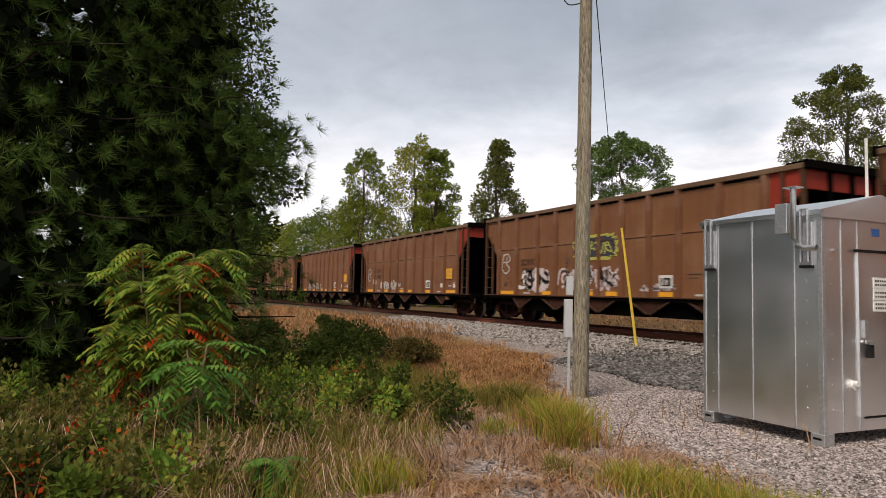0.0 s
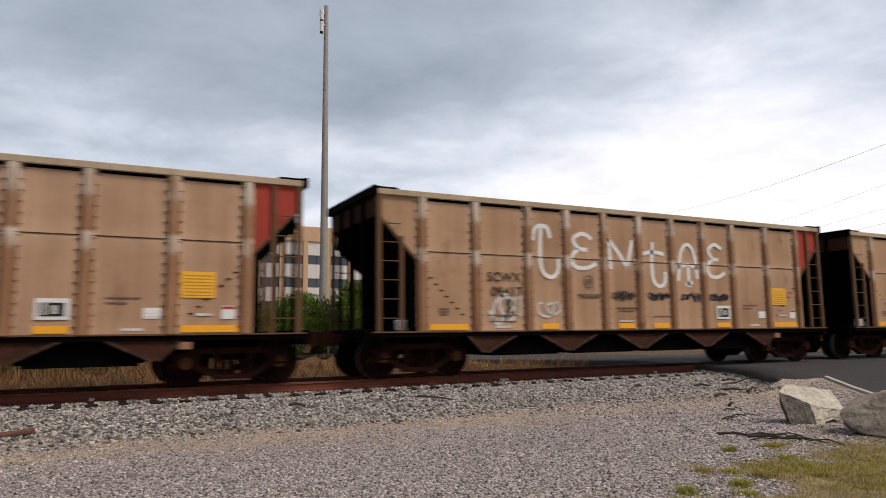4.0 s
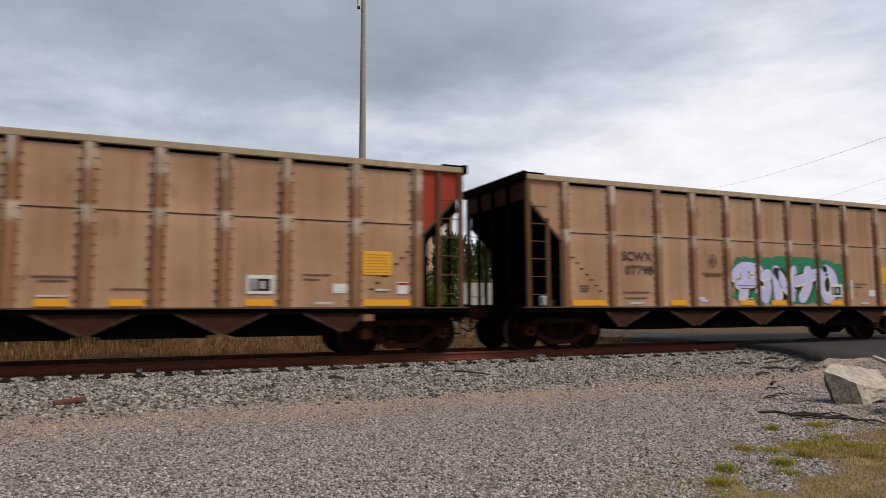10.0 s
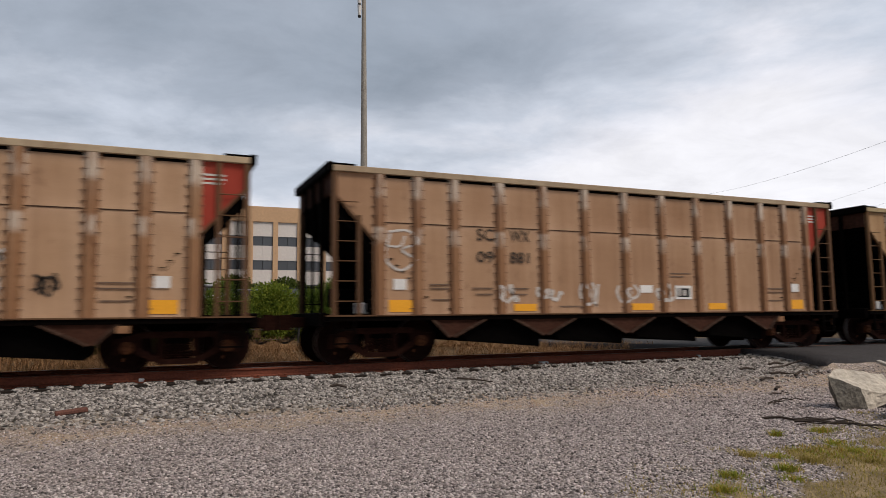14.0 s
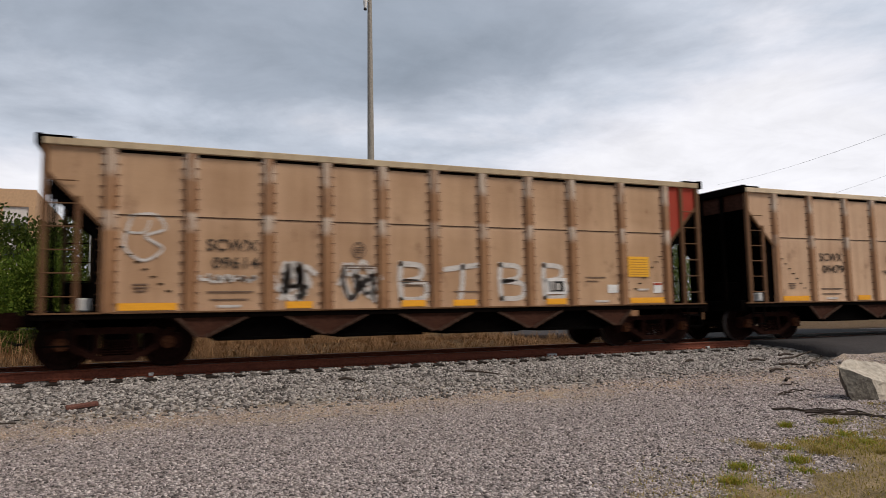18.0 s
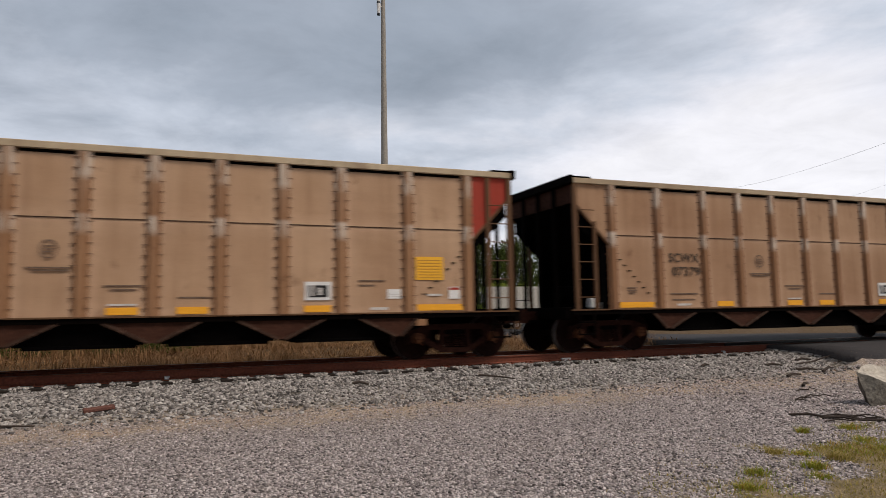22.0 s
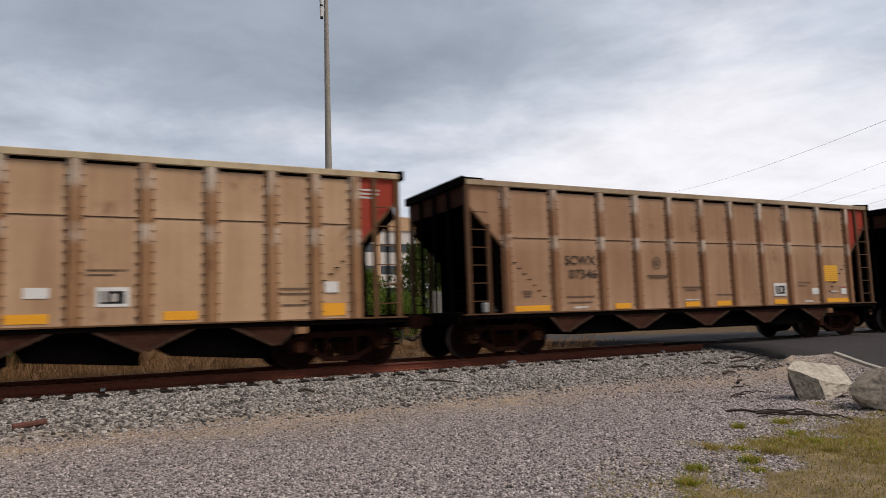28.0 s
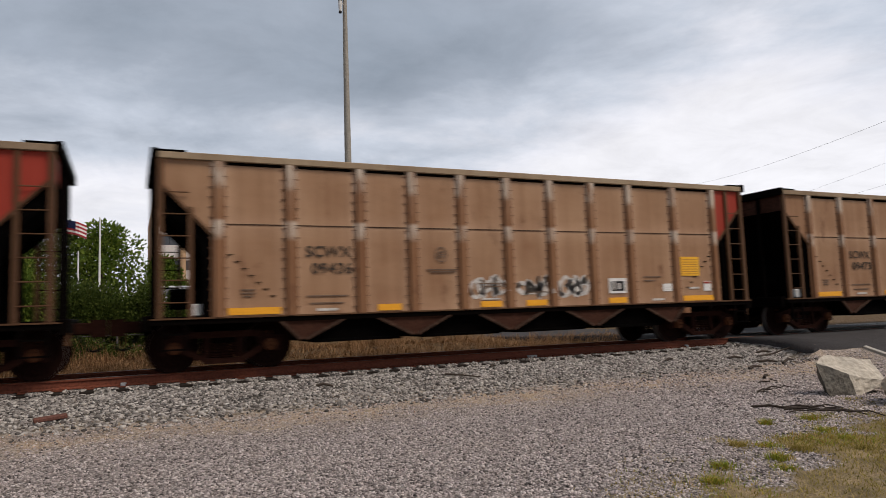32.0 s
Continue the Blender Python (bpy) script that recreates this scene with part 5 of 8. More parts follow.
def build_train():
    master = {"A": build_car("A"), "B": build_car("B")}
    for i in range(FIRST, LAST + 1):
        kind = "B" if i in KIND_B else "A"
        car = copy_thing(master[kind], Matrix.Identity(4))
        CARS.append((i, car))
        stencil(car, kind, NUMBERS.get(i, "09%03d" % (400 + (i * 37) % 500)))
        paint(car, kind, i)
        tone = TONES.get(i, 0.42 if i > 0 else 0.02)
        for o in car.children_recursive:
            o.color = (0.8 * tone + 0.18 if i > 2 else 0.04, HUES.get(i, 0.24), 0, 1)
        if i in (10, 15, 21):
            tagged(car, "weathered tan coal hopper car with bright sprayed lettering")
        elif i in (2, 5, 16, 18, 27):
            tagged(car, "weathered tan coal hopper car with white sprayed lettering")
        elif i in KIND_B:
            tagged(car, "tan coal hopper car with closely spaced stakes and red end")
    for m in master.values():
        for o in (*m.children_recursive, m):
            bpy.data.objects.remove(o)


build_train()


def motions():
    """The train rolls west, a little faster all the time; its wheels turn."""
    for i, car in CARS:
        x0 = -17.20 + i * PITCH
        ts = [0, 2, 4, 6, 8, 10, 12, 14, 16, 18, 20, 22, 24, 26, 28, 30, 32]
        walk(car, [(t, pose(x0 - travel(t), TRACK_Y, RAIL_Z)) for t in ts])
        near = [k / FPS for k in range(0, 32 * FPS + 1) if abs(x0 - travel(k / FPS)) < 27]
        if len(near) < 2:
            continue
        for o in car.children_recursive:
            if not o.name.startswith("wheelset"):
                continue
            u = o.location.x
            turn = [(t, -math.degrees(travel(t) / 0.457)) for t in near]
            rows = ([(0.0, turn[0][1])] if near[0] > 0 else []) + turn + ([(32.0, turn[-1][1])] if near[-1] < 32 else [])
            walk(o, [(t, pose(u, 0, 0.457, 0, a, 0)) for t, a in rows])


# ---------------------------------------------------------------- plants: materials
def m_leaf(name, cols, rough=0.6, through=0.35):
    """Leaves, each in its own shade between the colours given."""
    m, N, B = material(name)
    rnd = N.t.nodes.new("ShaderNodeNewGeometry").outputs["Random Per Island"]
    n = len(cols)
    c = ramp(N, rnd, *[(i / max(1, n - 1), col) for i, col in enumerate(cols)])
    big = noise_n(N, coords(N), 0.9, 3)
    c = mix(N, ramp(N, big, (0.35, 0.3), (0.6, 0.0)), c, [x * 0.6 for x in cols[0]])
    N.link(c, B.inputs["Base Color"])
    B.inputs["Roughness"].default_value = rough
    B.inputs["Specular IOR Level"].default_value = 0.06
    if through:
        t = N.t.nodes.new("ShaderNodeBsdfTranslucent")
        N.link(c, t.inputs[0])
        mx = N.t.nodes.new("ShaderNodeMixShader")
        mx.inputs[0].default_value = through
        out = N.t.nodes["Material Output"]
        N.link(B.outputs[0], mx.inputs[1])
        N.link(t.outputs[0], mx.inputs[2])
        N.link(mx.outputs[0], out.inputs[0])
    return m


L_PINE = m_leaf("pine_needles", [(0.024, 0.046, 0.009), (0.068, 0.118, 0.022), (0.15, 0.23, 0.045)], 0.5, 0.15)
# near-black leaf colour that holds the shade inside the pine crowns
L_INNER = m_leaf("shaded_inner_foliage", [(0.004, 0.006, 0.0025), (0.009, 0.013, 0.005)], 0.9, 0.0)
L_PINE_FAR = m_leaf("far_pine_needles", [(0.065, 0.115, 0.032), (0.12, 0.19, 0.05), (0.21, 0.29, 0.09)], 0.6, 0.2)
L_OAK = m_leaf("oak_leaves", [(0.075, 0.095, 0.025), (0.13, 0.155, 0.035), (0.20, 0.18, 0.05)])
L_DARK = m_leaf("dark_leaves", [(0.032, 0.048, 0.010), (0.062, 0.088, 0.016), (0.105, 0.125, 0.026)])
L_MAPLE = m_leaf("green_leaves", [(0.095, 0.135, 0.018), (0.17, 0.22, 0.028), (0.27, 0.29, 0.04)])
L_YELLOW = m_leaf("yellowing_leaves", [(0.17, 0.19, 0.024), (0.27, 0.285, 0.034), (0.38, 0.34, 0.045)])
L_RUST = m_leaf("bronze_leaves", [(0.085, 0.09, 0.024), (0.14, 0.125, 0.035), (0.21, 0.11, 0.045)])
L_VINE = m_leaf("vine_leaves", [(0.060, 0.100, 0.015), (0.11, 0.165, 0.024), (0.19, 0.235, 0.036)])
L_SUMAC = m_leaf("sumac_leaflets", [(0.085, 0.18, 0.028), (0.17, 0.29, 0.045), (0.28, 0.36, 0.05), (0.38, 0.31, 0.05)], 0.5)
L_SUMAC_RED = m_leaf("red_sumac_leaflets", [(0.36, 0.025, 0.010), (0.44, 0.07, 0.012), (0.42, 0.20, 0.03)], 0.5)
L_FERN = m_leaf("bright_green_leaflets", [(0.06, 0.15, 0.025), (0.11, 0.25, 0.04), (0.17, 0.31, 0.055)], 0.45)
L_WEED = m_leaf("weed_leaves", [(0.07, 0.085, 0.018), (0.15, 0.155, 0.033), (0.27, 0.205, 0.055)])
G_STRAW = m_leaf("dry_straw", [(0.24, 0.135, 0.09), (0.50, 0.32, 0.215), (0.72, 0.53, 0.38)], 0.8, 0.2)
G_RUST = m_leaf("russet_straw", [(0.19, 0.08, 0.033), (0.47, 0.24, 0.105), (0.60, 0.39, 0.20)], 0.8, 0.2)
G_FAR = m_leaf("brown_stubble", [(0.10, 0.05, 0.024), (0.27, 0.145, 0.066), (0.46, 0.28, 0.14)], 0.8, 0.2)
G_GREEN = m_leaf("green_grass", [(0.105, 0.105, 0.020), (0.20, 0.185, 0.036), (0.34, 0.255, 0.07)], 0.6, 0.3)
G_BRIGHT = m_leaf("yellow_green_grass", [(0.17, 0.235, 0.028), (0.30, 0.33, 0.042), (0.44, 0.37, 0.07), (0.46, 0.23, 0.055)], 0.6, 0.35)
G_LAWN = m_leaf("patchy_lawn_grass", [(0.19, 0.165, 0.034), (0.36, 0.28, 0.07), (0.54, 0.40, 0.18)], 0.7, 0.3)
M_BARK = simple("rough_bark", (0.085, 0.062, 0.046), 0.95, scale=6, var=0.45, bump_h=0.02)
M_PINEBARK = simple("dark_pine_bark", (0.028, 0.020, 0.015), 0.95, scale=6, var=0.45, bump_h=0.02)
M_STEM = simple("dry_stem", (0.22, 0.16, 0.10), 0.9, scale=9)


# ---------------------------------------------------------------- plants: shapes
def unit(rng, n):
    v = rng.normal(size=(n, 3))
    return v / np.linalg.norm(v, axis=1, keepdims=True)


def leaf_arrays(P, rng, size, aspect=0.45, flat=0.0, along=None):
    """One four-cornered leaf at each point: verts (4n, 3)."""
    n = len(P)
    d = unit(rng, n) if along is None else along + 0.5 * unit(rng, n)
    d /= np.linalg.norm(d, axis=1, keepdims=True)
    up = unit(rng, n) * (1 - flat) + np.array([0, 0, 1.0]) * flat
    w = np.cross(d, up)
    w /= np.linalg.norm(w, axis=1, keepdims=True) + 1e-9
    s = size * rng.uniform(0.6, 1.3, (n, 1))
    mid = P + d * s * 0.45
    V = np.stack([P, mid + w * s * aspect / 2, P + d * s, mid - w * s * aspect / 2], 1)
    return V.reshape(-1, 3)


def quads(n, base=0):
    return (base + np.arange(4 * n).reshape(n, 4)).tolist()


def fast_mesh(name, V, F4, mat, parent=None, label="", kind=""):
    """An object from arrays of corners and of four-sided faces."""
    V, F4 = np.asarray(V, np.float32), np.asarray(F4, np.int32)
    me = bpy.data.meshes.new(name)
    me.vertices.add(len(V))
    me.vertices.foreach_set("co", V.ravel())
    k = F4.shape[1]
    me.loops.add(F4.size)
    me.loops.foreach_set("vertex_index", F4.ravel())
    me.polygons.add(len(F4))
    me.polygons.foreach_set("loop_start", np.arange(0, F4.size, k, dtype=np.int32))
    me.update(calc_edges=True)
    me.materials.append(mat)
    ob = new(name, me)
    if parent is not None:
        ob.parent = parent
    return tagged(ob, label, kind=kind)


def bend(a, b, rng, k=5, wob=0.12):
    a, b = np.array(a, float), np.array(b, float)
    L = np.linalg.norm(b - a)
    return [tuple(a + (b - a) * i / k + (rng.normal(size=3) * wob * L / k if 0 < i < k else 0)) for i in range(k + 1)]


def tree(name, x, y, h, r, label, mat, base=0.25, leaves=6000, leaf=0.22, seed=1, cone=0.0, clumps=60, group="", trunk=None, spread=0.42):
    """A broad-leaved tree: trunk and limbs, and a crown of leaf clumps with gaps between them."""
    rng = np.random.RandomState(seed)
    z0 = float(ground_z(x, y)) if math.hypot(x, y) < 60 else 0.0
    t = thing(name, pose(x, y, z0 - 0.1), label, "tree", group)
    V, F = [], []
    rt = trunk or 0.018 * h + 0.05
    stem = bend((0, 0, 0), (rng.uniform(-.3, .3), rng.uniform(-.3, .3), h * 0.92), rng, 7, 0.1)
    tube(V, F, stem, rt, rt * 0.15, 9)
    C = []
    for k in range(clumps):
        f = base + (1 - base) * ((k + 0.5) / clumps) ** 0.85
        prof = math.sin(math.pi * min(1, (f - base) / (1 - base) * 0.82 + 0.14)) ** 0.7 if not cone else (1 - (f - base) / (1 - base)) ** 0.75 + 0.06
        rad = r * prof * math.sqrt(rng.uniform(0.15, 1.0)) * rng.uniform(0.8, 1.12)
        a = k * 2.39996 + rng.uniform(-.4, .4)
        c = np.array([rad * math.cos(a), rad * math.sin(a), h * f + rng.uniform(-.03, .03) * h])
        C.append((c, prof))
        s = np.array(stem[int(min(6, max(1, (f - 0.16) * 7)))])
        if k % 2 == 0:
            tube(V, F, bend(s, c, rng, 4, 0.16), rt * 0.28 * (1.15 - f), 0.012, 5)
    obj_of("trunk", V, F, M_BARK, t, "", smooth=True)
    per = leaves // clumps
    P, A = [], []
    for c, prof in C:
        q = unit(rng, per) * rng.uniform(0, 1, (per, 1)) ** 0.42 * np.array([spread, spread, spread * 0.75]) * 1.7 * r * (0.35 + 0.4 * prof)
        P.append(c + q)
        A.append(q)
    P, A = np.concatenate(P), np.concatenate(A)
    A /= np.linalg.norm(A, axis=1, keepdims=True) + 1e-6
    Vl = leaf_arrays(P, rng, leaf, 0.62, 0.3, A)
    fast_mesh("crown", Vl, np.arange(len(Vl)).reshape(-1, 4), mat, t, "", "stuff")
    return t


def bush(name, x, y, rx, ry, h, label, mat, leaves=2500, leaf=0.10, seed=1, group="", lumps=14, z=None, category="bush"):
    rng = np.random.RandomState(seed)
    z0 = float(ground_z(x, y)) if z is None else z
    t = thing(name, pose(x, y, z0), label, category, group)
    V, F = [], []
    P, A = [], []
    for k in range(lumps):
        a = rng.uniform(0, 2 * math.pi)
        q = math.sqrt(rng.uniform(0, 1))
        c = np.array([rx * q * math.cos(a) * 0.8, ry * q * math.sin(a) * 0.8, h * rng.uniform(0.25, 0.9) * (1 - 0.45 * q * q)])
        tube(V, F, bend((c[0] * .3, c[1] * .3, -0.05), c, rng, 3, 0.15), 0.018 + 0.006 * h, 0.006, 5)
        n = leaves // lumps
        d = unit(rng, n) * rng.uniform(0, 1, (n, 1)) ** 0.42 * np.array([rx * 0.45, ry * 0.45, h * 0.27])
        P.append(c + d)
        A.append(d)
    P, A = np.concatenate(P), np.concatenate(A)
    P[:, 2] = np.maximum(P[:, 2], 0.02)
    A /= np.linalg.norm(A, axis=1, keepdims=True) + 1e-6
    obj_of("stem", V, F, M_BARK, t, smooth=True)
    Vl = leaf_arrays(P, rng, leaf, 0.6, 0.3, A)
    fast_mesh("foliage", Vl, np.arange(len(Vl)).reshape(-1, 4), mat, t, "", "stuff")
    return t


def blades(name, X, Y, h, w, mat, seed, lean=0.35, label="", category="grass"):
    """A stand of grass, each blade two faces long and bent over."""
    rng = np.random.RandomState(seed)
    n = len(X)
    Z = ground_z(X, Y) - 0.02
    H = h * rng.uniform(0.45, 1.25, n)
    a = rng.uniform(0, 2 * math.pi, n)
    d = np.stack([np.cos(a), np.sin(a), np.zeros(n)], 1)
    b = a + rng.uniform(-1.2, 1.2, n) + math.pi / 2
    s = np.stack([np.cos(b), np.sin(b), np.zeros(n)], 1) * w * rng.uniform(0.6, 1.4, (n, 1))
    L = (lean * rng.uniform(0.2, 1.6, n) * H)[:, None]
    p0 = np.stack([X, Y, Z], 1)
    up = np.zeros((n, 3))
    up[:, 2] = H
    p1 = p0 + up * 0.55 + d * L * 0.3
    p2 = p0 + up * np.clip(1 - lean * 0.25, 0.3, 1) + d * L
    V = np.stack([p0 - s, p0 + s, p1 + s * 0.75, p1 - s * 0.75, p2 + s * 0.12, p2 - s * 0.12], 1).reshape(-1, 3)
    i = np.arange(n)[:, None] * 6
    F = np.concatenate([i + np.array([[0, 1, 2, 3]]), i + np.array([[3, 2, 4, 5]])])
    ob = fast_mesh(name, V, F, mat, None, label, "stuff")
    return tagged(ob, category=category)


def locks(name, X, Y, length, mat, seed, label, high=0.10, each=16):
    """Locks of straw: bunches of long stalks that lie over in one direction."""
    rng = np.random.RandomState(seed)
    n = len(X)
    a = np.repeat(0.8 * fbm(X, Y, 0.9, 5.0) + rng.normal(size=n) * 0.7 - 0.6, each) + rng.normal(size=n * each) * 0.22
    L = np.repeat(length * rng.uniform(0.5, 1.2, n), each) * rng.uniform(0.6, 1.2, n * each)
    H = np.repeat(high * rng.uniform(0.3, 1.3, n), each) * rng.uniform(0.4, 1.2, n * each)
    bx, by = np.repeat(X, each) + rng.normal(size=n * each) * 0.05, np.repeat(Y, each) + rng.normal(size=n * each) * 0.05
    d = np.stack([np.cos(a), np.sin(a)], 1)
    w = np.stack([-d[:, 1], d[:, 0]], 1) * 0.0034 * rng.uniform(0.7, 1.5, (n * each, 1))
    sway = rng.normal(size=n * each) * 0.06
    rows = []
    for f, g in ((0.0, 0.0), (0.3, 0.75), (0.65, 1.0), (1.0, 0.45)):
        px = bx + d[:, 0] * L * f - d[:, 1] * sway * f * f
        py = by + d[:, 1] * L * f + d[:, 0] * sway * f * f
        z = ground_z(px, py) + 0.004 + H * g
        for s in (-1, 1):
            k = s * (1.0 - 0.6 * f)
            rows.append(np.stack([px + w[:, 0] * k, py + w[:, 1] * k, z], 1))
    V = np.stack(rows, 1).reshape(-1, 3)
    i = np.arange(n * each)[:, None] * 8
    F = np.concatenate([i + np.array([[2 * j, 2 * j + 1, 2 * j + 3, 2 * j + 2]]) for j in range(3)])
    ob = fast_mesh(name, V, F, mat, None, label, "stuff")
    return tagged(ob, category="straw")


def scatter(rng, n, x0, x1, y0, y1, keep):
    X, Y = rng.uniform(x0, x1, n), rng.uniform(y0, y1, n)
    k = rng.uniform(0, 1, n) < keep(X, Y)
    return X[k], Y[k]


def frond(P, A, rng, o, d, L, pairs, droop=0.5):
    """A feathered leaf: leaflet roots and their directions along a drooping rib; returns the rib."""
    d = np.array(d) / np.linalg.norm(d)
    side = np.cross(d, [0, 0, 1.0])
    side /= np.linalg.norm(side) + 1e-9
    rib = []
    for i in range(pairs + 1):
        f = i / pairs
        p = np.array(o) + d * L * f + np.array([0, 0, -droop * L * f * f])
        rib.append(tuple(p))
        if i > 0:
            fw = d + np.array([0, 0, -2 * droop * f])
            for s in (-1, 1):
                P.append(p)
                A.append(side * s + fw * 0.45 + np.array([0, 0, -0.25]))
    P.append(np.array(rib[-1]))
    A.append(d + np.array([0, 0, -droop]))
    return rib


def leaflets(P, A, rng, size, aspect=0.32):
    P, A = np.array(P), np.array(A)
    A = A / np.linalg.norm(A, axis=1, keepdims=True)
    w = np.cross(A, np.array([0, 0, 1.0]))
    w /= np.linalg.norm(w, axis=1, keepdims=True) + 1e-9
    s = size * rng.uniform(0.75, 1.15, (len(P), 1))
    mid = P + A * s * 0.4
    sag = np.array([0, 0, -0.12]) * s
    return np.stack([P, mid + w * s * aspect / 2, P + A * s + sag, mid - w * s * aspect / 2], 1).reshape(-1, 3)


def sumac(x, y, h, seed, stems, per, L, size, mat, mat2, label, red=0.12, name="sumac_shrub", spread=0.75):
    rng = np.random.RandomState(seed)
    t = thing(name, pose(x, y, float(ground_z(x, y)) - 0.03), label, "shrub")
    V, F, P, A, P2, A2 = [], [], [], [], [], []
    for k in range(stems):
        a = rng.uniform(0, 2 * math.pi)
        top = np.array([spread * math.cos(a) * rng.uniform(.2, 1), spread * math.sin(a) * rng.uniform(.2, 1), h * rng.uniform(0.5, 1.0)])
        tube(V, F, bend((top[0] * .2, top[1] * .2, 0), top, rng, 5, 0.08), 0.022, 0.010, 6)
        for j in range(per):
            b = j * 2.4 + rng.uniform(-.4, .4)
            o = top * (1 - 0.5 * rng.uniform(0, 1) ** 1.4)
            d = (math.cos(b), math.sin(b), rng.uniform(0.1, 0.85))
            tgt = (P2, A2) if rng.uniform() < red else (P, A)
            rib = frond(*tgt, rng, o, d, L * rng.uniform(0.7, 1.15), 9, rng.uniform(0.4, 0.95))
            tube(V, F, [rib[0], rib[4], rib[-1]], 0.004, 0.0015, 4)
    obj_of("stem", V, F, M_STEM, t, smooth=True)
    Vl = leaflets(P, A, rng, size)
    fast_mesh("foliage", Vl, np.arange(len(Vl)).reshape(-1, 4), mat, t, "", "stuff")
    if P2:
        Vl = leaflets(P2, A2, rng, size)
        fast_mesh("red_foliage", Vl, np.arange(len(Vl)).reshape(-1, 4), mat2, t, "reddening autumn leaflets", "stuff")
    return t


def needle_tufts(P, D, rng, n, length, width):
    """Sprays of pine needles round each point."""
    m = len(P)
    P = np.repeat(P, n, 0)
    D = np.repeat(D, n, 0)
    d = D * 0.95 + unit(rng, m * n)
    d /= np.linalg.norm(d, axis=1, keepdims=True)
    w = np.cross(d, unit(rng, m * n))
    w /= np.linalg.norm(w, axis=1, keepdims=True) + 1e-9
    L = length * rng.uniform(0.7, 1.2, (m * n, 1))
    droop = np.array([0, 0, -0.12]) * L
    V = np.stack([P - w * width, P + w * width, P + d * L + droop + w * width * 0.3, P + d * L + droop - w * width * 0.3], 1)
    return V.reshape(-1, 3)


def near_pine(x, y, h, r, seed, tufts=26, limbs=(), label="tall dark green pine with long drooping needled boughs"):
    rng = np.random.RandomState(seed)
    t = thing("pine_tree", pose(x, y, float(ground_z(x, y)) - 0.1), label, "tree")
    V, F, P, D = [], [], [], []
    tube(V, F, bend((0, 0, 0), (0.2, -0.1, h), rng, 8, 0.03), 0.24, 0.05, 10)
    k = 0
    z = 0.7
    boughs = []
    while z < h * 0.97:
        f = z / h
        reach = r * (1 - f) ** 0.55 * rng.uniform(0.8, 1.1)
        a = k * 2.39996
        boughs.append((z, a, reach, rng.uniform(-0.25, 0.35) * reach * 0.5))
        k += 1
        z += 0.055 + 0.03 * f * h / 6
    for z, a, reach, rise in (*boughs, *limbs):
        f = z / h
        d = np.array([math.cos(a), math.sin(a), 0])
        tip = np.array([0, 0, z]) + d * reach + np.array([0, 0, rise])
        pts = bend((0, 0, z), tip, rng, 5, 0.10)
        tube(V, F, pts, 0.045 * (1 - f) + 0.012, 0.008, 5)
        for j in range(tufts):
            g = 0.22 + 0.8 * (j + rng.uniform(0, 1)) / tufts
            q = np.array(pts[0]) + (np.array(pts[-1]) - np.array(pts[0])) * min(1, g)
            off = rng.normal(size=3) * np.array([0.34, 0.34, 0.20]) * (0.5 + 0.9 * min(1, g))
            P.append(q + off)
            dd = d * 0.6 + off * 1.2 + np.array([0, 0, 0.35])
            D.append(dd / np.linalg.norm(dd))
    obj_of("trunk", V, F, M_PINEBARK, t, smooth=True)
    # leaf mass added to close the crown, its shade put into the colour
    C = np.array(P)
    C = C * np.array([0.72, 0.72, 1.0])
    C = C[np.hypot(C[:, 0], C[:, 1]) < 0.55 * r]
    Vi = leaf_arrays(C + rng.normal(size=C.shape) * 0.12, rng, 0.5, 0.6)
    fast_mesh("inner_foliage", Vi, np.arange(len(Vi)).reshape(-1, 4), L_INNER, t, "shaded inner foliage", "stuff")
    Vn = needle_tufts(np.array(P), np.array(D), rng, 40, 0.22, 0.0050)
    fast_mesh("needles", Vn, np.arange(len(Vn)).reshape(-1, 4), L_PINE, t, "", "stuff")
    return t


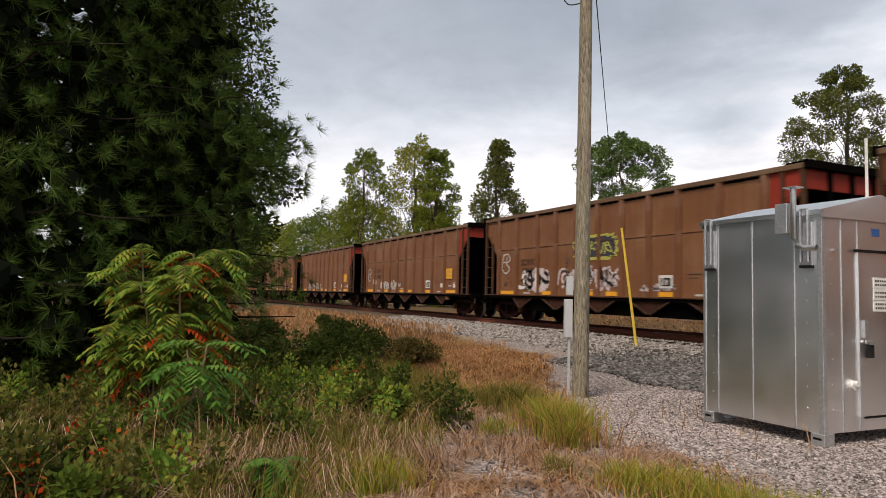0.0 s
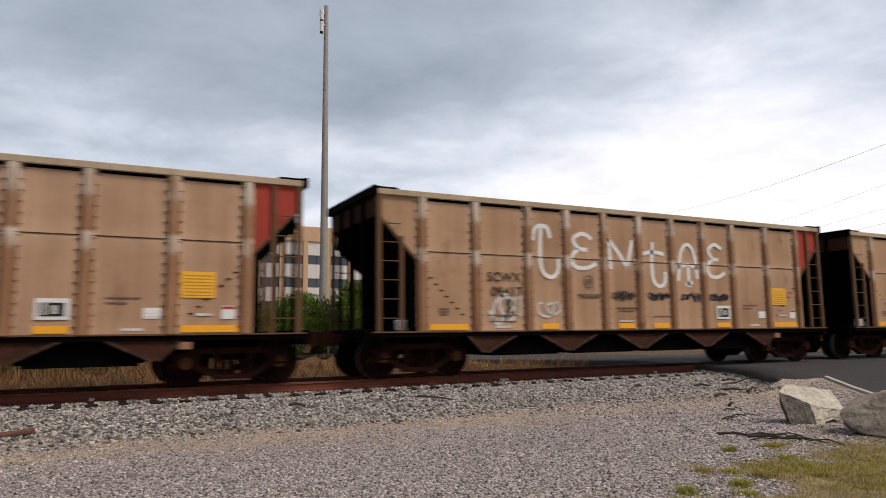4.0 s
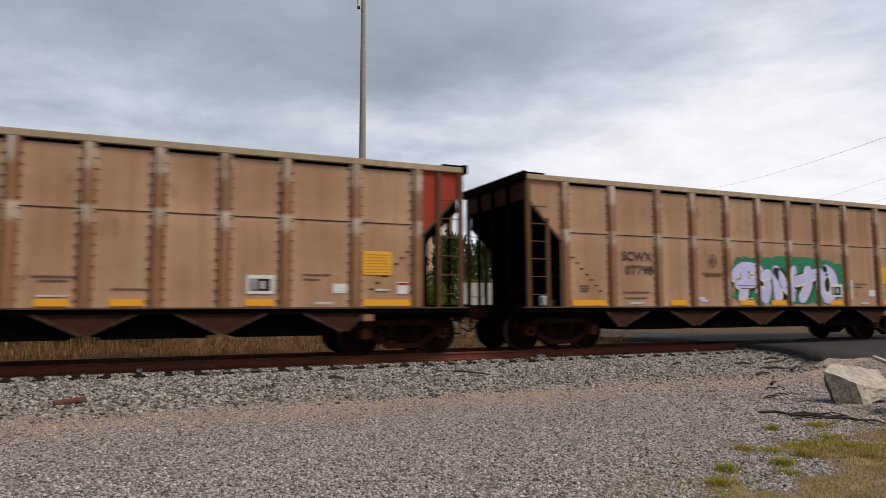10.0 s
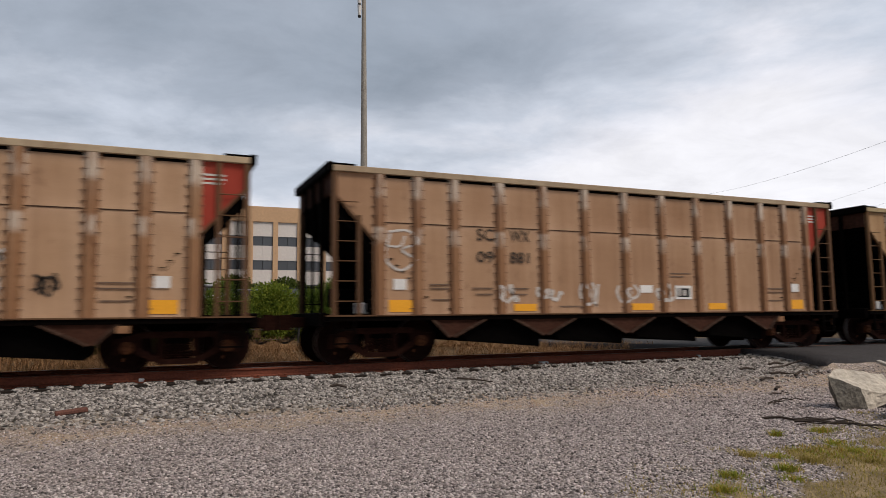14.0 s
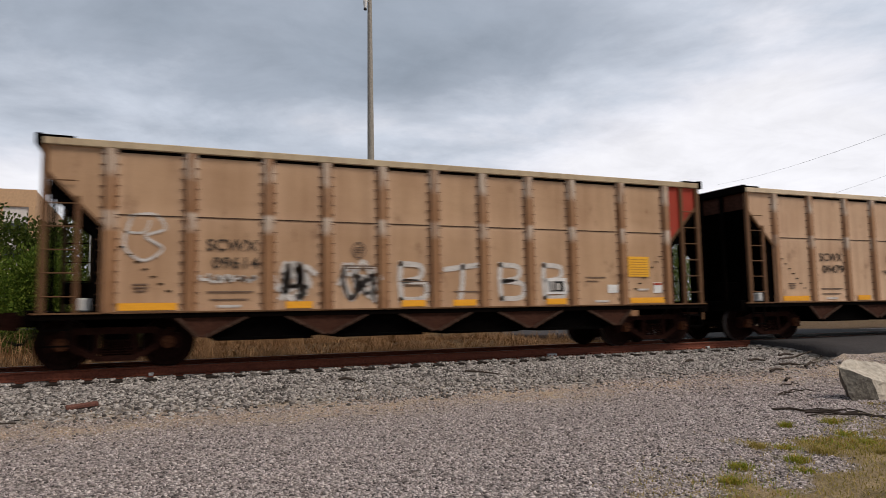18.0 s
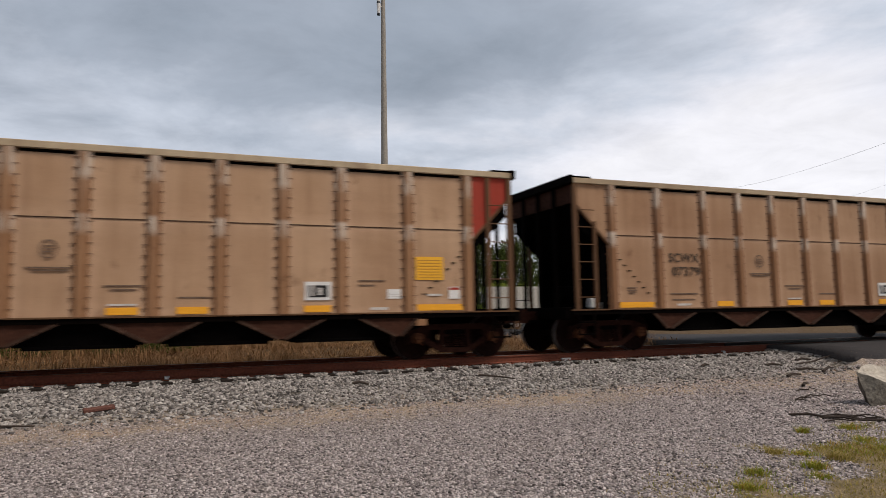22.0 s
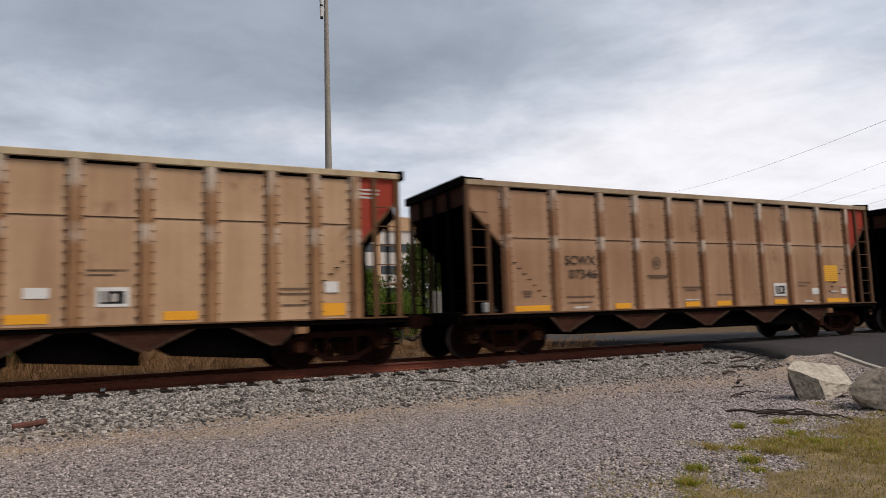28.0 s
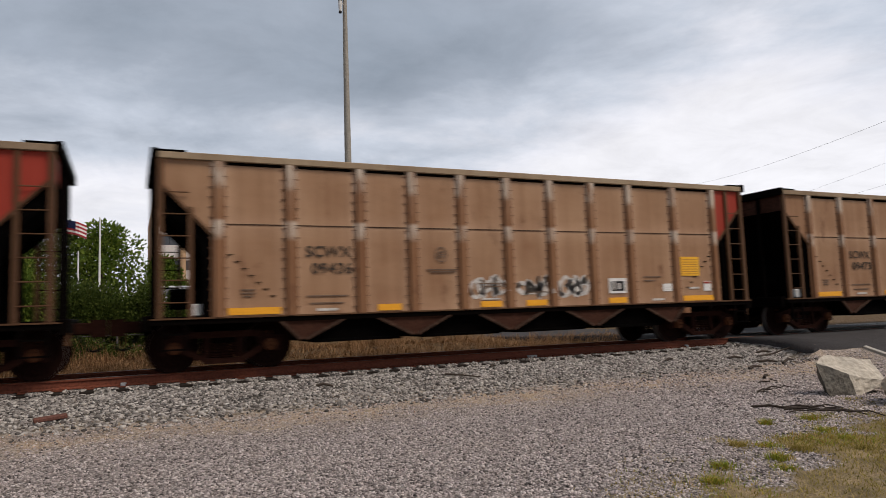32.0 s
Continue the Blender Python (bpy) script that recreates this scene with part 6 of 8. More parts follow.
def build_plants():
    rng = np.random.RandomState(77)
    # west of the lot, near side
    near_pine(-12.9, -2.3, 12.5, 3.9, 3, tufts=28)
    near_pine(-14.8, 0.3, 11.0, 3.0, 13, tufts=24, limbs=[(4.15 + 0.045 * q, 1.52 + 0.06 * ((q * 7) % 5 - 2), 2.25 + 0.40 * ((q * 3) % 4) / 3, 0.12) for q in range(24)])
    tree("leafy_tree", -19.5, 1.05, 11.4, 2.9, "dark leafy tree with an open, ragged crown edge", L_DARK, 0.22, 52000, 0.12, 4, clumps=95, spread=0.19)
    tree("leafy_tree", -30.0, 3.9, 6.3, 1.9, "dark leafy tree leaning over the track bank", L_DARK, 0.42, 6000, 0.18, 9, clumps=60)
    sumac(-8.6, 0.42, 2.15, 21, 22, 34, 0.40, 0.128, L_SUMAC, L_SUMAC_RED, "sumac shrub with feathered green leaves turning red", 0.17, spread=0.86)
    sumac(-7.15, 0.55, 1.18, 22, 3, 12, 0.52, 0.125, L_FERN, L_SUMAC_RED, "young shrub with bright green feathered leaves", 0.0, spread=0.2)
    sumac(-5.5, 0.98, 0.42, 23, 3, 9, 0.32, 0.11, L_FERN, L_SUMAC_RED, "low bright green feathered seedling", 0.0, spread=0.15)
    for k, (x, y, rx, ry, h, mt) in enumerate(((-18.6, 6.4, 1.5, 0.8, 1.05, L_DARK), (-16.2, 6.6, 0.9, 0.6, 0.75, L_RUST), (-20.5, 6.0, 1.2, 0.8, 0.95, L_VINE), (-27, 8.2, 1.0, 0.7, 0.8, L_DARK),
                                           (-33, 9.3, 1.4, 0.8, 0.9, L_DARK), (-13.0, -0.8, 1.6, 1.4, 1.5, L_DARK), (-11.6, -2.6, 1.4, 1.2, 1.3, L_DARK), (-14.5, 1.6, 1.3, 1.0, 1.3, L_WEED),
                                           (-16.5, 2.4, 1.4, 1.0, 1.2, L_DARK), (-10.4, -2.2, 0.9, 0.8, 0.9, L_WEED), (-13.2, 3.4, 0.9, 0.7, 0.8, L_DARK), (-14.8, 4.2, 1.3, 0.8, 1.0, L_DARK), (-12.4, 2.3, 1.2, 0.9, 0.9, L_DARK), (-10.9, 3.0, 0.9, 0.6, 0.6, L_VINE), (-17.0, 5.2, 1.2, 0.7, 1.2, L_DARK))):
        bush("wild_bush", x, y, rx, ry, h, "low dense bush among the weeds", mt, 4200, 0.085, 30 + k, "bushes in the swale")
    # weeds
    for k in range(270):
        a, b = rng.uniform(-13.5, -5.2), rng.uniform(-2.2, 3.8)
        if a > -7.0 and b > 1.5:
            continue
        bush("weed_plant", a, b, 0.22, 0.22, rng.uniform(0.3, 0.75), "leafy green weed in the rough grass", L_SUMAC_RED if k % 12 == 3 and (a < -8.5 or b < 1.2) else (L_WEED, L_DARK, L_VINE, L_WEED, L_DARK, L_WEED, L_SUMAC)[k % 7], 90 if k % 12 == 3 else 400, 0.062, 200 + k, "weeds in the rough grass", 7,
             category="weed")
    near = lambda X, Y: smoothstep(-4.0, -5.2, X + 0.5 * fbm(X, Y, 0.8, 2.0)) * smoothstep(0.5, -0.4, Y - 1.7 - 0.55 * (-5.2 - X) + 0.5 * fbm(X, Y, 0.9, 6.0)) * (0.10 + 0.90 * smoothstep(-0.25, 0.35, fbm(X, Y, 1.5, 1.0)))
    X, Y = scatter(rng, 105000, -17, -4.0, -4.5, 6.6, near)
    blades("rough_grass", X, Y, 0.40, 0.006, G_GREEN, 1, 0.45, "rough green grass and weeds in the swale")
    X, Y = scatter(rng, 17000, -17, -3.6, -4.5, 7.2, lambda X, Y: near(X, Y) * 0.9 + 0.06 * smoothstep(-3.6, -6, X))
    blades("dry_grass", X, Y, 0.34, 0.0055, G_FAR, 2, 0.75, "dry tan straw among the weeds")
    X, Y = scatter(rng, 3600, -16, -5, -3.5, 5.0, lambda X, Y: near(X, Y))
    blades("tall_stalks", X, Y, 0.80, 0.0038, G_FAR, 3, 0.9, "tall dry weed stalks")
    tanb = lambda X, Y: smoothstep(-9.2, -11.0, X + 0.8 * fbm(X, Y, 0.8, 3.0)) * smoothstep(10.6, 9.4, Y - 0.10 * np.clip(-X - 14, 0, 20) + 0.4 * fbm(X, Y, 1.1)) * smoothstep(4.6, 5.8, Y + 0.5 * fbm(X, Y, 1.0, 8.0)) * smoothstep(0.5, -0.5, Y - 6.4 + 0.67 * (X + 9.9) + 0.4 * fbm(X, Y, 0.9, 2.0))
    X, Y = scatter(rng, 62000, -24, -9.0, 4.6, 11.5, tanb)
    blades("russet_grass", X, Y, 0.20, 0.008, G_RUST, 4, 1.1, "matted russet dry grass on the track bank")
    X, Y = scatter(rng, 12000, -60, -24, 6, 12.2, lambda X, Y: 0.8 + 0 * X)
    blades("russet_grass", X, Y, 0.32, 0.02, G_RUST, 5, 0.8, "matted russet dry grass along the track")
    X, Y = scatter(rng, 15000, -11.8, -3.8, 1.5, 6.2, lambda X, Y: (0.6 - 0.55 * np.exp(-((X + 5.6) / 1.3) ** 2 - ((Y - 3.05) / 0.6) ** 2)) * smoothstep(-4.4, -7.4, X + 0.6 * fbm(X, Y, 1.5)) * smoothstep(5.6, 4.4, Y + 0.5 * fbm(X, Y, 1.2)))
    blades("flattened_straw", X, Y, 0.16, 0.006, G_STRAW, 6, 1.9, "flattened pinkish straw on the gravel edge")
    # combed straw lying in locks
    lie = lambda X, Y: smoothstep(-3.4, -4.8, X + 0.5 * fbm(X, Y, 1.2, 2.0)) * smoothstep(5.3, 4.3, Y + 0.4 * fbm(X, Y, 1.2)) * smoothstep(0.8, 1.8, Y + 0.3 * X + 2.2) * (1 - 0.9 * np.exp(-((X + 5.5) / 1.1) ** 2 - ((Y - 3.05) / 0.55) ** 2)) * (0.25 + 0.75 * smoothstep(-0.25, 0.3, fbm(X, Y, 1.1, 3.0)))
    X, Y = scatter(rng, 1700, -11.5, -3.4, 1.2, 5.6, lie)
    locks("flattened_straw", X, Y, 0.42, G_STRAW, 61, "flattened pinkish straw combed over the gravel edge")
    X, Y = scatter(rng, 900, -11.0, -4.0, 1.4, 5.2, lie)
    locks("russet_straw", X, Y, 0.38, G_RUST, 62, "locks of russet straw lying among the grass")
    X, Y = scatter(rng, 1500, -20, -9.5, 5.6, 10.4, tanb)
    locks("russet_straw", X, Y, 0.45, G_RUST, 63, "matted locks of russet straw on the bank")
    X, Y = scatter(rng, 1700, -13, -4.6, -2.5, 3.4, near)
    locks("dry_straw", X, Y, 0.55, G_STRAW, 64, "bent dry straw stalks among the weeds", 0.30)
    for k, (x, y) in enumerate(((-6.2, 1.35), (-6.05, 1.22), (-6.35, 1.1), (-9.2, 2.3))):
        locks("straw_bundle", np.full(5, x) + rng.normal(size=5) * 0.05, np.full(5, y) + rng.normal(size=5) * 0.05, 0.9, G_STRAW, 70 + k, "fallen bundle of pale dry stalks", 0.34)
    for k, (x, y, r, h, n) in enumerate(((-8.4, 4.9, 0.5, 0.42, 1500), (-7.5, 4.85, 0.36, 0.36, 900), (-6.9, 4.65, 0.32, 0.42, 1000), (-6.35, 4.4, 0.30, 0.44, 1100), (-6.05, 4.2, 0.2, 0.34, 500), (-9.6, 4.6, 0.35, 0.32, 800), (-7.0, 3.85, 0.22, 0.22, 300),
                                         (-4.3, 3.95, 0.35, 0.27, 800), (-3.9, 4.0, 0.35, 0.26, 800), (-3.5, 4.05, 0.35, 0.25, 800), (-3.2, 4.3, 0.22, 0.28, 350), (-2.7, 4.2, 0.3, 0.22, 450), (-4.6, 3.75, 0.25, 0.25, 500),
                                         (-8.9, 3.0, 0.45, 0.4, 1300), (-11.5, 4.2, 0.5, 0.5, 1300), (-1.9, 4.3, 0.25, 0.16, 260), (-8.4, 2.5, 0.42, 0.38, 900), (-5.35, 1.75, 0.36, 0.30, 1000), (-9.2, 3.5, 0.4, 0.34, 800), (-6.6, 2.45, 0.3, 0.28, 450), (-10.4, 2.7, 0.5, 0.45, 1000), (-7.3, 1.6, 0.4, 0.35, 700), (-5.15, 3.45, 0.14, 0.22, 200))):
        q = rng.normal(size=(n, 2)) * r * 0.5
        m = n // 4 if k in (1, 2, 3, 4, 7, 8, 11) else 0
        blades("grass_clump", x + q[m:, 0], y + q[m:, 1], h, 0.005, G_BRIGHT if k not in (0, 5, 13, 14, 18, 21, 22, 23) else G_GREEN, 40 + k, 0.5, "clump of bright yellow-green grass")
        if m:
            blades("russet_grass", x + q[:m, 0] * 1.5, y + q[:m, 1] * 1.5, h * 0.95, 0.005, G_RUST, 140 + k, 0.7, "russet dry blades round a green grass clump")
    # the lawn to the east
    lawn = lambda X, Y: ground_masks(X, Y)[0] * (0.30 + 0.70 * smoothstep(-0.2, 0.5, fbm(X, Y, 1.4, 9.0)))
    X, Y = scatter(rng, 150000, 3.2, 13.0, 1.8, 8.0, lawn)
    keep = X < road_edge(Y) - 0.4
    blades("lawn_grass", X[keep], Y[keep], 0.065, 0.0045, G_LAWN, 7, 0.8, "patchy short green and tan lawn grass")
    green = lambda X, Y: ground_masks(X, Y)[0] * smoothstep(0.05, 0.5, fbm(X, Y, 2.2, 12.0))
    X, Y = scatter(rng, 50000, 3.2, 11.0, 1.8, 8.0, green)
    blades("lawn_grass", X, Y, 0.075, 0.0045, G_BRIGHT, 17, 0.8, "green patches of short lawn grass")
    sparse = lambda X, Y: smoothstep(1.9, 0.3, Y - (4.35 + (X - 4.4) * 0.36)) * smoothstep(0.25, 0.6, fbm(X, Y, 2.6, 15.0))
    X, Y = scatter(rng, 32000, 3.6, 10.5, 4.2, 8.2, sparse)
    blades("sparse_grass", X, Y, 0.055, 0.004, G_LAWN, 18, 1.1, "sparse tan grass growing through the gravel")
    for k, (x, y, r) in enumerate(((6.37, 5.53, 0.13), (5.24, 5.09, 0.10), (6.50, 5.22, 0.12), (5.67, 4.76, 0.12), (7.60, 5.76, 0.12), (7.46, 6.47, 0.08), (7.07, 4.93, 0.10), (4.77, 4.75, 0.10), (8.30, 6.49, 0.12), (7.42, 5.37, 0.09), (6.15, 5.75, 0.09), (5.95, 5.05, 0.10))):
        q = rng.normal(size=(260, 2)) * r * 0.5
        blades("grass_tuft", x + q[:, 0], y + q[:, 1], 0.075 + 0.02 * (k % 3), 0.004, (G_BRIGHT, G_BRIGHT, G_LAWN, G_BRIGHT)[k % 4], 60 + k, 0.9, "small green grass tuft in the gravel")
    for k, (x, y) in enumerate(((5.83, 5.59), (5.45, 5.54), (5.11, 6.05), (4.77, 6.91), (6.75, 5.35))):
        q = rng.normal(size=(160, 2)) * np.array([0.16, 0.08])
        blades("russet_grass", x + q[:, 0], y + q[:, 1], 0.03, 0.006, G_RUST, 90 + k, 1.6, "scrap of flattened russet grass on the gravel")
    X, Y = scatter(rng, 9000, -4, 15.5, 10.3, 11.9, lambda X, Y: ground_masks(X, Y)[2])
    blades("dry_grass", X, Y, 0.06, 0.005, G_STRAW, 10, 1.3, "short dry tan grass at the foot of the ballast")
    # beyond the track
    far = lambda X, Y: (0.55 + 0.45 * fbm(X, Y, 0.8, 3.0)) * smoothstep(17.2, 18.4, Y + 0.4 * fbm(X, Y, 0.8)) * (X < 15.5)
    X, Y = scatter(rng, 42000, -34, 15.5, 17, 25, far)
    blades("dry_grass", X, Y, 0.20, 0.014, G_FAR, 8, 1.2, "dry tan grass on the far side of the track")
    X, Y = scatter(rng, 4200, -18, 15, 18.2, 24.5, lambda X, Y: 0.25 + 0.75 * smoothstep(-0.3, 0.4, fbm(X, Y, 0.9, 6.0)))
    locks("russet_straw", X, Y, 0.6, G_FAR, 65, "matted brown straw beyond the track", 0.34)
    X, Y = scatter(rng, 1600, -14, 0, 20.5, 23.5, lambda X, Y: 0.8 + 0 * X)
    blades("tall_stalks", X, Y, 0.75, 0.010, G_FAR, 9, 0.3, "tall dry weeds in front of the fence")
    for k, (x, y, rx, ry, h, mt) in enumerate(((-8.5, 27, 2.6, 2.0, 3.9, L_DARK), (-5.6, 27.3, 2.0, 1.8, 3.35, L_VINE), (-3.5, 27.5, 1.0, 1.0, 3.7, L_VINE), (-1.5, 28, 1.7, 1.6, 2.5, L_DARK), (0.9, 27.6, 1.5, 1.2, 2.1, L_DARK),
                                           (2.8, 27.4, 1.2, 1.2, 2.1, L_VINE), (4.6, 28, 1.6, 1.3, 2.1, L_MAPLE), (6.8, 28.2, 1.5, 1.3, 2.0, L_VINE), (8.8, 28.4, 1.5, 1.3, 2.2, L_DARK), (-12.0, 27, 2.6, 2.0, 4.4, L_DARK), (-16, 28, 3.0, 2.2, 4.4, L_VINE),
                                           (-21, 28.5, 3.2, 2.2, 4.2, L_DARK), (11.6, 29, 1.8, 1.4, 2.0, L_VINE))):
        bush("hedge_bush", x, y, rx, ry, h, "dense green overgrown bush behind the fence", mt, 19000, 0.115, 300 + k, "bushes behind the fence", 44)
    for k in range(13):
        bush("wild_bush", -15.5 + 1.3 * k + rng.uniform(-.3, .3), 22.9 + rng.uniform(-.6, .6), 1.0, 0.6, rng.uniform(0.45, 0.95), "low dark weedy bush in front of the fence", (L_DARK, L_RUST, L_DARK)[k % 3], 2400, 0.075, 350 + k, "weeds before the fence")
    for k, (x, y, h, r, mt) in enumerate(((-14, 58, 8.6, 4.5, L_DARK), (-9.0, 60, 8.4, 4.4, L_DARK), (-5.0, 62, 9.3, 3.8, L_DARK), (-1.6, 60, 9.2, 3.0, L_VINE), (2.9, 66, 7.2, 1.7, L_VINE), (-20, 56, 10, 5, L_DARK), (33, 52, 7.0, 3.4, L_DARK),
                                          (38, 55, 8.0, 3.6, L_VINE), (46, 58, 7.5, 3.8, L_DARK), (54, 62, 8.0, 4.0, L_VINE), (63, 62, 8.5, 4.2, L_DARK), (74, 66, 9.0, 4.5, L_VINE), (28.0, 60.5, 8.4, 2.8, L_DARK), (32.4, 61, 8.6, 2.6, L_DARK), (24.5, 68, 6.5, 2.6, L_VINE), (9.5, 82, 6.0, 3.2, L_DARK), (16.0, 84, 6.0, 3.2, L_DARK), (23.0, 84, 6.2, 3.4, L_VINE), (5.0, 80, 5.6, 2.8, L_DARK))):
        tree("shade_tree", x, y, h, r, "dense green tree by the parking lot", mt, 0.08, 7500, 0.32, 400 + k, clumps=60, group="trees by the parking lot")
    # the far treeline to the west
    for k, (x, y, h, r, mt, cone) in enumerate(((-62, 20.5, 15.3, 2.9, L_MAPLE, 0), (-60, 24.7, 16.6, 3.4, L_YELLOW, 0), (-57.0, 25.8, 15.4, 2.2, L_MAPLE, 0), (-70, 22.5, 11.5, 4.8, L_MAPLE, 0), (-78, 21.5, 11.0, 5.0, L_VINE, 0),
                                                (-87, 21.0, 11.0, 5.2, L_MAPLE, 0), (-98, 20.5, 11.0, 5.5, L_YELLOW, 0), (-112, 21, 12, 6.0, L_VINE, 0), (-128, 21, 12, 6.0, L_MAPLE, 0), (-66, 29, 10.5, 4.5, L_VINE, 0),
                                                (-52, 32.0, 8.5, 3.8, L_VINE, 0), (-48.6, 27.5, 14.0, 3.4, L_OAK, 1), (-60, 33, 9, 4, L_DARK, 0))):
        tree("treeline_tree", x, y, h * 0.98, r * 1.10, ("green broad-leaved tree beyond the track", "yellowing broad-leaved tree beyond the track", "narrow tree with bronze autumn leaves")[(mt is L_YELLOW) + 2 * (mt is L_OAK)],
             mt, 0.06, 17000, 0.21, 500 + k, cone, 80, "trees beyond the track", spread=0.19)
    t = tree("round_pine", -37.3, 31.0, 11.9, 3.9, "round-topped green pine with a bare lower trunk", L_PINE_FAR, 0.62, 24000, 0.15, 520, 0, 44, trunk=0.22, spread=0.135)
    tree("oak_tree", -24.0, 35.0, 12.5, 3.0, "open-crowned oak with thin yellow-green leaves", L_OAK, 0.42, 26000, 0.135, 530, 0, 60, spread=0.17)


build_plants()


# ---------------------------------------------------------------- stones
def m_stone(name, cols):
    m, N, B = material(name)
    rnd = N.t.nodes.new("ShaderNodeNewGeometry").outputs["Random Per Island"]
    c = ramp(N, rnd, *[(i / (len(cols) - 1), c) for i, c in enumerate(cols)])
    c = mix(N, ramp(N, noise_n(N, coords(N), 60, 3), (0.4, 0.0), (0.7, 0.35)), c, (0.09, 0.085, 0.08))
    N.link(c, B.inputs["Base Color"])
    B.inputs["Roughness"].default_value = 0.9
    B.inputs["Specular IOR Level"].default_value = 0.2
    return m


M_BALLAST = m_stone("ballast_stone", [(0.045, 0.039, 0.035), (0.17, 0.149, 0.135), (0.30, 0.267, 0.243), (0.40, 0.363, 0.33), (0.54, 0.495, 0.45)])
M_DARKBALLAST = m_stone("dark_ballast_stone", [(0.03, 0.028, 0.027), (0.09, 0.084, 0.080), (0.17, 0.158, 0.15), (0.30, 0.28, 0.265)])
M_CHIPS = m_stone("gravel_chip", [(0.06, 0.050, 0.047), (0.25, 0.208, 0.198), (0.46, 0.388, 0.368), (0.54, 0.463, 0.437), (0.72, 0.633, 0.60)])


def stones(name, X, Y, size, mat, seed, label, sink=0.25):
    """Angular stones, each a jittered box."""
    rng = np.random.RandomState(seed)
    n = len(X)
    cube = np.array([(x, y, z) for z in (-1, 1) for y in (-1, 1) for x in (-1, 1)], float) * 0.5
    C = cube[None] * rng.uniform(0.5, 1.35, (n, 1, 3)) * np.array([1.15, 1.0, 0.8]) + rng.normal(size=(n, 8, 3)) * 0.15
    q = unit(rng, n)
    a = rng.uniform(0, math.pi, n)[:, None, None]
    K = q[:, None, :]
    R = C * np.cos(a) + np.cross(np.broadcast_to(K, C.shape), C) * np.sin(a) + K * (C * K).sum(-1, keepdims=True) * (1 - np.cos(a))
    s = size * rng.uniform(0.55, 1.5, (n, 1, 1))
    Z = ground_z(X, Y)
    V = R * s * np.array([1.0, 1.0, 0.72]) + np.stack([X, Y, Z + size * (0.42 - sink)], 1)[:, None, :]
    F = np.array([(0, 2, 3, 1), (4, 5, 7, 6), (0, 1, 5, 4), (2, 6, 7, 3), (0, 4, 6, 2), (1, 3, 7, 5)])
    F = (np.arange(n)[:, None, None] * 8 + F[None]).reshape(-1, 4)
    ob = fast_mesh(name, V.reshape(-1, 3), F, mat, None, label, "stuff")
    tagged(ob, category="gravel")


def build_stones():
    rng = np.random.RandomState(11)
    X, Y = scatter(rng, 52000, -16, 16.2, 11.0, 13.78, lambda X, Y: (0.12 + 0.88 * smoothstep(11.1, 11.9, Y + 0.3 * fbm(X, Y, 0.9, 4.0))) * (((Y < 13.36) | (np.abs(X / 0.51 - np.round(X / 0.51)) > 0.14)) & (X < 14.8)))
    stones("ballast", X, Y, 0.038, M_BALLAST, 1, "loose grey crushed-stone ballast beside the rails")
    X, Y = scatter(rng, 9000, -16, 14.8, 14.05, 15.4, lambda X, Y: 0.9 + 0 * X)
    stones("ballast", X, Y, 0.050, M_BALLAST, 2, "grey ballast between the rails")
    X, Y = scatter(rng, 22000, -34, -15.5, 11.2, 13.7, lambda X, Y: smoothstep(11.2, 12.2, Y))
    stones("ballast", X, Y, 0.05, M_BALLAST, 3, "grey ballast bank along the track")
    X, Y = scatter(rng, 42000, -15.0, -6.5, 9.2, 12.6, lambda X, Y: np.exp(-(((X + 11.0) / 2.6) ** 2 + ((Y - 10.7) / 1.0) ** 2)))
    stones("ballast_heap", X, Y, 0.055, M_DARKBALLAST, 4, "heap of dark grey ballast spilling from the bank", 0.0)
    lot = lambda X, Y: smoothstep(0.55, 0.1, ground_masks(X, Y)[0]) * (0.45 + 0.55 * smoothstep(9.5, 4.5, Y)) * (1 - 0.7 * ground_masks(X, Y)[2])
    X, Y = scatter(rng, 175000, -11.0, 11.5, 2.9, 11.2, lot)
    stones("gravel", X, Y, 0.0175, M_CHIPS, 5, "loose grey gravel chips on the lot")
    X, Y = scatter(rng, 9000, 8, 17, 6.5, 12.8, lambda X, Y: (1 - ground_masks(X, Y)[0]) * (X < road_edge(Y) - 0.3) * 1.0)
    stones("gravel", X, Y, 0.026, M_CHIPS, 6, "loose grey gravel by the crossing")


build_stones()
M_BOULDER = simple("pale_sandstone", (0.46, 0.405, 0.33), 0.9, scale=2.2, var=0.3, bump_h=0.05, stain=0.45)
M_BOULDER2 = simple("grey_brown_rock", (0.29, 0.24, 0.185), 0.9, scale=2.6, var=0.35, bump_h=0.05, stain=0.5)


def boulder(x, y, sx, sy, sz, turn, seed, mat, label, cuts):
    rng = random.Random(seed)
    bm = bmesh.new()
    bmesh.ops.create_icosphere(bm, subdivisions=5, radius=1.0)
    for v in bm.verts:
        v.co = Vector((v.co.x * 1.25, v.co.y * 1.25, v.co.z * 1.3))
    for nx, ny, nz, d in cuts:
        n = Vector((nx, ny, nz)).normalized()
        for v in bm.verts:
            e = v.co.dot(n) - d
            if e > 0:
                v.co -= n * e * 0.94
    for v in bm.verts:
        p = v.co * 1.6 + Vector((seed, 0, 0))
        v.co *= 1 + 0.07 * noise.noise(p) + 0.03 * noise.noise(p * 3.3) + 0.012 * noise.noise(p * 9)
        v.co = Vector((v.co.x * sx / 2, v.co.y * sy / 2, v.co.z * sz / 2))
    ob = part("boulder", bm, mat, None, label)
    ob.matrix_basis = pose(x, y, float(ground_z(x, y)) + sz * 0.40, rz=turn)
    tagged(ob, category="boulder", group="boulders by the road")


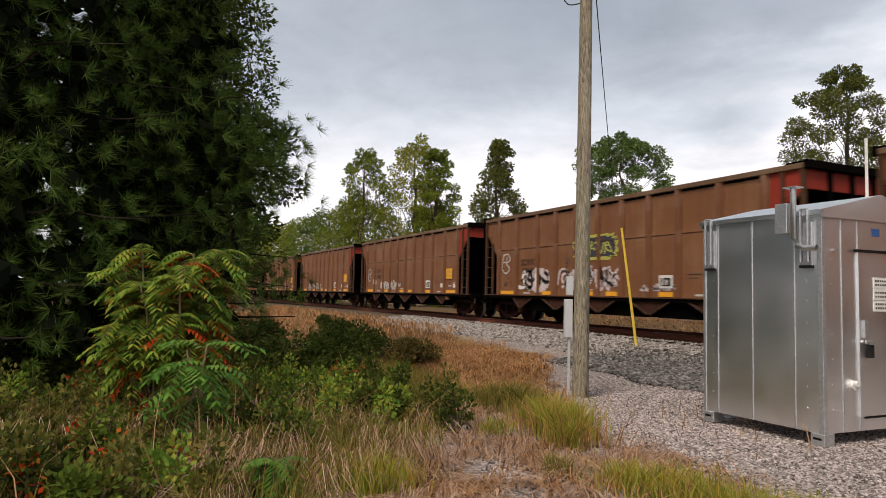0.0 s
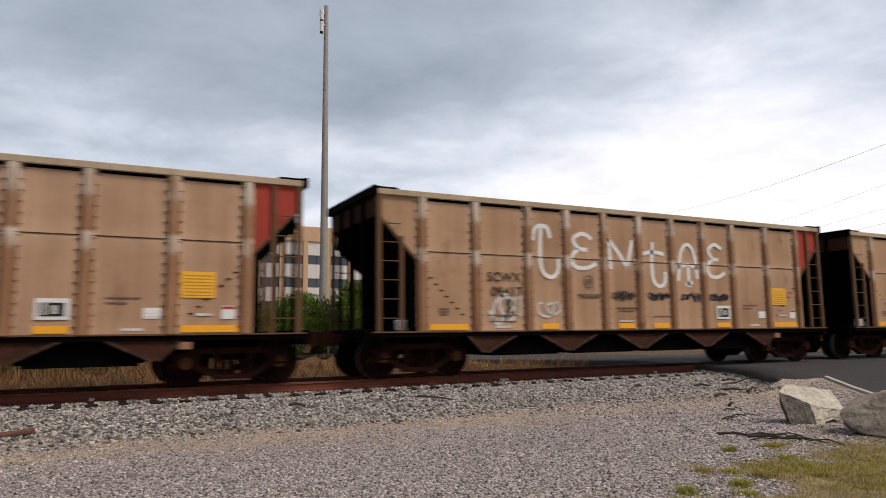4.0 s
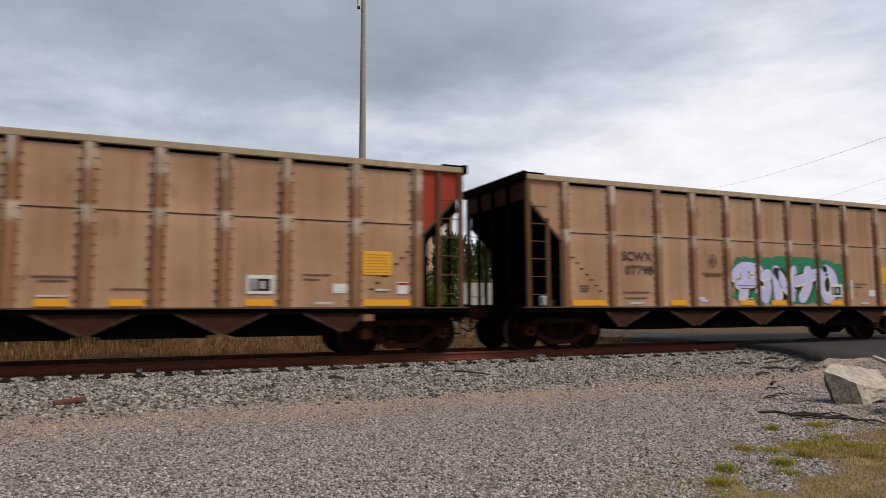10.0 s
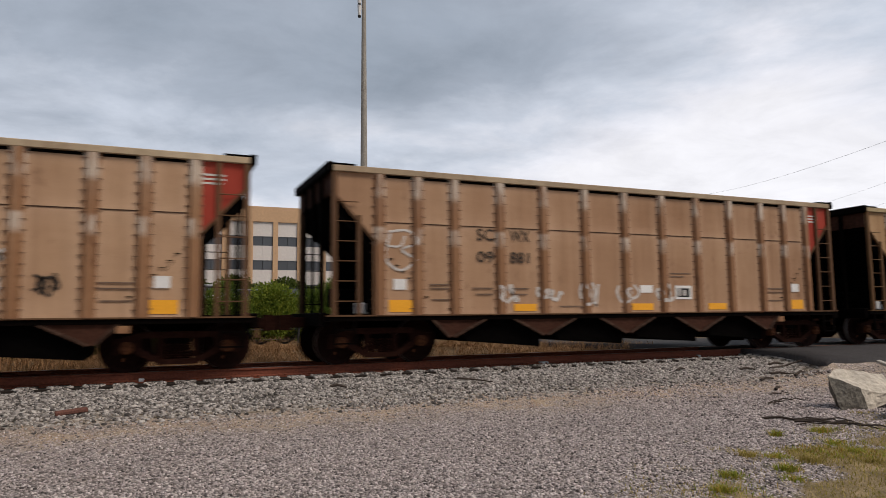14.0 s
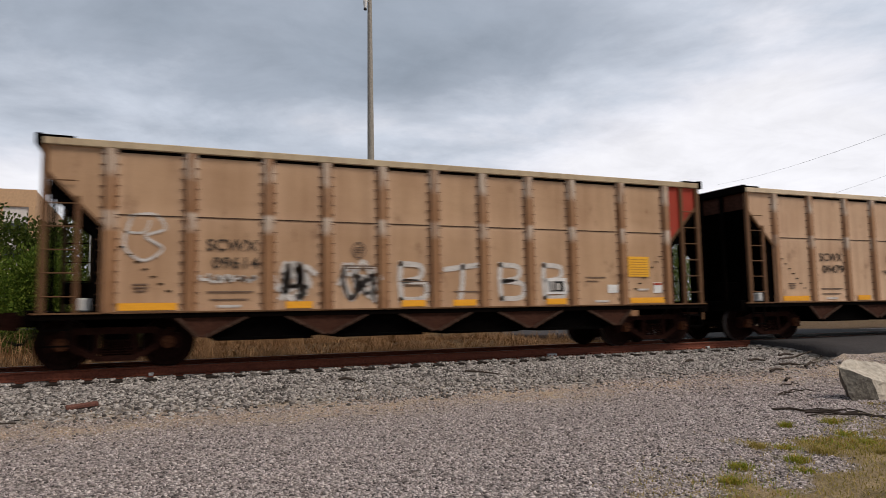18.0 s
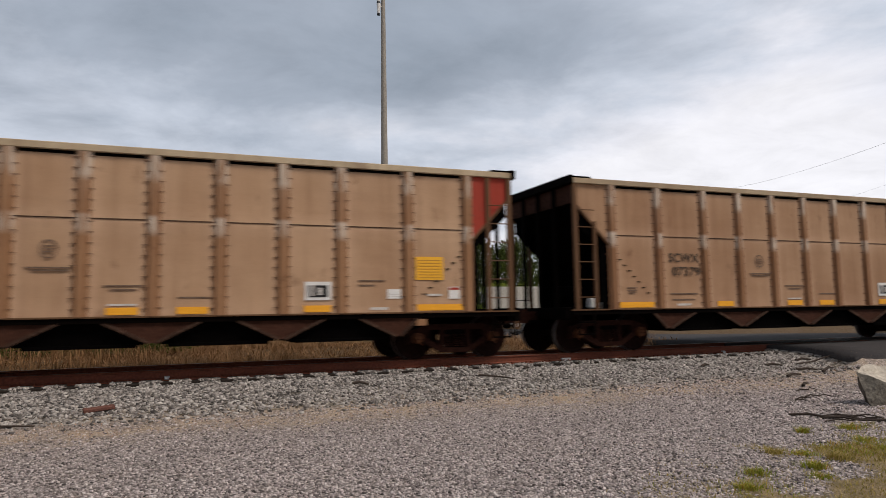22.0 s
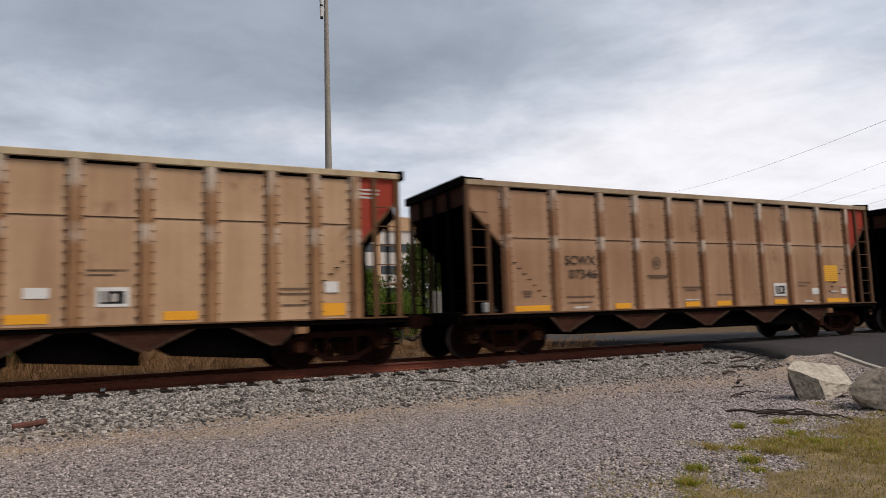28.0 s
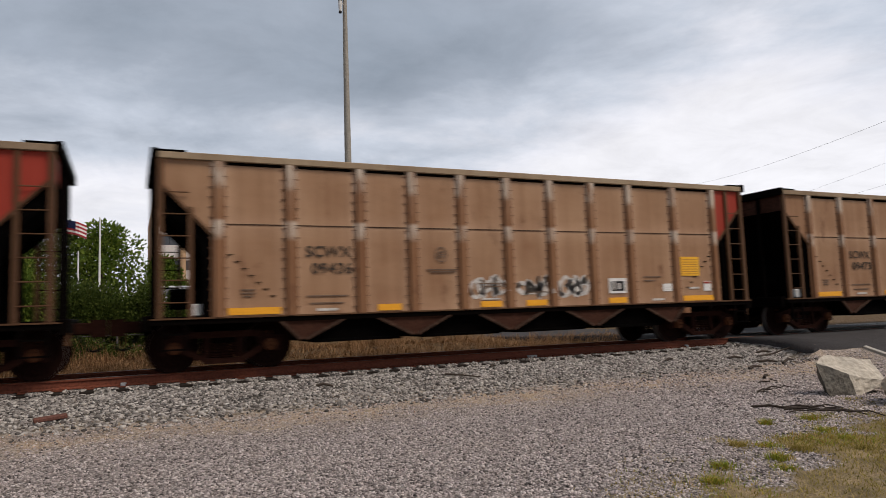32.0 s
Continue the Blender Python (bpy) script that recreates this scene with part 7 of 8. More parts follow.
M_FLANK = simple("shaded_flank_rock", (0.13, 0.115, 0.095), 0.95, scale=3.5, var=0.4, bump_h=0.06, stain=0.4)


def slab_boulder():
    """A split block that lies tilted: a flat pale face towards the sky, and a flank whose shade is put into a darker
    rock colour.
    """
    hull = ((-0.30, 0.0, -0.08), (0.14, 0.05, -0.08), (0.06, 0.08, 0.32), (-0.45, 0.2, 0.56), (-0.03, 0.5, 0.60), (0.86, 0.85, 0.50),
            (0.82, 0.35, 0.14), (0.24, 0.14, 0.14), (0.52, 0.55, -0.08), (0.0, 0.75, -0.08), (1.05, 0.9, 0.22))
    bm = bmesh.new()
    for p in hull:
        bm.verts.new(p)
    r = bmesh.ops.convex_hull(bm, input=bm.verts)
    bmesh.ops.triangulate(bm, faces=bm.faces)
    bmesh.ops.subdivide_edges(bm, edges=bm.edges[:], cuts=9, use_grid_fill=True)
    bmesh.ops.recalc_face_normals(bm, faces=bm.faces)
    bm.normal_update()
    # faces turned to the flank get the darker rock, shade put into colour
    for f in bm.faces:
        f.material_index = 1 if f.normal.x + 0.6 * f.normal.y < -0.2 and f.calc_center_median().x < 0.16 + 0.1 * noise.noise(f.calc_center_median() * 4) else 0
    for v in bm.verts:
        p = v.co * 3.0
        v.co += v.normal * (0.045 * noise.noise(p) + 0.022 * noise.noise(p * 3.1) + 0.012 * noise.noise(Vector((p.x * 1.5, p.y * 1.5, p.z * 9))))
    ob = part("boulder", bm, [M_BOULDER, M_FLANK], None, "pale angular sandstone slab lying tilted on the gravel")
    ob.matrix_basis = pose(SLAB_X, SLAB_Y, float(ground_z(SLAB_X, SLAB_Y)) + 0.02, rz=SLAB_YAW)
    tagged(ob, category="boulder", group="boulders by the road")


SLAB_X, SLAB_Y, SLAB_YAW = 10.80, 7.66, -26
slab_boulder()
boulder(10.85, 6.22, 1.35, 1.1, 0.85, -20, 8, M_BOULDER2, "grey-brown angular boulder on the lawn", [(-0.8, -0.6, 0.3, 0.72), (0.7, -0.7, 0.2, 0.75), (0, 0.2, 1, 0.7), (-0.6, 0.3, 0.8, 0.78), (0, 0, -1, 0.7), (1, 0.4, 0.4, 0.8)])
M_DEADWOOD = simple("weathered_dead_wood", (0.060, 0.046, 0.037), 0.95, scale=9, var=0.4)
M_REDWOOD = simple("rusty_red_scrap", (0.13, 0.055, 0.040), 0.9, scale=8, var=0.4)


def stick(name, pts, r, mat, label, category):
    V, F = [], []
    tube(V, F, [(x, y, float(ground_z(x, y)) + z) for x, y, z in pts], r, r * 0.5, 6)
    ob = obj_of(name, V, F, mat, None, label)
    tagged(ob, category=category)


for k, (x, y, L, a, r) in enumerate(((8.62, 7.72, 1.0, -62, 0.030), (8.78, 7.30, 1.1, -70, 0.026), (8.95, 7.45, 0.8, -50, 0.020), (9.05, 6.95, 0.9, -80, 0.024), (8.55, 7.05, 0.7, -35, 0.016), (9.25, 7.2, 0.6, -95, 0.018), (9.9, 8.7, 0.5, 20, 0.018), (10.6, 9.1, 0.55, -10, 0.02), (11.2, 9.8, 0.6, 5, 0.022), (10.2, 8.95, 0.4, -30, 0.016))):
    c, d = math.cos(radians(a)), math.sin(radians(a))
    r *= 0.75
    stick("fallen_branch", [(x + c * L * f - d * w, y + d * L * f + c * w, z) for f, w, z in ((0, 0, 0.01), (0.25, 0.05, 0.04), (0.5, -0.03, 0.03), (0.75, 0.06, 0.05), (1.0, 0.0, 0.01))], r, M_DEADWOOD, "dark dead branch lying on the gravel", "branch")
for k, (x, y, L, a) in enumerate(((12.55, 11.2, 0.5, 10), (13.4, 11.7, 0.6, -20), (11.95, 10.3, 0.4, 30), (13.75, 11.3, 0.7, 15), (12.9, 12.1, 0.45, -5), (11.2, 12.3, 0.35, 20), (14.2, 12.4, 0.5, 0), (7.0, 12.9, 0.3, 40), (3.2, 12.5, 0.3, -15))):
    c, d = math.cos(radians(a)), math.sin(radians(a))
    stick("bark_scrap", [(x, y, 0.03), (x + c * L * 0.4, y + d * L * 0.4, 0.07), (x + c * L, y + d * L, 0.03)], 0.035, M_DEADWOOD, "dark scrap of bark on the ballast", "scrap")
stick("fallen_stick", [(5.78, 12.55, 0.05), (6.1, 12.38, 0.06), (6.42, 12.22, 0.05)], 0.022, M_DEADWOOD, "dark stick lying on the ballast", "stick")
stick("fallen_stick", [(-8.6, 4.05, 0.04), (-8.25, 4.2, 0.05), (-7.95, 4.32, 0.04)], 0.02, M_DEADWOOD, "dark stick on the straw", "stick")
stick("fallen_stick", [(13.9, 12.1, 0.03), (14.5, 12.2, 0.04), (15.0, 12.05, 0.03)], 0.03, M_DEADWOOD, "dark stick by the crossing", "stick")
stick("fallen_stick", [(-2.2, 11.4, 0.03), (-1.7, 11.25, 0.04)], 0.02, M_DEADWOOD, "dark stick on the ballast", "stick")
bm = bmesh.new()
box(bm, -0.22, 0.22, -0.06, 0.06, -0.02, 0.04, bev=0.012)
wood = part("scrap_plank", bm, M_REDWOOD, None, "short rusty-red plank scrap on the ballast")
wood.matrix_basis = pose(-0.94, 11.88, float(ground_z(-0.94, 11.88)) + 0.05, 6, -4, 12)
tagged(wood, category="scrap")


# ---------------------------------------------------------------- the equipment shelter
def m_aluminium():
    m, N, B = material("mill_finish_aluminium")
    v = coords(N)
    brush = noise_n(N, stretch(N, v, 3, 3, 90), 1.0, 4)
    blot = noise_n(N, v, 1.6, 5)
    scr = noise_n(N, stretch(N, v, 12, 12, 4, (3, 1, 2)), 2.0, 6, 0.7)
    c = mix(N, blot, (0.85, 0.862, 0.88), (0.94, 0.947, 0.955))
    c = mix(N, ramp(N, scr, (0.66, 0.0), (0.74, 0.5)), c, (0.78, 0.78, 0.76))
    N.link(c, B.inputs["Base Color"])
    B.inputs["Metallic"].default_value = 1.0
    N.link(ramp(N, blot, (0.3, 0.30), (0.7, 0.42)), B.inputs["Roughness"])
    bump(N, B, math_n(N, "ADD", math_n(N, "MULTIPLY", blot, 1.0), math_n(N, "MULTIPLY", brush, 0.02)), 0.12, 0.05)
    return m


M_ALU = m_aluminium()
M_GALV = simple("galvanised_steel", (0.60, 0.61, 0.62), 0.40, 0.85, scale=5, var=0.15)
M_DARKGAP = simple("dark_gap", (0.012, 0.012, 0.012), 0.9)
M_SIGN = simple("white_sign_plate", (0.72, 0.71, 0.66), 0.5, scale=6, var=0.06, stain=0.1)
M_SIGNBLUE = simple("blue_sticker", (0.04, 0.10, 0.28), 0.5)


def build_shelter():
    x0, x1, y0, y1 = -6.80, -5.10, 6.93, 8.95
    zb, ze = 0.14, 2.60
    s = thing("equipment_shelter", pose(0, 0, 0), "bare aluminium trackside equipment shelter on the gravel", "shelter")
    box_part("body", (x0, x1, y0, y1, zb, ze), M_ALU, s, bev=0.006)
    ym = (y0 + y1) / 2
    bm = bmesh.new()
    o = 0.045
    for a, b in ((y0 - o, ym), (ym, y1 + o)):
        ra, rb = (ze + 0.0 if a < ym else ze + 0.24), (ze + 0.24 if a < ym else ze + 0.0)
        vs = []
        for x in (x0 - o, x1 + o):
            for y, z in ((a, ra), (b, rb)):
                vs += [bm.verts.new((x, y, z)), bm.verts.new((x, y, z + 0.035))]
        for q in ((0, 2, 3, 1), (4, 5, 7, 6), (0, 1, 5, 4), (2, 6, 7, 3), (1, 3, 7, 5), (0, 4, 6, 2)):
            bm.faces.new([vs[i] for i in q])
    bmesh.ops.recalc_face_normals(bm, faces=bm.faces)
    part("roof", bm, M_ALU, s)
    for x in (x0 - o + 0.012, x1 + o - 0.012):
        bm = bmesh.new()
        a = [bm.verts.new(p) for p in ((x - 0.01, y0 - o, ze - 0.05), (x - 0.01, y1 + o, ze - 0.05), (x - 0.01, y1 + o, ze + 0.01), (x - 0.01, ym, ze + 0.25), (x - 0.01, y0 - o, ze + 0.01))]
        b = [bm.verts.new(v.co + Vector((0.02, 0, 0))) for v in a]
        bm.faces.new(a)
        bm.faces.new(b[::-1])
        for i in range(5):
            bm.faces.new((a[(i + 1) % 5], a[i], b[i], b[(i + 1) % 5]))
        bmesh.ops.recalc_face_normals(bm, faces=bm.faces)
        part("gable_trim", bm, M_ALU, s)
    box_part("eave_trim", (x0 - o, x1 + o, y0 - o, y0 - o + 0.02, ze - 0.02, ze + 0.03), M_ALU, s)
    # corner posts, seams and bolts of the long side
    w = x1 - x0
    for f in (0.135, 0.45, 0.795):
        box_part("seam_rib", (x0 + f * w - 0.007, x0 + f * w + 0.007, y0 - 0.010, y0, zb + 0.01, ze - 0.03), M_GALV, s)
    box_part("corner_angle", (x1 - 0.05, x1 + 0.012, y0 - 0.012, y0 + 0.05, zb, ze - 0.06), M_GALV, s, bev=0.003)
    box_part("corner_angle", (x0 - 0.012, x0 + 0.03, y0 - 0.012, y0 + 0.03, zb, ze - 0.06), M_GALV, s, bev=0.003)
    box_part("corner_angle", (x1 - 0.03, x1 + 0.012, y1 - 0.04, y1 + 0.012, zb, ze - 0.06), M_GALV, s, bev=0.003)
    bm = bmesh.new()
    rod(bm, (0, 0, 0), (0, -0.008, 0), 0.008, n=6)
    bolt = part("bolt", bm, M_GALV, s)
    bolt.matrix_basis = pose(x0 + 0.14, y0, 0.4)
    for f in (0.086, 0.885):
        for k in range(8):
            if k or f > 0.1:
                again(bolt, pose(x0 + f * w, y0, 0.4 + 0.24 * k))
    for yy in (y0 + 0.16, y1 - 0.12):
        for k in range(7):
            again(bolt, pose(x1, yy, 0.4 + 0.28 * k, rz=90))
    for f in (0.07, 0.90):
        xx = x0 + f * w
        bm = bmesh.new()
        box(bm, xx - 0.075, xx + 0.075, y0 - 0.03, y0, ze - 0.60, ze - 0.10, bev=0.006)
        box(bm, xx - 0.075, xx + 0.075, y0 - 0.05, y0, ze - 0.62, ze - 0.59, mat=1)
        for dx in (-0.05, 0.04):
            rod(bm, (xx + dx, y0 - 0.055, ze - 0.55), (xx + dx, y0 - 0.055, ze + 0.05), 0.013, n=8)
        rod(bm, (xx - 0.05, y0 - 0.055, ze + 0.05), (xx + 0.04, y0 - 0.055, ze + 0.05), 0.013, n=8)
        for k in range(3):
            rod(bm, (xx + 0.01, y0 - 0.03, ze - 0.18 - 0.13 * k), (xx + 0.01, y0 - 0.05, ze - 0.18 - 0.13 * k), 0.025, n=8)
        part("lifting_bracket", bm, [M_GALV, M_DARKGAP], s, "bolted galvanised lifting bracket")
    # bent vent pipe with a flat cap and a small box beside it
    bm = bmesh.new()
    px, py = x0 + 0.84 * w, y0 - 0.10
    path = [(x1 + 0.02, py, ze - 0.40), (px + 0.14, py, ze - 0.40), (px + 0.05, py, ze - 0.37), (px, py, ze - 0.28), (px, py, ze + 0.30)]
    V, F = [], []
    tube(V, F, path, 0.034, 0.034, 10)
    obj_of("vent_pipe", V, F, M_GALV, s, "bent galvanised vent pipe", smooth=True)
    box_part("pipe_cap", (px - 0.085, px + 0.085, py - 0.07, py + 0.07, ze + 0.30, ze + 0.315), M_GALV, s)
    box_part("junction_box", (px - 0.21, px - 0.05, py - 0.05, y0, ze - 0.22, ze + 0.13), M_GALV, s, "grey junction box", bev=0.006)
    # the door end
    X = x1

    def front(name, a, b, z0, z1, d, mat, label=""):
        return box_part(name, (X, X + d, y0 + a, y0 + b, z0, z1), mat, s, label)
    front("door", 0.60, 1.34, 0.30, 2.18, 0.022, M_ALU, "flush aluminium door")
    for f in (0.33, 0.62, 1.36, 1.66):
        front("seam_rib", f - 0.006, f + 0.006, zb + 0.01, ze - 0.06, 0.010, M_GALV)
    front("drip_cap", 0.55, 1.38, 2.18, 2.21, 0.05, M_DARKGAP)
    front("sill_slot", 0.68, 1.36, 0.28, 0.305, 0.03, M_DARKGAP)
    for z in (0.42, 1.25, 2.00):
        bm = bmesh.new()
        box(bm, X + 0.02, X + 0.045, y0 + 1.22, y0 + 1.47, z - 0.02, z + 0.02)
        rod(bm, (X + 0.05, y0 + 1.345, z - 0.05), (X + 0.05, y0 + 1.345, z + 0.05), 0.018, n=8)
        part("hinge", bm, M_GALV, s)
    bm = bmesh.new()
    box(bm, X + 0.02, X + 0.05, y0 + 0.66, y0 + 0.73, 1.20, 1.40)
    rod(bm, (X + 0.03, y0 + 0.695, 1.15), (X + 0.10, y0 + 0.695, 1.15), 0.02, n=8)
    box(bm, X + 0.09, X + 0.11, y0 + 0.60, y0 + 0.74, 1.135, 1.165)
    box(bm, X + 0.03, X + 0.08, y0 + 0.70, y0 + 0.77, 0.97, 1.12, mat=1)
    part("door_latch", bm, [M_GALV, M_BLACK], s, "steel door latch with a black padlock")
    bm = bmesh.new()
    for k in range(3):
        z = 1.50 + 0.135 * k
        box(bm, X + 0.022, X + 0.030, y0 + 0.86, y0 + 1.12, z, z + 0.125)
        for j in range(2):
            for q in range(5):
                box(bm, X + 0.030, X + 0.032, y0 + 0.885 + 0.042 * q, y0 + 0.885 + 0.042 * q + 0.027, z + 0.028 + 0.046 * j, z + 0.050 + 0.046 * j, mat=1)
    part("door_sign", bm, [M_SIGN, M_LETTER], s, "white sign with three lines of dark print")
    front("blue_sticker", 0.88, 1.02, 2.38, 2.47, 0.006, M_SIGNBLUE, "small blue sticker")
    bm = bmesh.new()
    rod(bm, (X, y0 + 0.50, 0.66), (X + 0.04, y0 + 0.50, 0.66), 0.055, n=12)
    rod(bm, (X + 0.04, y0 + 0.50, 0.68), (X + 0.07, y0 + 0.50, 0.68), 0.035, n=12)
    part("vent_cover", bm, M_WHITE, s, "round white vent cover")
    front("grab_bracket", 0.17, 0.26, 2.18, 2.20, 0.03, M_GALV)
    front("marker_lamp", 1.70, 1.80, 2.26, 2.31, 0.05, M_WHITE)
    for xx in (x0 + 0.07, x1 - 0.07):
        for yy in (y0 + 0.07, y1 - 0.07):
            bm = bmesh.new()
            box(bm, xx - 0.085, xx + 0.085, yy - 0.085, yy + 0.085, 0.0, 0.14, bev=0.006)
            box(bm, xx - 0.05, xx + 0.05, yy - 0.09, yy - 0.08, 0.07, 0.095, mat=1)
            part("foot", bm, [M_GALV, M_DARKGAP], s)
    return s


build_shelter()
bm = bmesh.new()
rod(bm, (0, 0, 0), (0, 0, 3.95), 0.026, 0.020, n=10)
mast = part("thin_mast", bm, M_WHITE, None, "thin pale mast behind the shelter")
mast.matrix_basis = pose(-6.15, 9.36, float(ground_z(-6.15, 9.36)))
tagged(mast, category="mast")


# ---------------------------------------------------------------- poles and wires
def m_polewood():
    m, N, B = material("weathered_pole_wood")
    v = coords(N)
    g = noise_n(N, stretch(N, v, 30, 30, 2.6), 1.0, 7, 0.72, distort=2.2)
    b = noise_n(N, v, 1.3, 4)
    c = ramp(N, g, (0.36, (0.045, 0.036, 0.026)), (0.50, (0.23, 0.195, 0.14)), (0.66, (0.44, 0.39, 0.29)))
    c = mix(N, ramp(N, b, (0.45, 0.0), (0.7, 0.35)), c, (0.20, 0.19, 0.10))
    N.link(c, B.inputs["Base Color"])
    B.inputs["Roughness"].default_value = 0.9
    bump(N, B, g, 0.7, 0.012)
    return m


M_POLE = m_polewood()
M_CABLE = simple("dark_cable", (0.06, 0.06, 0.062), 0.7)
M_METERBOX = simple("pale_meter_box", (0.50, 0.51, 0.52), 0.6, 0.1, scale=6, var=0.1)
M_GUARD = simple("yellow_plastic_guard", (0.72, 0.50, 0.06), 0.5, scale=6, var=0.1)
M_STEELPOLE = simple("weathered_steel_pole", (0.30, 0.27, 0.23), 0.7, 0.2, scale=2, var=0.2)


def build_utility_pole():
    x, y = -9.83, 7.15
    z0 = float(ground_z(x, y))
    p = thing("utility_pole", pose(x, y, z0), "weathered wooden utility pole with a meter box", "pole")
    V, F = [], []
    tube(V, F, [(0, 0, -0.3), (0.015, 0.01, 2), (0.03, 0.02, 4.5), (0.04, 0.03, 7), (0.05, 0.03, 9.6)], 0.145, 0.10, 18)
    obj_of("shaft", V, F, M_POLE, p, smooth=True)
    d = Vector((-0.42, -0.9, 0)).normalized()
    e = Vector((-0.42, -0.9, 0)).normalized() * 0.2
    bm = bmesh.new()
    box(bm, -0.07, 0.07, -0.10, 0.10, 1.62, 1.95, bev=0.012)
    q = part("meter_box", bm, M_METERBOX, p, "pale grey meter box")
    q.matrix_basis = pose(e.x, e.y, -z0, rz=-25) @ Matrix.Diagonal((0.6, 0.6, 1, 1))
    bm = bmesh.new()
    box(bm, -0.085, 0.085, -0.12, 0.12, 0.88, 1.55, bev=0.012)
    q = part("switch_box", bm, M_METERBOX, p, "pale grey switch box")
    q.matrix_basis = pose(e.x * 1.1, e.y * 1.1, -z0, rz=-25) @ Matrix.Diagonal((0.6, 0.6, 1, 1))
    bm = bmesh.new()
    rod(bm, (e.x, e.y, -0.2), (e.x, e.y, 0.9 - z0), 0.025, n=8)
    part("conduit", bm, M_METERBOX, p)
    bm = bmesh.new()
    pts = curve_pts([(0.0, 7.05), (-0.25, 7.0), (-0.35, 7.2), (-0.18, 7.4), (0.0, 7.45)], 5)
    for (a, b), (c, f) in zip(pts, pts[1:]):
        rod(bm, (a * 0.4, a, b), (c * 0.4, c, f), 0.012, n=6)
    part("cable_loop", bm, M_CABLE, p)
    return p


def wire(name, a, b, r, sag, label, n=14):
    a, b = Vector(a), Vector(b)
    V, F = [], []
    tube(V, F, [tuple(a.lerp(b, i / n) - Vector((0, 0, 4 * sag * (i / n) * (1 - i / n)))) for i in range(n + 1)], r, r, 5)
    ob = obj_of(name, V, F, M_CABLE, None, label)
    tagged(ob, category="wire")


build_utility_pole()
wire("service_wire", (-9.85, 7.32, 8.2), (-37.4, 31.0, 4.2), 0.012, 0.9, "thin service wire slung from the utility pole")
bm = bmesh.new()
rod(bm, (0, 0, 0.0), (-0.26, -0.31, 3.25), 0.038, 0.032, n=10)
g = part("guy_guard", bm, M_GUARD, None, "yellow plastic guy-wire guard leaning over the ballast")
g.matrix_basis = pose(-14.57, 12.5, float(ground_z(-14.57, 12.5)) - 0.02)
tagged(g, category="guy guard")

# tall light pole in the lot beyond
lp = thing("light_pole", pose(10.52, 34.2, float(ground_z(10.5, 34.2)) - 0.2), "tall slim weathered steel light pole", "light pole")
V, F = [], []
tube(V, F, [(0, 0, 0), (0, 0, 6), (0, 0, 12), (0, 0, 17.9)], 0.24, 0.11, 14)
obj_of("shaft", V, F, M_STEELPOLE, lp, smooth=True)
for dz, r, mt in ((17.4, 0.13, M_WHITE), (16.75, 0.11, M_BLACK)):
    bm = bmesh.new()
    rod(bm, (0, 0, dz), (-0.28, -0.15, dz + 0.05), 0.03, n=6, mat=0)
    rod(bm, (-0.30, -0.16, dz + 0.12), (-0.30, -0.16, dz - 0.42), r, r * 0.7, n=10, mat=0)
    rod(bm, (-0.30, -0.16, dz - 0.42), (-0.30, -0.16, dz - 0.52), r * 0.7, r * 0.8, n=10, mat=1)
    part("camera_head", bm, [M_WHITE, M_BLACK], lp, "pale dome camera with a dark globe")

for k, (a, b, sag) in enumerate((((22.0, 8.0, 8.0), (46.0, 45.5, 12.2), 0.5), ((40, 20, 10.2), (72, 66, 13.0), 0.4), ((41, 20, 9.0), (73, 66, 11.9), 0.4), ((42, 20, 8.3), (74, 66, 11.0), 0.4), ((43, 20, 7.2), (75, 66, 10.0), 0.4))):
    wire("power_line", a, b, 0.006, sag, "thin dark overhead power line")

# ---------------------------------------------------------------- beyond the track
M_POST = simple("fence_post_steel", (0.10, 0.095, 0.09), 0.6, 0.5, scale=5)


def build_fence():
    f = thing("chain_fence", pose(0, 24.2, 0), "low weathered wire fence in the dry grass", "fence")
    bm = bmesh.new()
    rod(bm, (0, 0, -0.2), (0, 0, 1.35), 0.035, n=8)
    post = part("fence_post", bm, M_POST, f)
    post.matrix_basis = pose(-21, 0, 0.2)
    for k in range(1, 14):
        again(post, pose(-21 + 2.6 * k, 0, 0.2, rx=random.uniform(-4, 4), ry=random.uniform(-4, 4)))
    for z in (0.5, 0.85, 1.2, 1.5):
        bm = bmesh.new()
        rod(bm, (-21, 0, z), (12.8, 0, z), 0.010, n=5)
        part("fence_wire", bm, M_POST, f)


build_fence()
M_TANWALL = simple("tan_concrete_panel", (0.52, 0.33, 0.19), 0.85, scale=0.6, var=0.10, stain=0.12)
M_PALEPANEL = simple("pale_spandrel_panel", (0.62, 0.57, 0.53), 0.8, scale=0.6, var=0.08, stain=0.12)


def m_window():
    m, N, B = material("dark_window_glass")
    B.inputs["Base Color"].default_value = (0.035, 0.040, 0.048, 1)
    v = noise_n(N, coords(N), 0.35, 2)
    N.link(mix(N, v, (0.025, 0.028, 0.034), (0.07, 0.075, 0.085)), B.inputs["Base Color"])
    B.inputs["Roughness"].default_value = 0.12
    return m


M_GLASS = m_window()


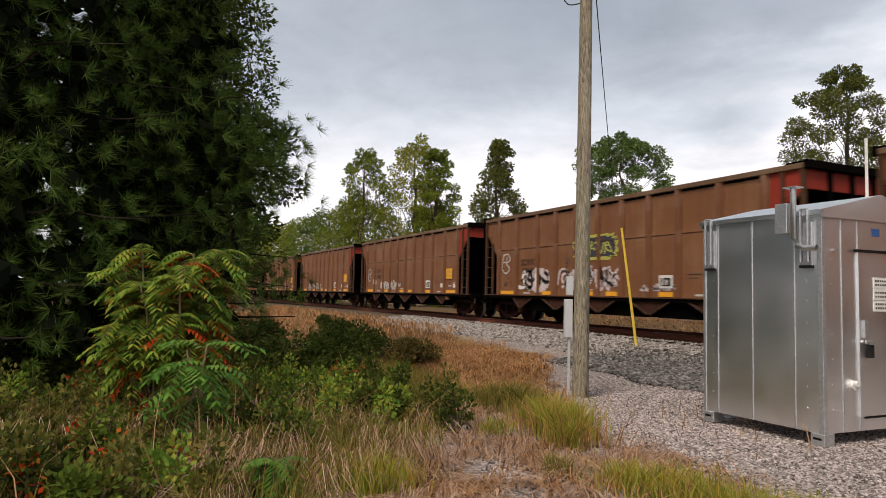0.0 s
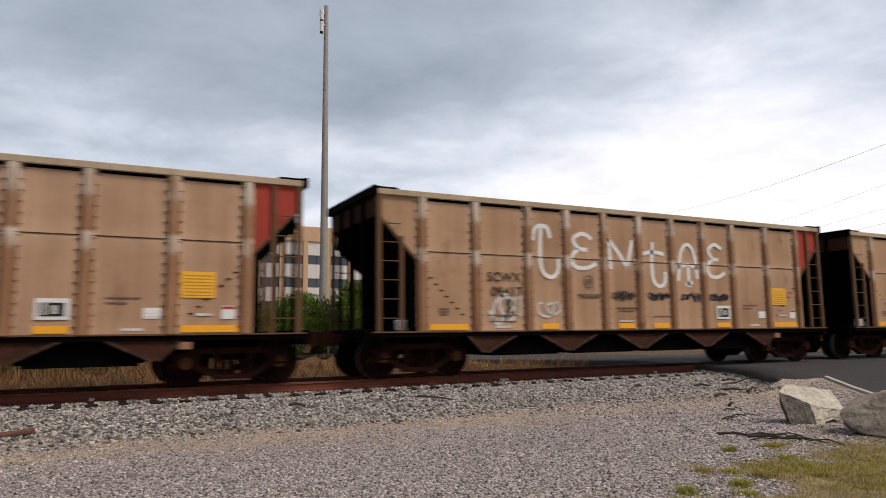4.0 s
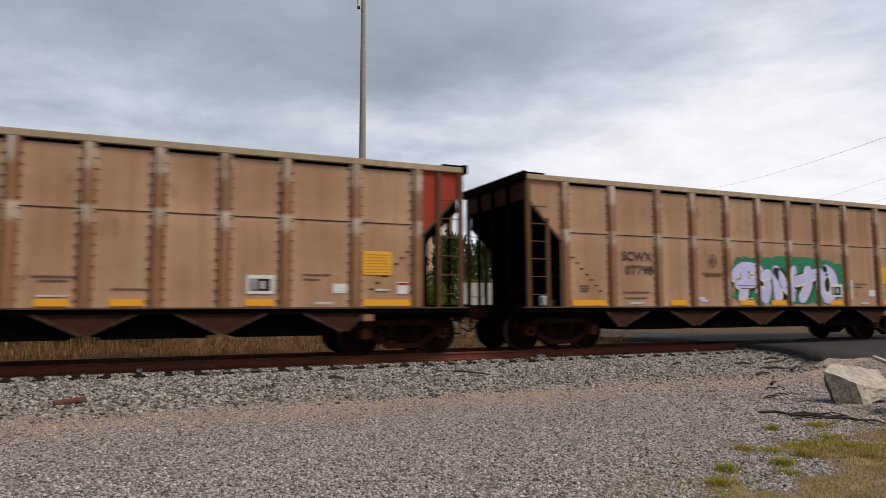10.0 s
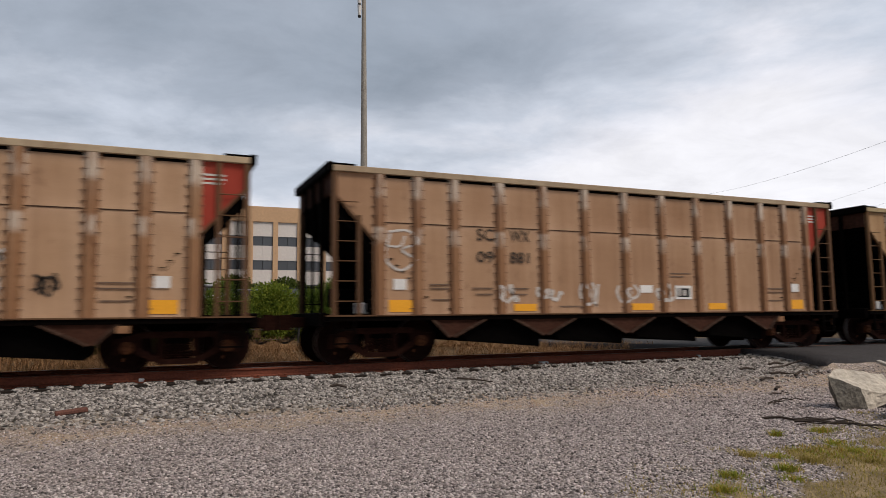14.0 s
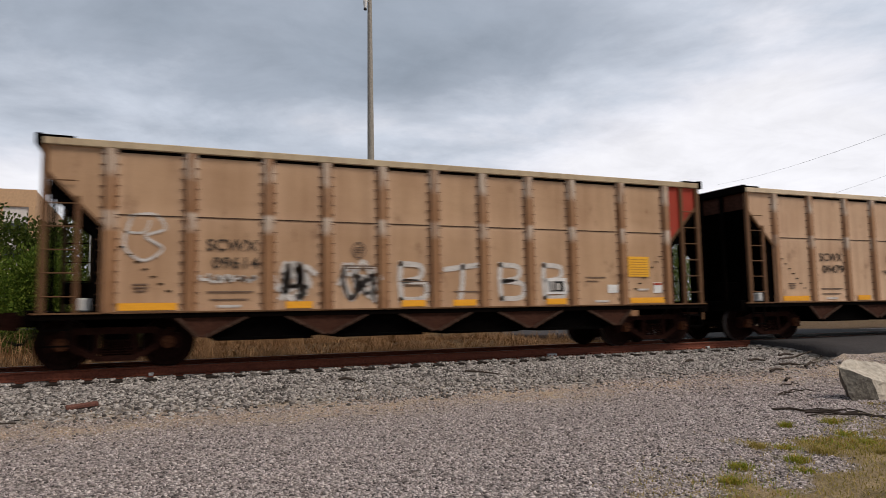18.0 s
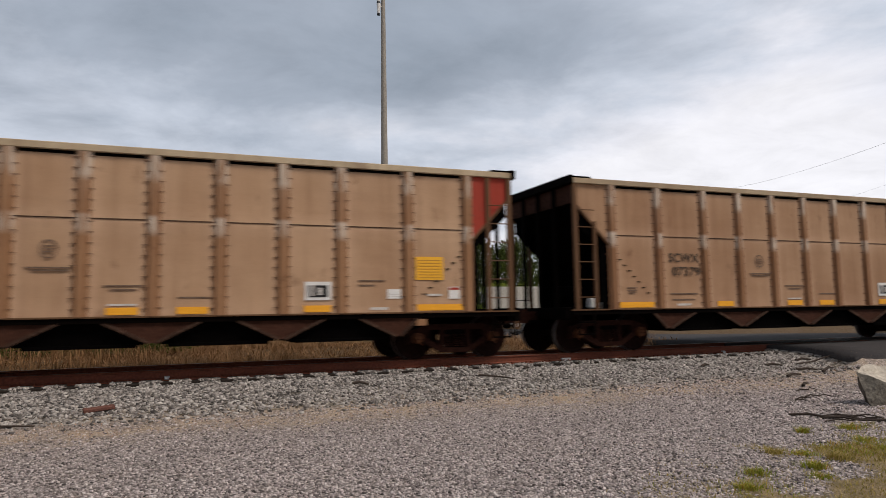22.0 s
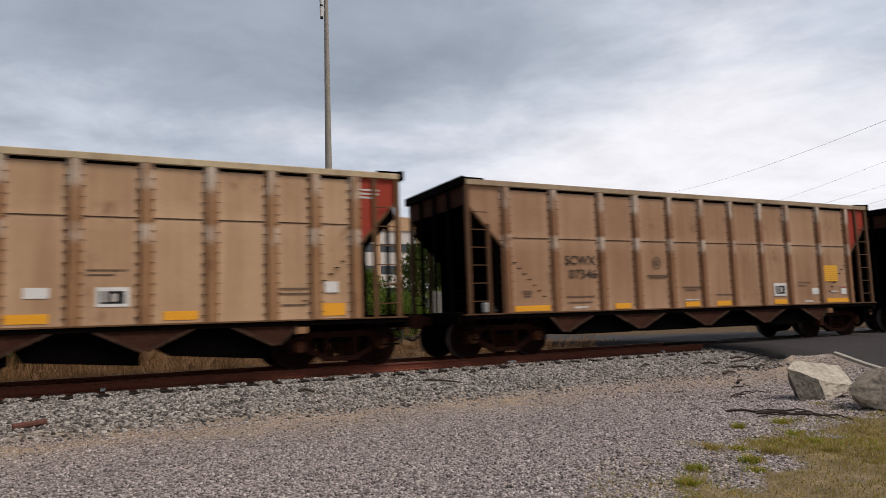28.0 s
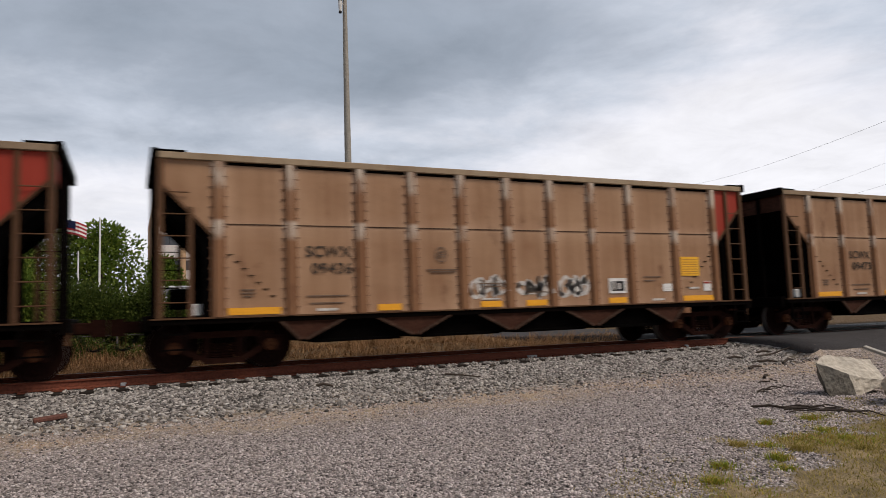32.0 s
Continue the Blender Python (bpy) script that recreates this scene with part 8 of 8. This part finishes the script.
def office(x0, y0, bays, storeys, depth, name_label, blank_side=True):
    """A precast office block: tan piers and parapet, pale spandrels, dark ribbon windows."""
    bw, sh, pier = 3.7, 3.65, 0.75
    zg = 1.6
    L = bays * bw + pier
    H = storeys * sh + 2.3
    b = thing("office_building", pose(x0, y0, zg), name_label, "building")
    box_part("wall", (0, L, 0.3, depth, -1.5, H), M_TANWALL, b)
    box_part("parapet", (-0.1, L + 0.1, -0.25, 0.3, H - 2.3, H), M_TANWALL, b)
    box_part("roof", (0.3, L - 0.3, 0.6, depth - 0.3, H, H + 0.15), M_CONCRETE, b)
    bm = bmesh.new()
    box(bm, 0, pier, -0.25, 0.3, -1.5, H - 2.3)
    p = part("pier", bm, M_TANWALL, b)
    bm = bmesh.new()
    box(bm, pier, bw, 0.0, 0.3, 1.45, sh)
    box(bm, pier + (bw - pier) / 2 - 0.03, pier + (bw - pier) / 2 + 0.03, -0.02, 0.0, 1.45, sh)
    sp = part("spandrel", bm, M_PALEPANEL, b)
    bm = bmesh.new()
    box(bm, pier, bw, 0.12, 0.3, 0.0, 1.45)
    wn = part("window", bm, M_GLASS, b, "dark ribbon window")
    bm = bmesh.new()
    for f in (0.0, 0.5, 1.0):
        u = pier + (bw - pier) * f
        box(bm, u - 0.03, u + 0.03, 0.08, 0.12, 0.0, 1.45)
    fr = part("window_frame", bm, M_DARKGAP, wn)
    for i in range(bays):
        for k in range(storeys):
            if i or k:
                again(sp, pose(i * bw, 0, k * sh))
                w2 = again(wn, pose(i * bw, 0, k * sh))
                f2 = again(fr, Matrix.Identity(4))
                f2.parent = w2
    for i in range(1, bays + 1):
        again(p, pose(i * bw, 0, 0))
    return b


office(3.1, 105, 12, 4, 26, "tan office building with dark ribbon windows")
office(-52.4, 105, 10, 4, 31, "tan office building with a plain end wall")
M_CARWHITE = simple("white_car_paint", (0.70, 0.71, 0.72), 0.25, scale=1, var=0.04, stain=0.05)
M_CARDARK = simple("dark_car_paint", (0.03, 0.035, 0.045), 0.25, scale=1, var=0.1)
M_CARSILVER = simple("silver_car_paint", (0.45, 0.46, 0.47), 0.3, 0.5, scale=1, var=0.05)
M_TYRE = simple("tyre_rubber", (0.02, 0.02, 0.02), 0.9)


def parked_car(x, y, turn, mat, label):
    c = thing("parked_car", pose(x, y, float(ground_z(x, y)), rz=turn), label, "car", "cars in the parking lot")
    bm = bmesh.new()
    prism(bm, [(-2.25, 0.35), (2.25, 0.35), (2.3, 0.65), (2.2, 0.85), (1.2, 0.98), (-2.1, 1.0), (-2.3, 0.8)], -0.88, 0.88)
    bmesh.ops.bevel(bm, geom=bm.edges[:], offset=0.06, segments=2, affect="EDGES")
    body = part("body", bm, mat, c)
    bm = bmesh.new()
    a = [bm.verts.new(p) for p in ((-2.0, -0.82, 0.98), (1.25, -0.82, 0.96), (1.25, 0.82, 0.96), (-2.0, 0.82, 0.98))]
    b = [bm.verts.new(p) for p in ((-1.75, -0.62, 1.55), (0.45, -0.62, 1.55), (0.45, 0.62, 1.55), (-1.75, 0.62, 1.55))]
    for i in range(4):
        bm.faces.new((a[i], a[(i + 1) % 4], b[(i + 1) % 4], b[i]))
    bmesh.ops.recalc_face_normals(bm, faces=bm.faces)
    part("window", bm, M_GLASS, c, "dark car windows")
    bm = bmesh.new()
    box(bm, -1.78, 0.48, -0.64, 0.64, 1.54, 1.60, bev=0.02)
    for u0, u1, zz in ((-0.75, -0.62, 0),):
        for s in (-1, 1):
            box(bm, u0, u1, s * 0.74 - 0.04, s * 0.74 + 0.04, 0.98, 1.56)
    part("roof", bm, mat, c)
    for u in (-1.4, 1.4):
        for s in (-1, 1):
            bm = bmesh.new()
            rod(bm, (u, s * 0.70, 0.33), (u, s * 0.90, 0.33), 0.33, n=18)
            w = part("wheel", bm, M_TYRE, c)
            bm = bmesh.new()
            rod(bm, (u, s * 0.89, 0.33), (u, s * 0.915, 0.33), 0.2, n=12)
            part("rim", bm, M_GALV, w)


parked_car(3.4, 45.5, 12, M_CARWHITE, "white car parked behind the bushes")
parked_car(9.2, 47.5, 5, M_CARDARK, "dark car parked in the lot")
parked_car(6.3, 52.0, 170, M_CARSILVER, "silver car parked in the lot")
parked_car(14.6, 47.0, 8, M_CARWHITE, "white car parked in the lot")
parked_car(26.4, 48.0, 0, M_CARSILVER, "silver car parked by the lawn")
M_FLAGRED = simple("red_flag_cloth", (0.35, 0.03, 0.04), 0.8, scale=3)
M_FLAGBLUE = simple("navy_flag_cloth", (0.02, 0.03, 0.09), 0.8, scale=3)


def flagpole(x, y, h, kind, label):
    f = thing("flagpole", pose(x, y, 1.6), label, "flagpole", "flagpoles before the trees")
    bm = bmesh.new()
    rod(bm, (0, 0, 0), (0, 0, h), 0.09, 0.05, n=8)
    part("pole", bm, M_WHITE, f)
    if kind:
        bm = bmesh.new()
        n = 7 if kind == 1 else 1
        for j in range(n):
            z0, z1 = h - 0.25 - 0.95 * (j + 1) / n, h - 0.25 - 0.95 * j / n
            prev = None
            for i in range(7):
                u = 0.1 + 1.35 * i / 6
                dz, dy = -0.4 * (i / 6) ** 1.4, 0.18 * math.sin(i * 1.3)
                row = (bm.verts.new((u, dy, z0 + dz)), bm.verts.new((u, dy, z1 + dz)))
                if prev:
                    fc = bm.faces.new((prev[0], row[0], row[1], prev[1]))
                    fc.material_index = 2 if kind == 2 or (j < 4 and i < 4) else j % 2
                prev = row
        bmesh.ops.remove_doubles(bm, verts=bm.verts[:], dist=0.001)
        bmesh.ops.solidify(bm, geom=bm.faces[:], thickness=0.02)
        part("flag", bm, [M_FLAGRED, M_WHITE, M_FLAGBLUE], f, "limp flag in the breeze")


flagpole(-4.1, 54, 7.6, 1, "white flagpole with a red, white and blue flag")
flagpole(-1.8, 54, 7.5, 0, "tall bare white flagpole")
flagpole(-3.2, 55, 5.2, 0, "short bare white pole")
bm = bmesh.new()
box(bm, -9, 9, -0.15, 0.15, -0.8, 1.35, bev=0.03)
wall = part("low_wall", bm, M_CONCRETE, None, "pale concrete retaining wall by the lawn")
wall.matrix_basis = pose(30, 44, 2.1)
for k in range(7):
    bush("hedge_bush", 22.5 + 2.5 * k, 44.9, 1.5, 0.5, 0.75, "low green hedge along the top of the wall", L_MAPLE, 1500, 0.12, 380 + k, "hedge on the wall", 12, z=3.05)
tagged(wall, category="wall")


motions()
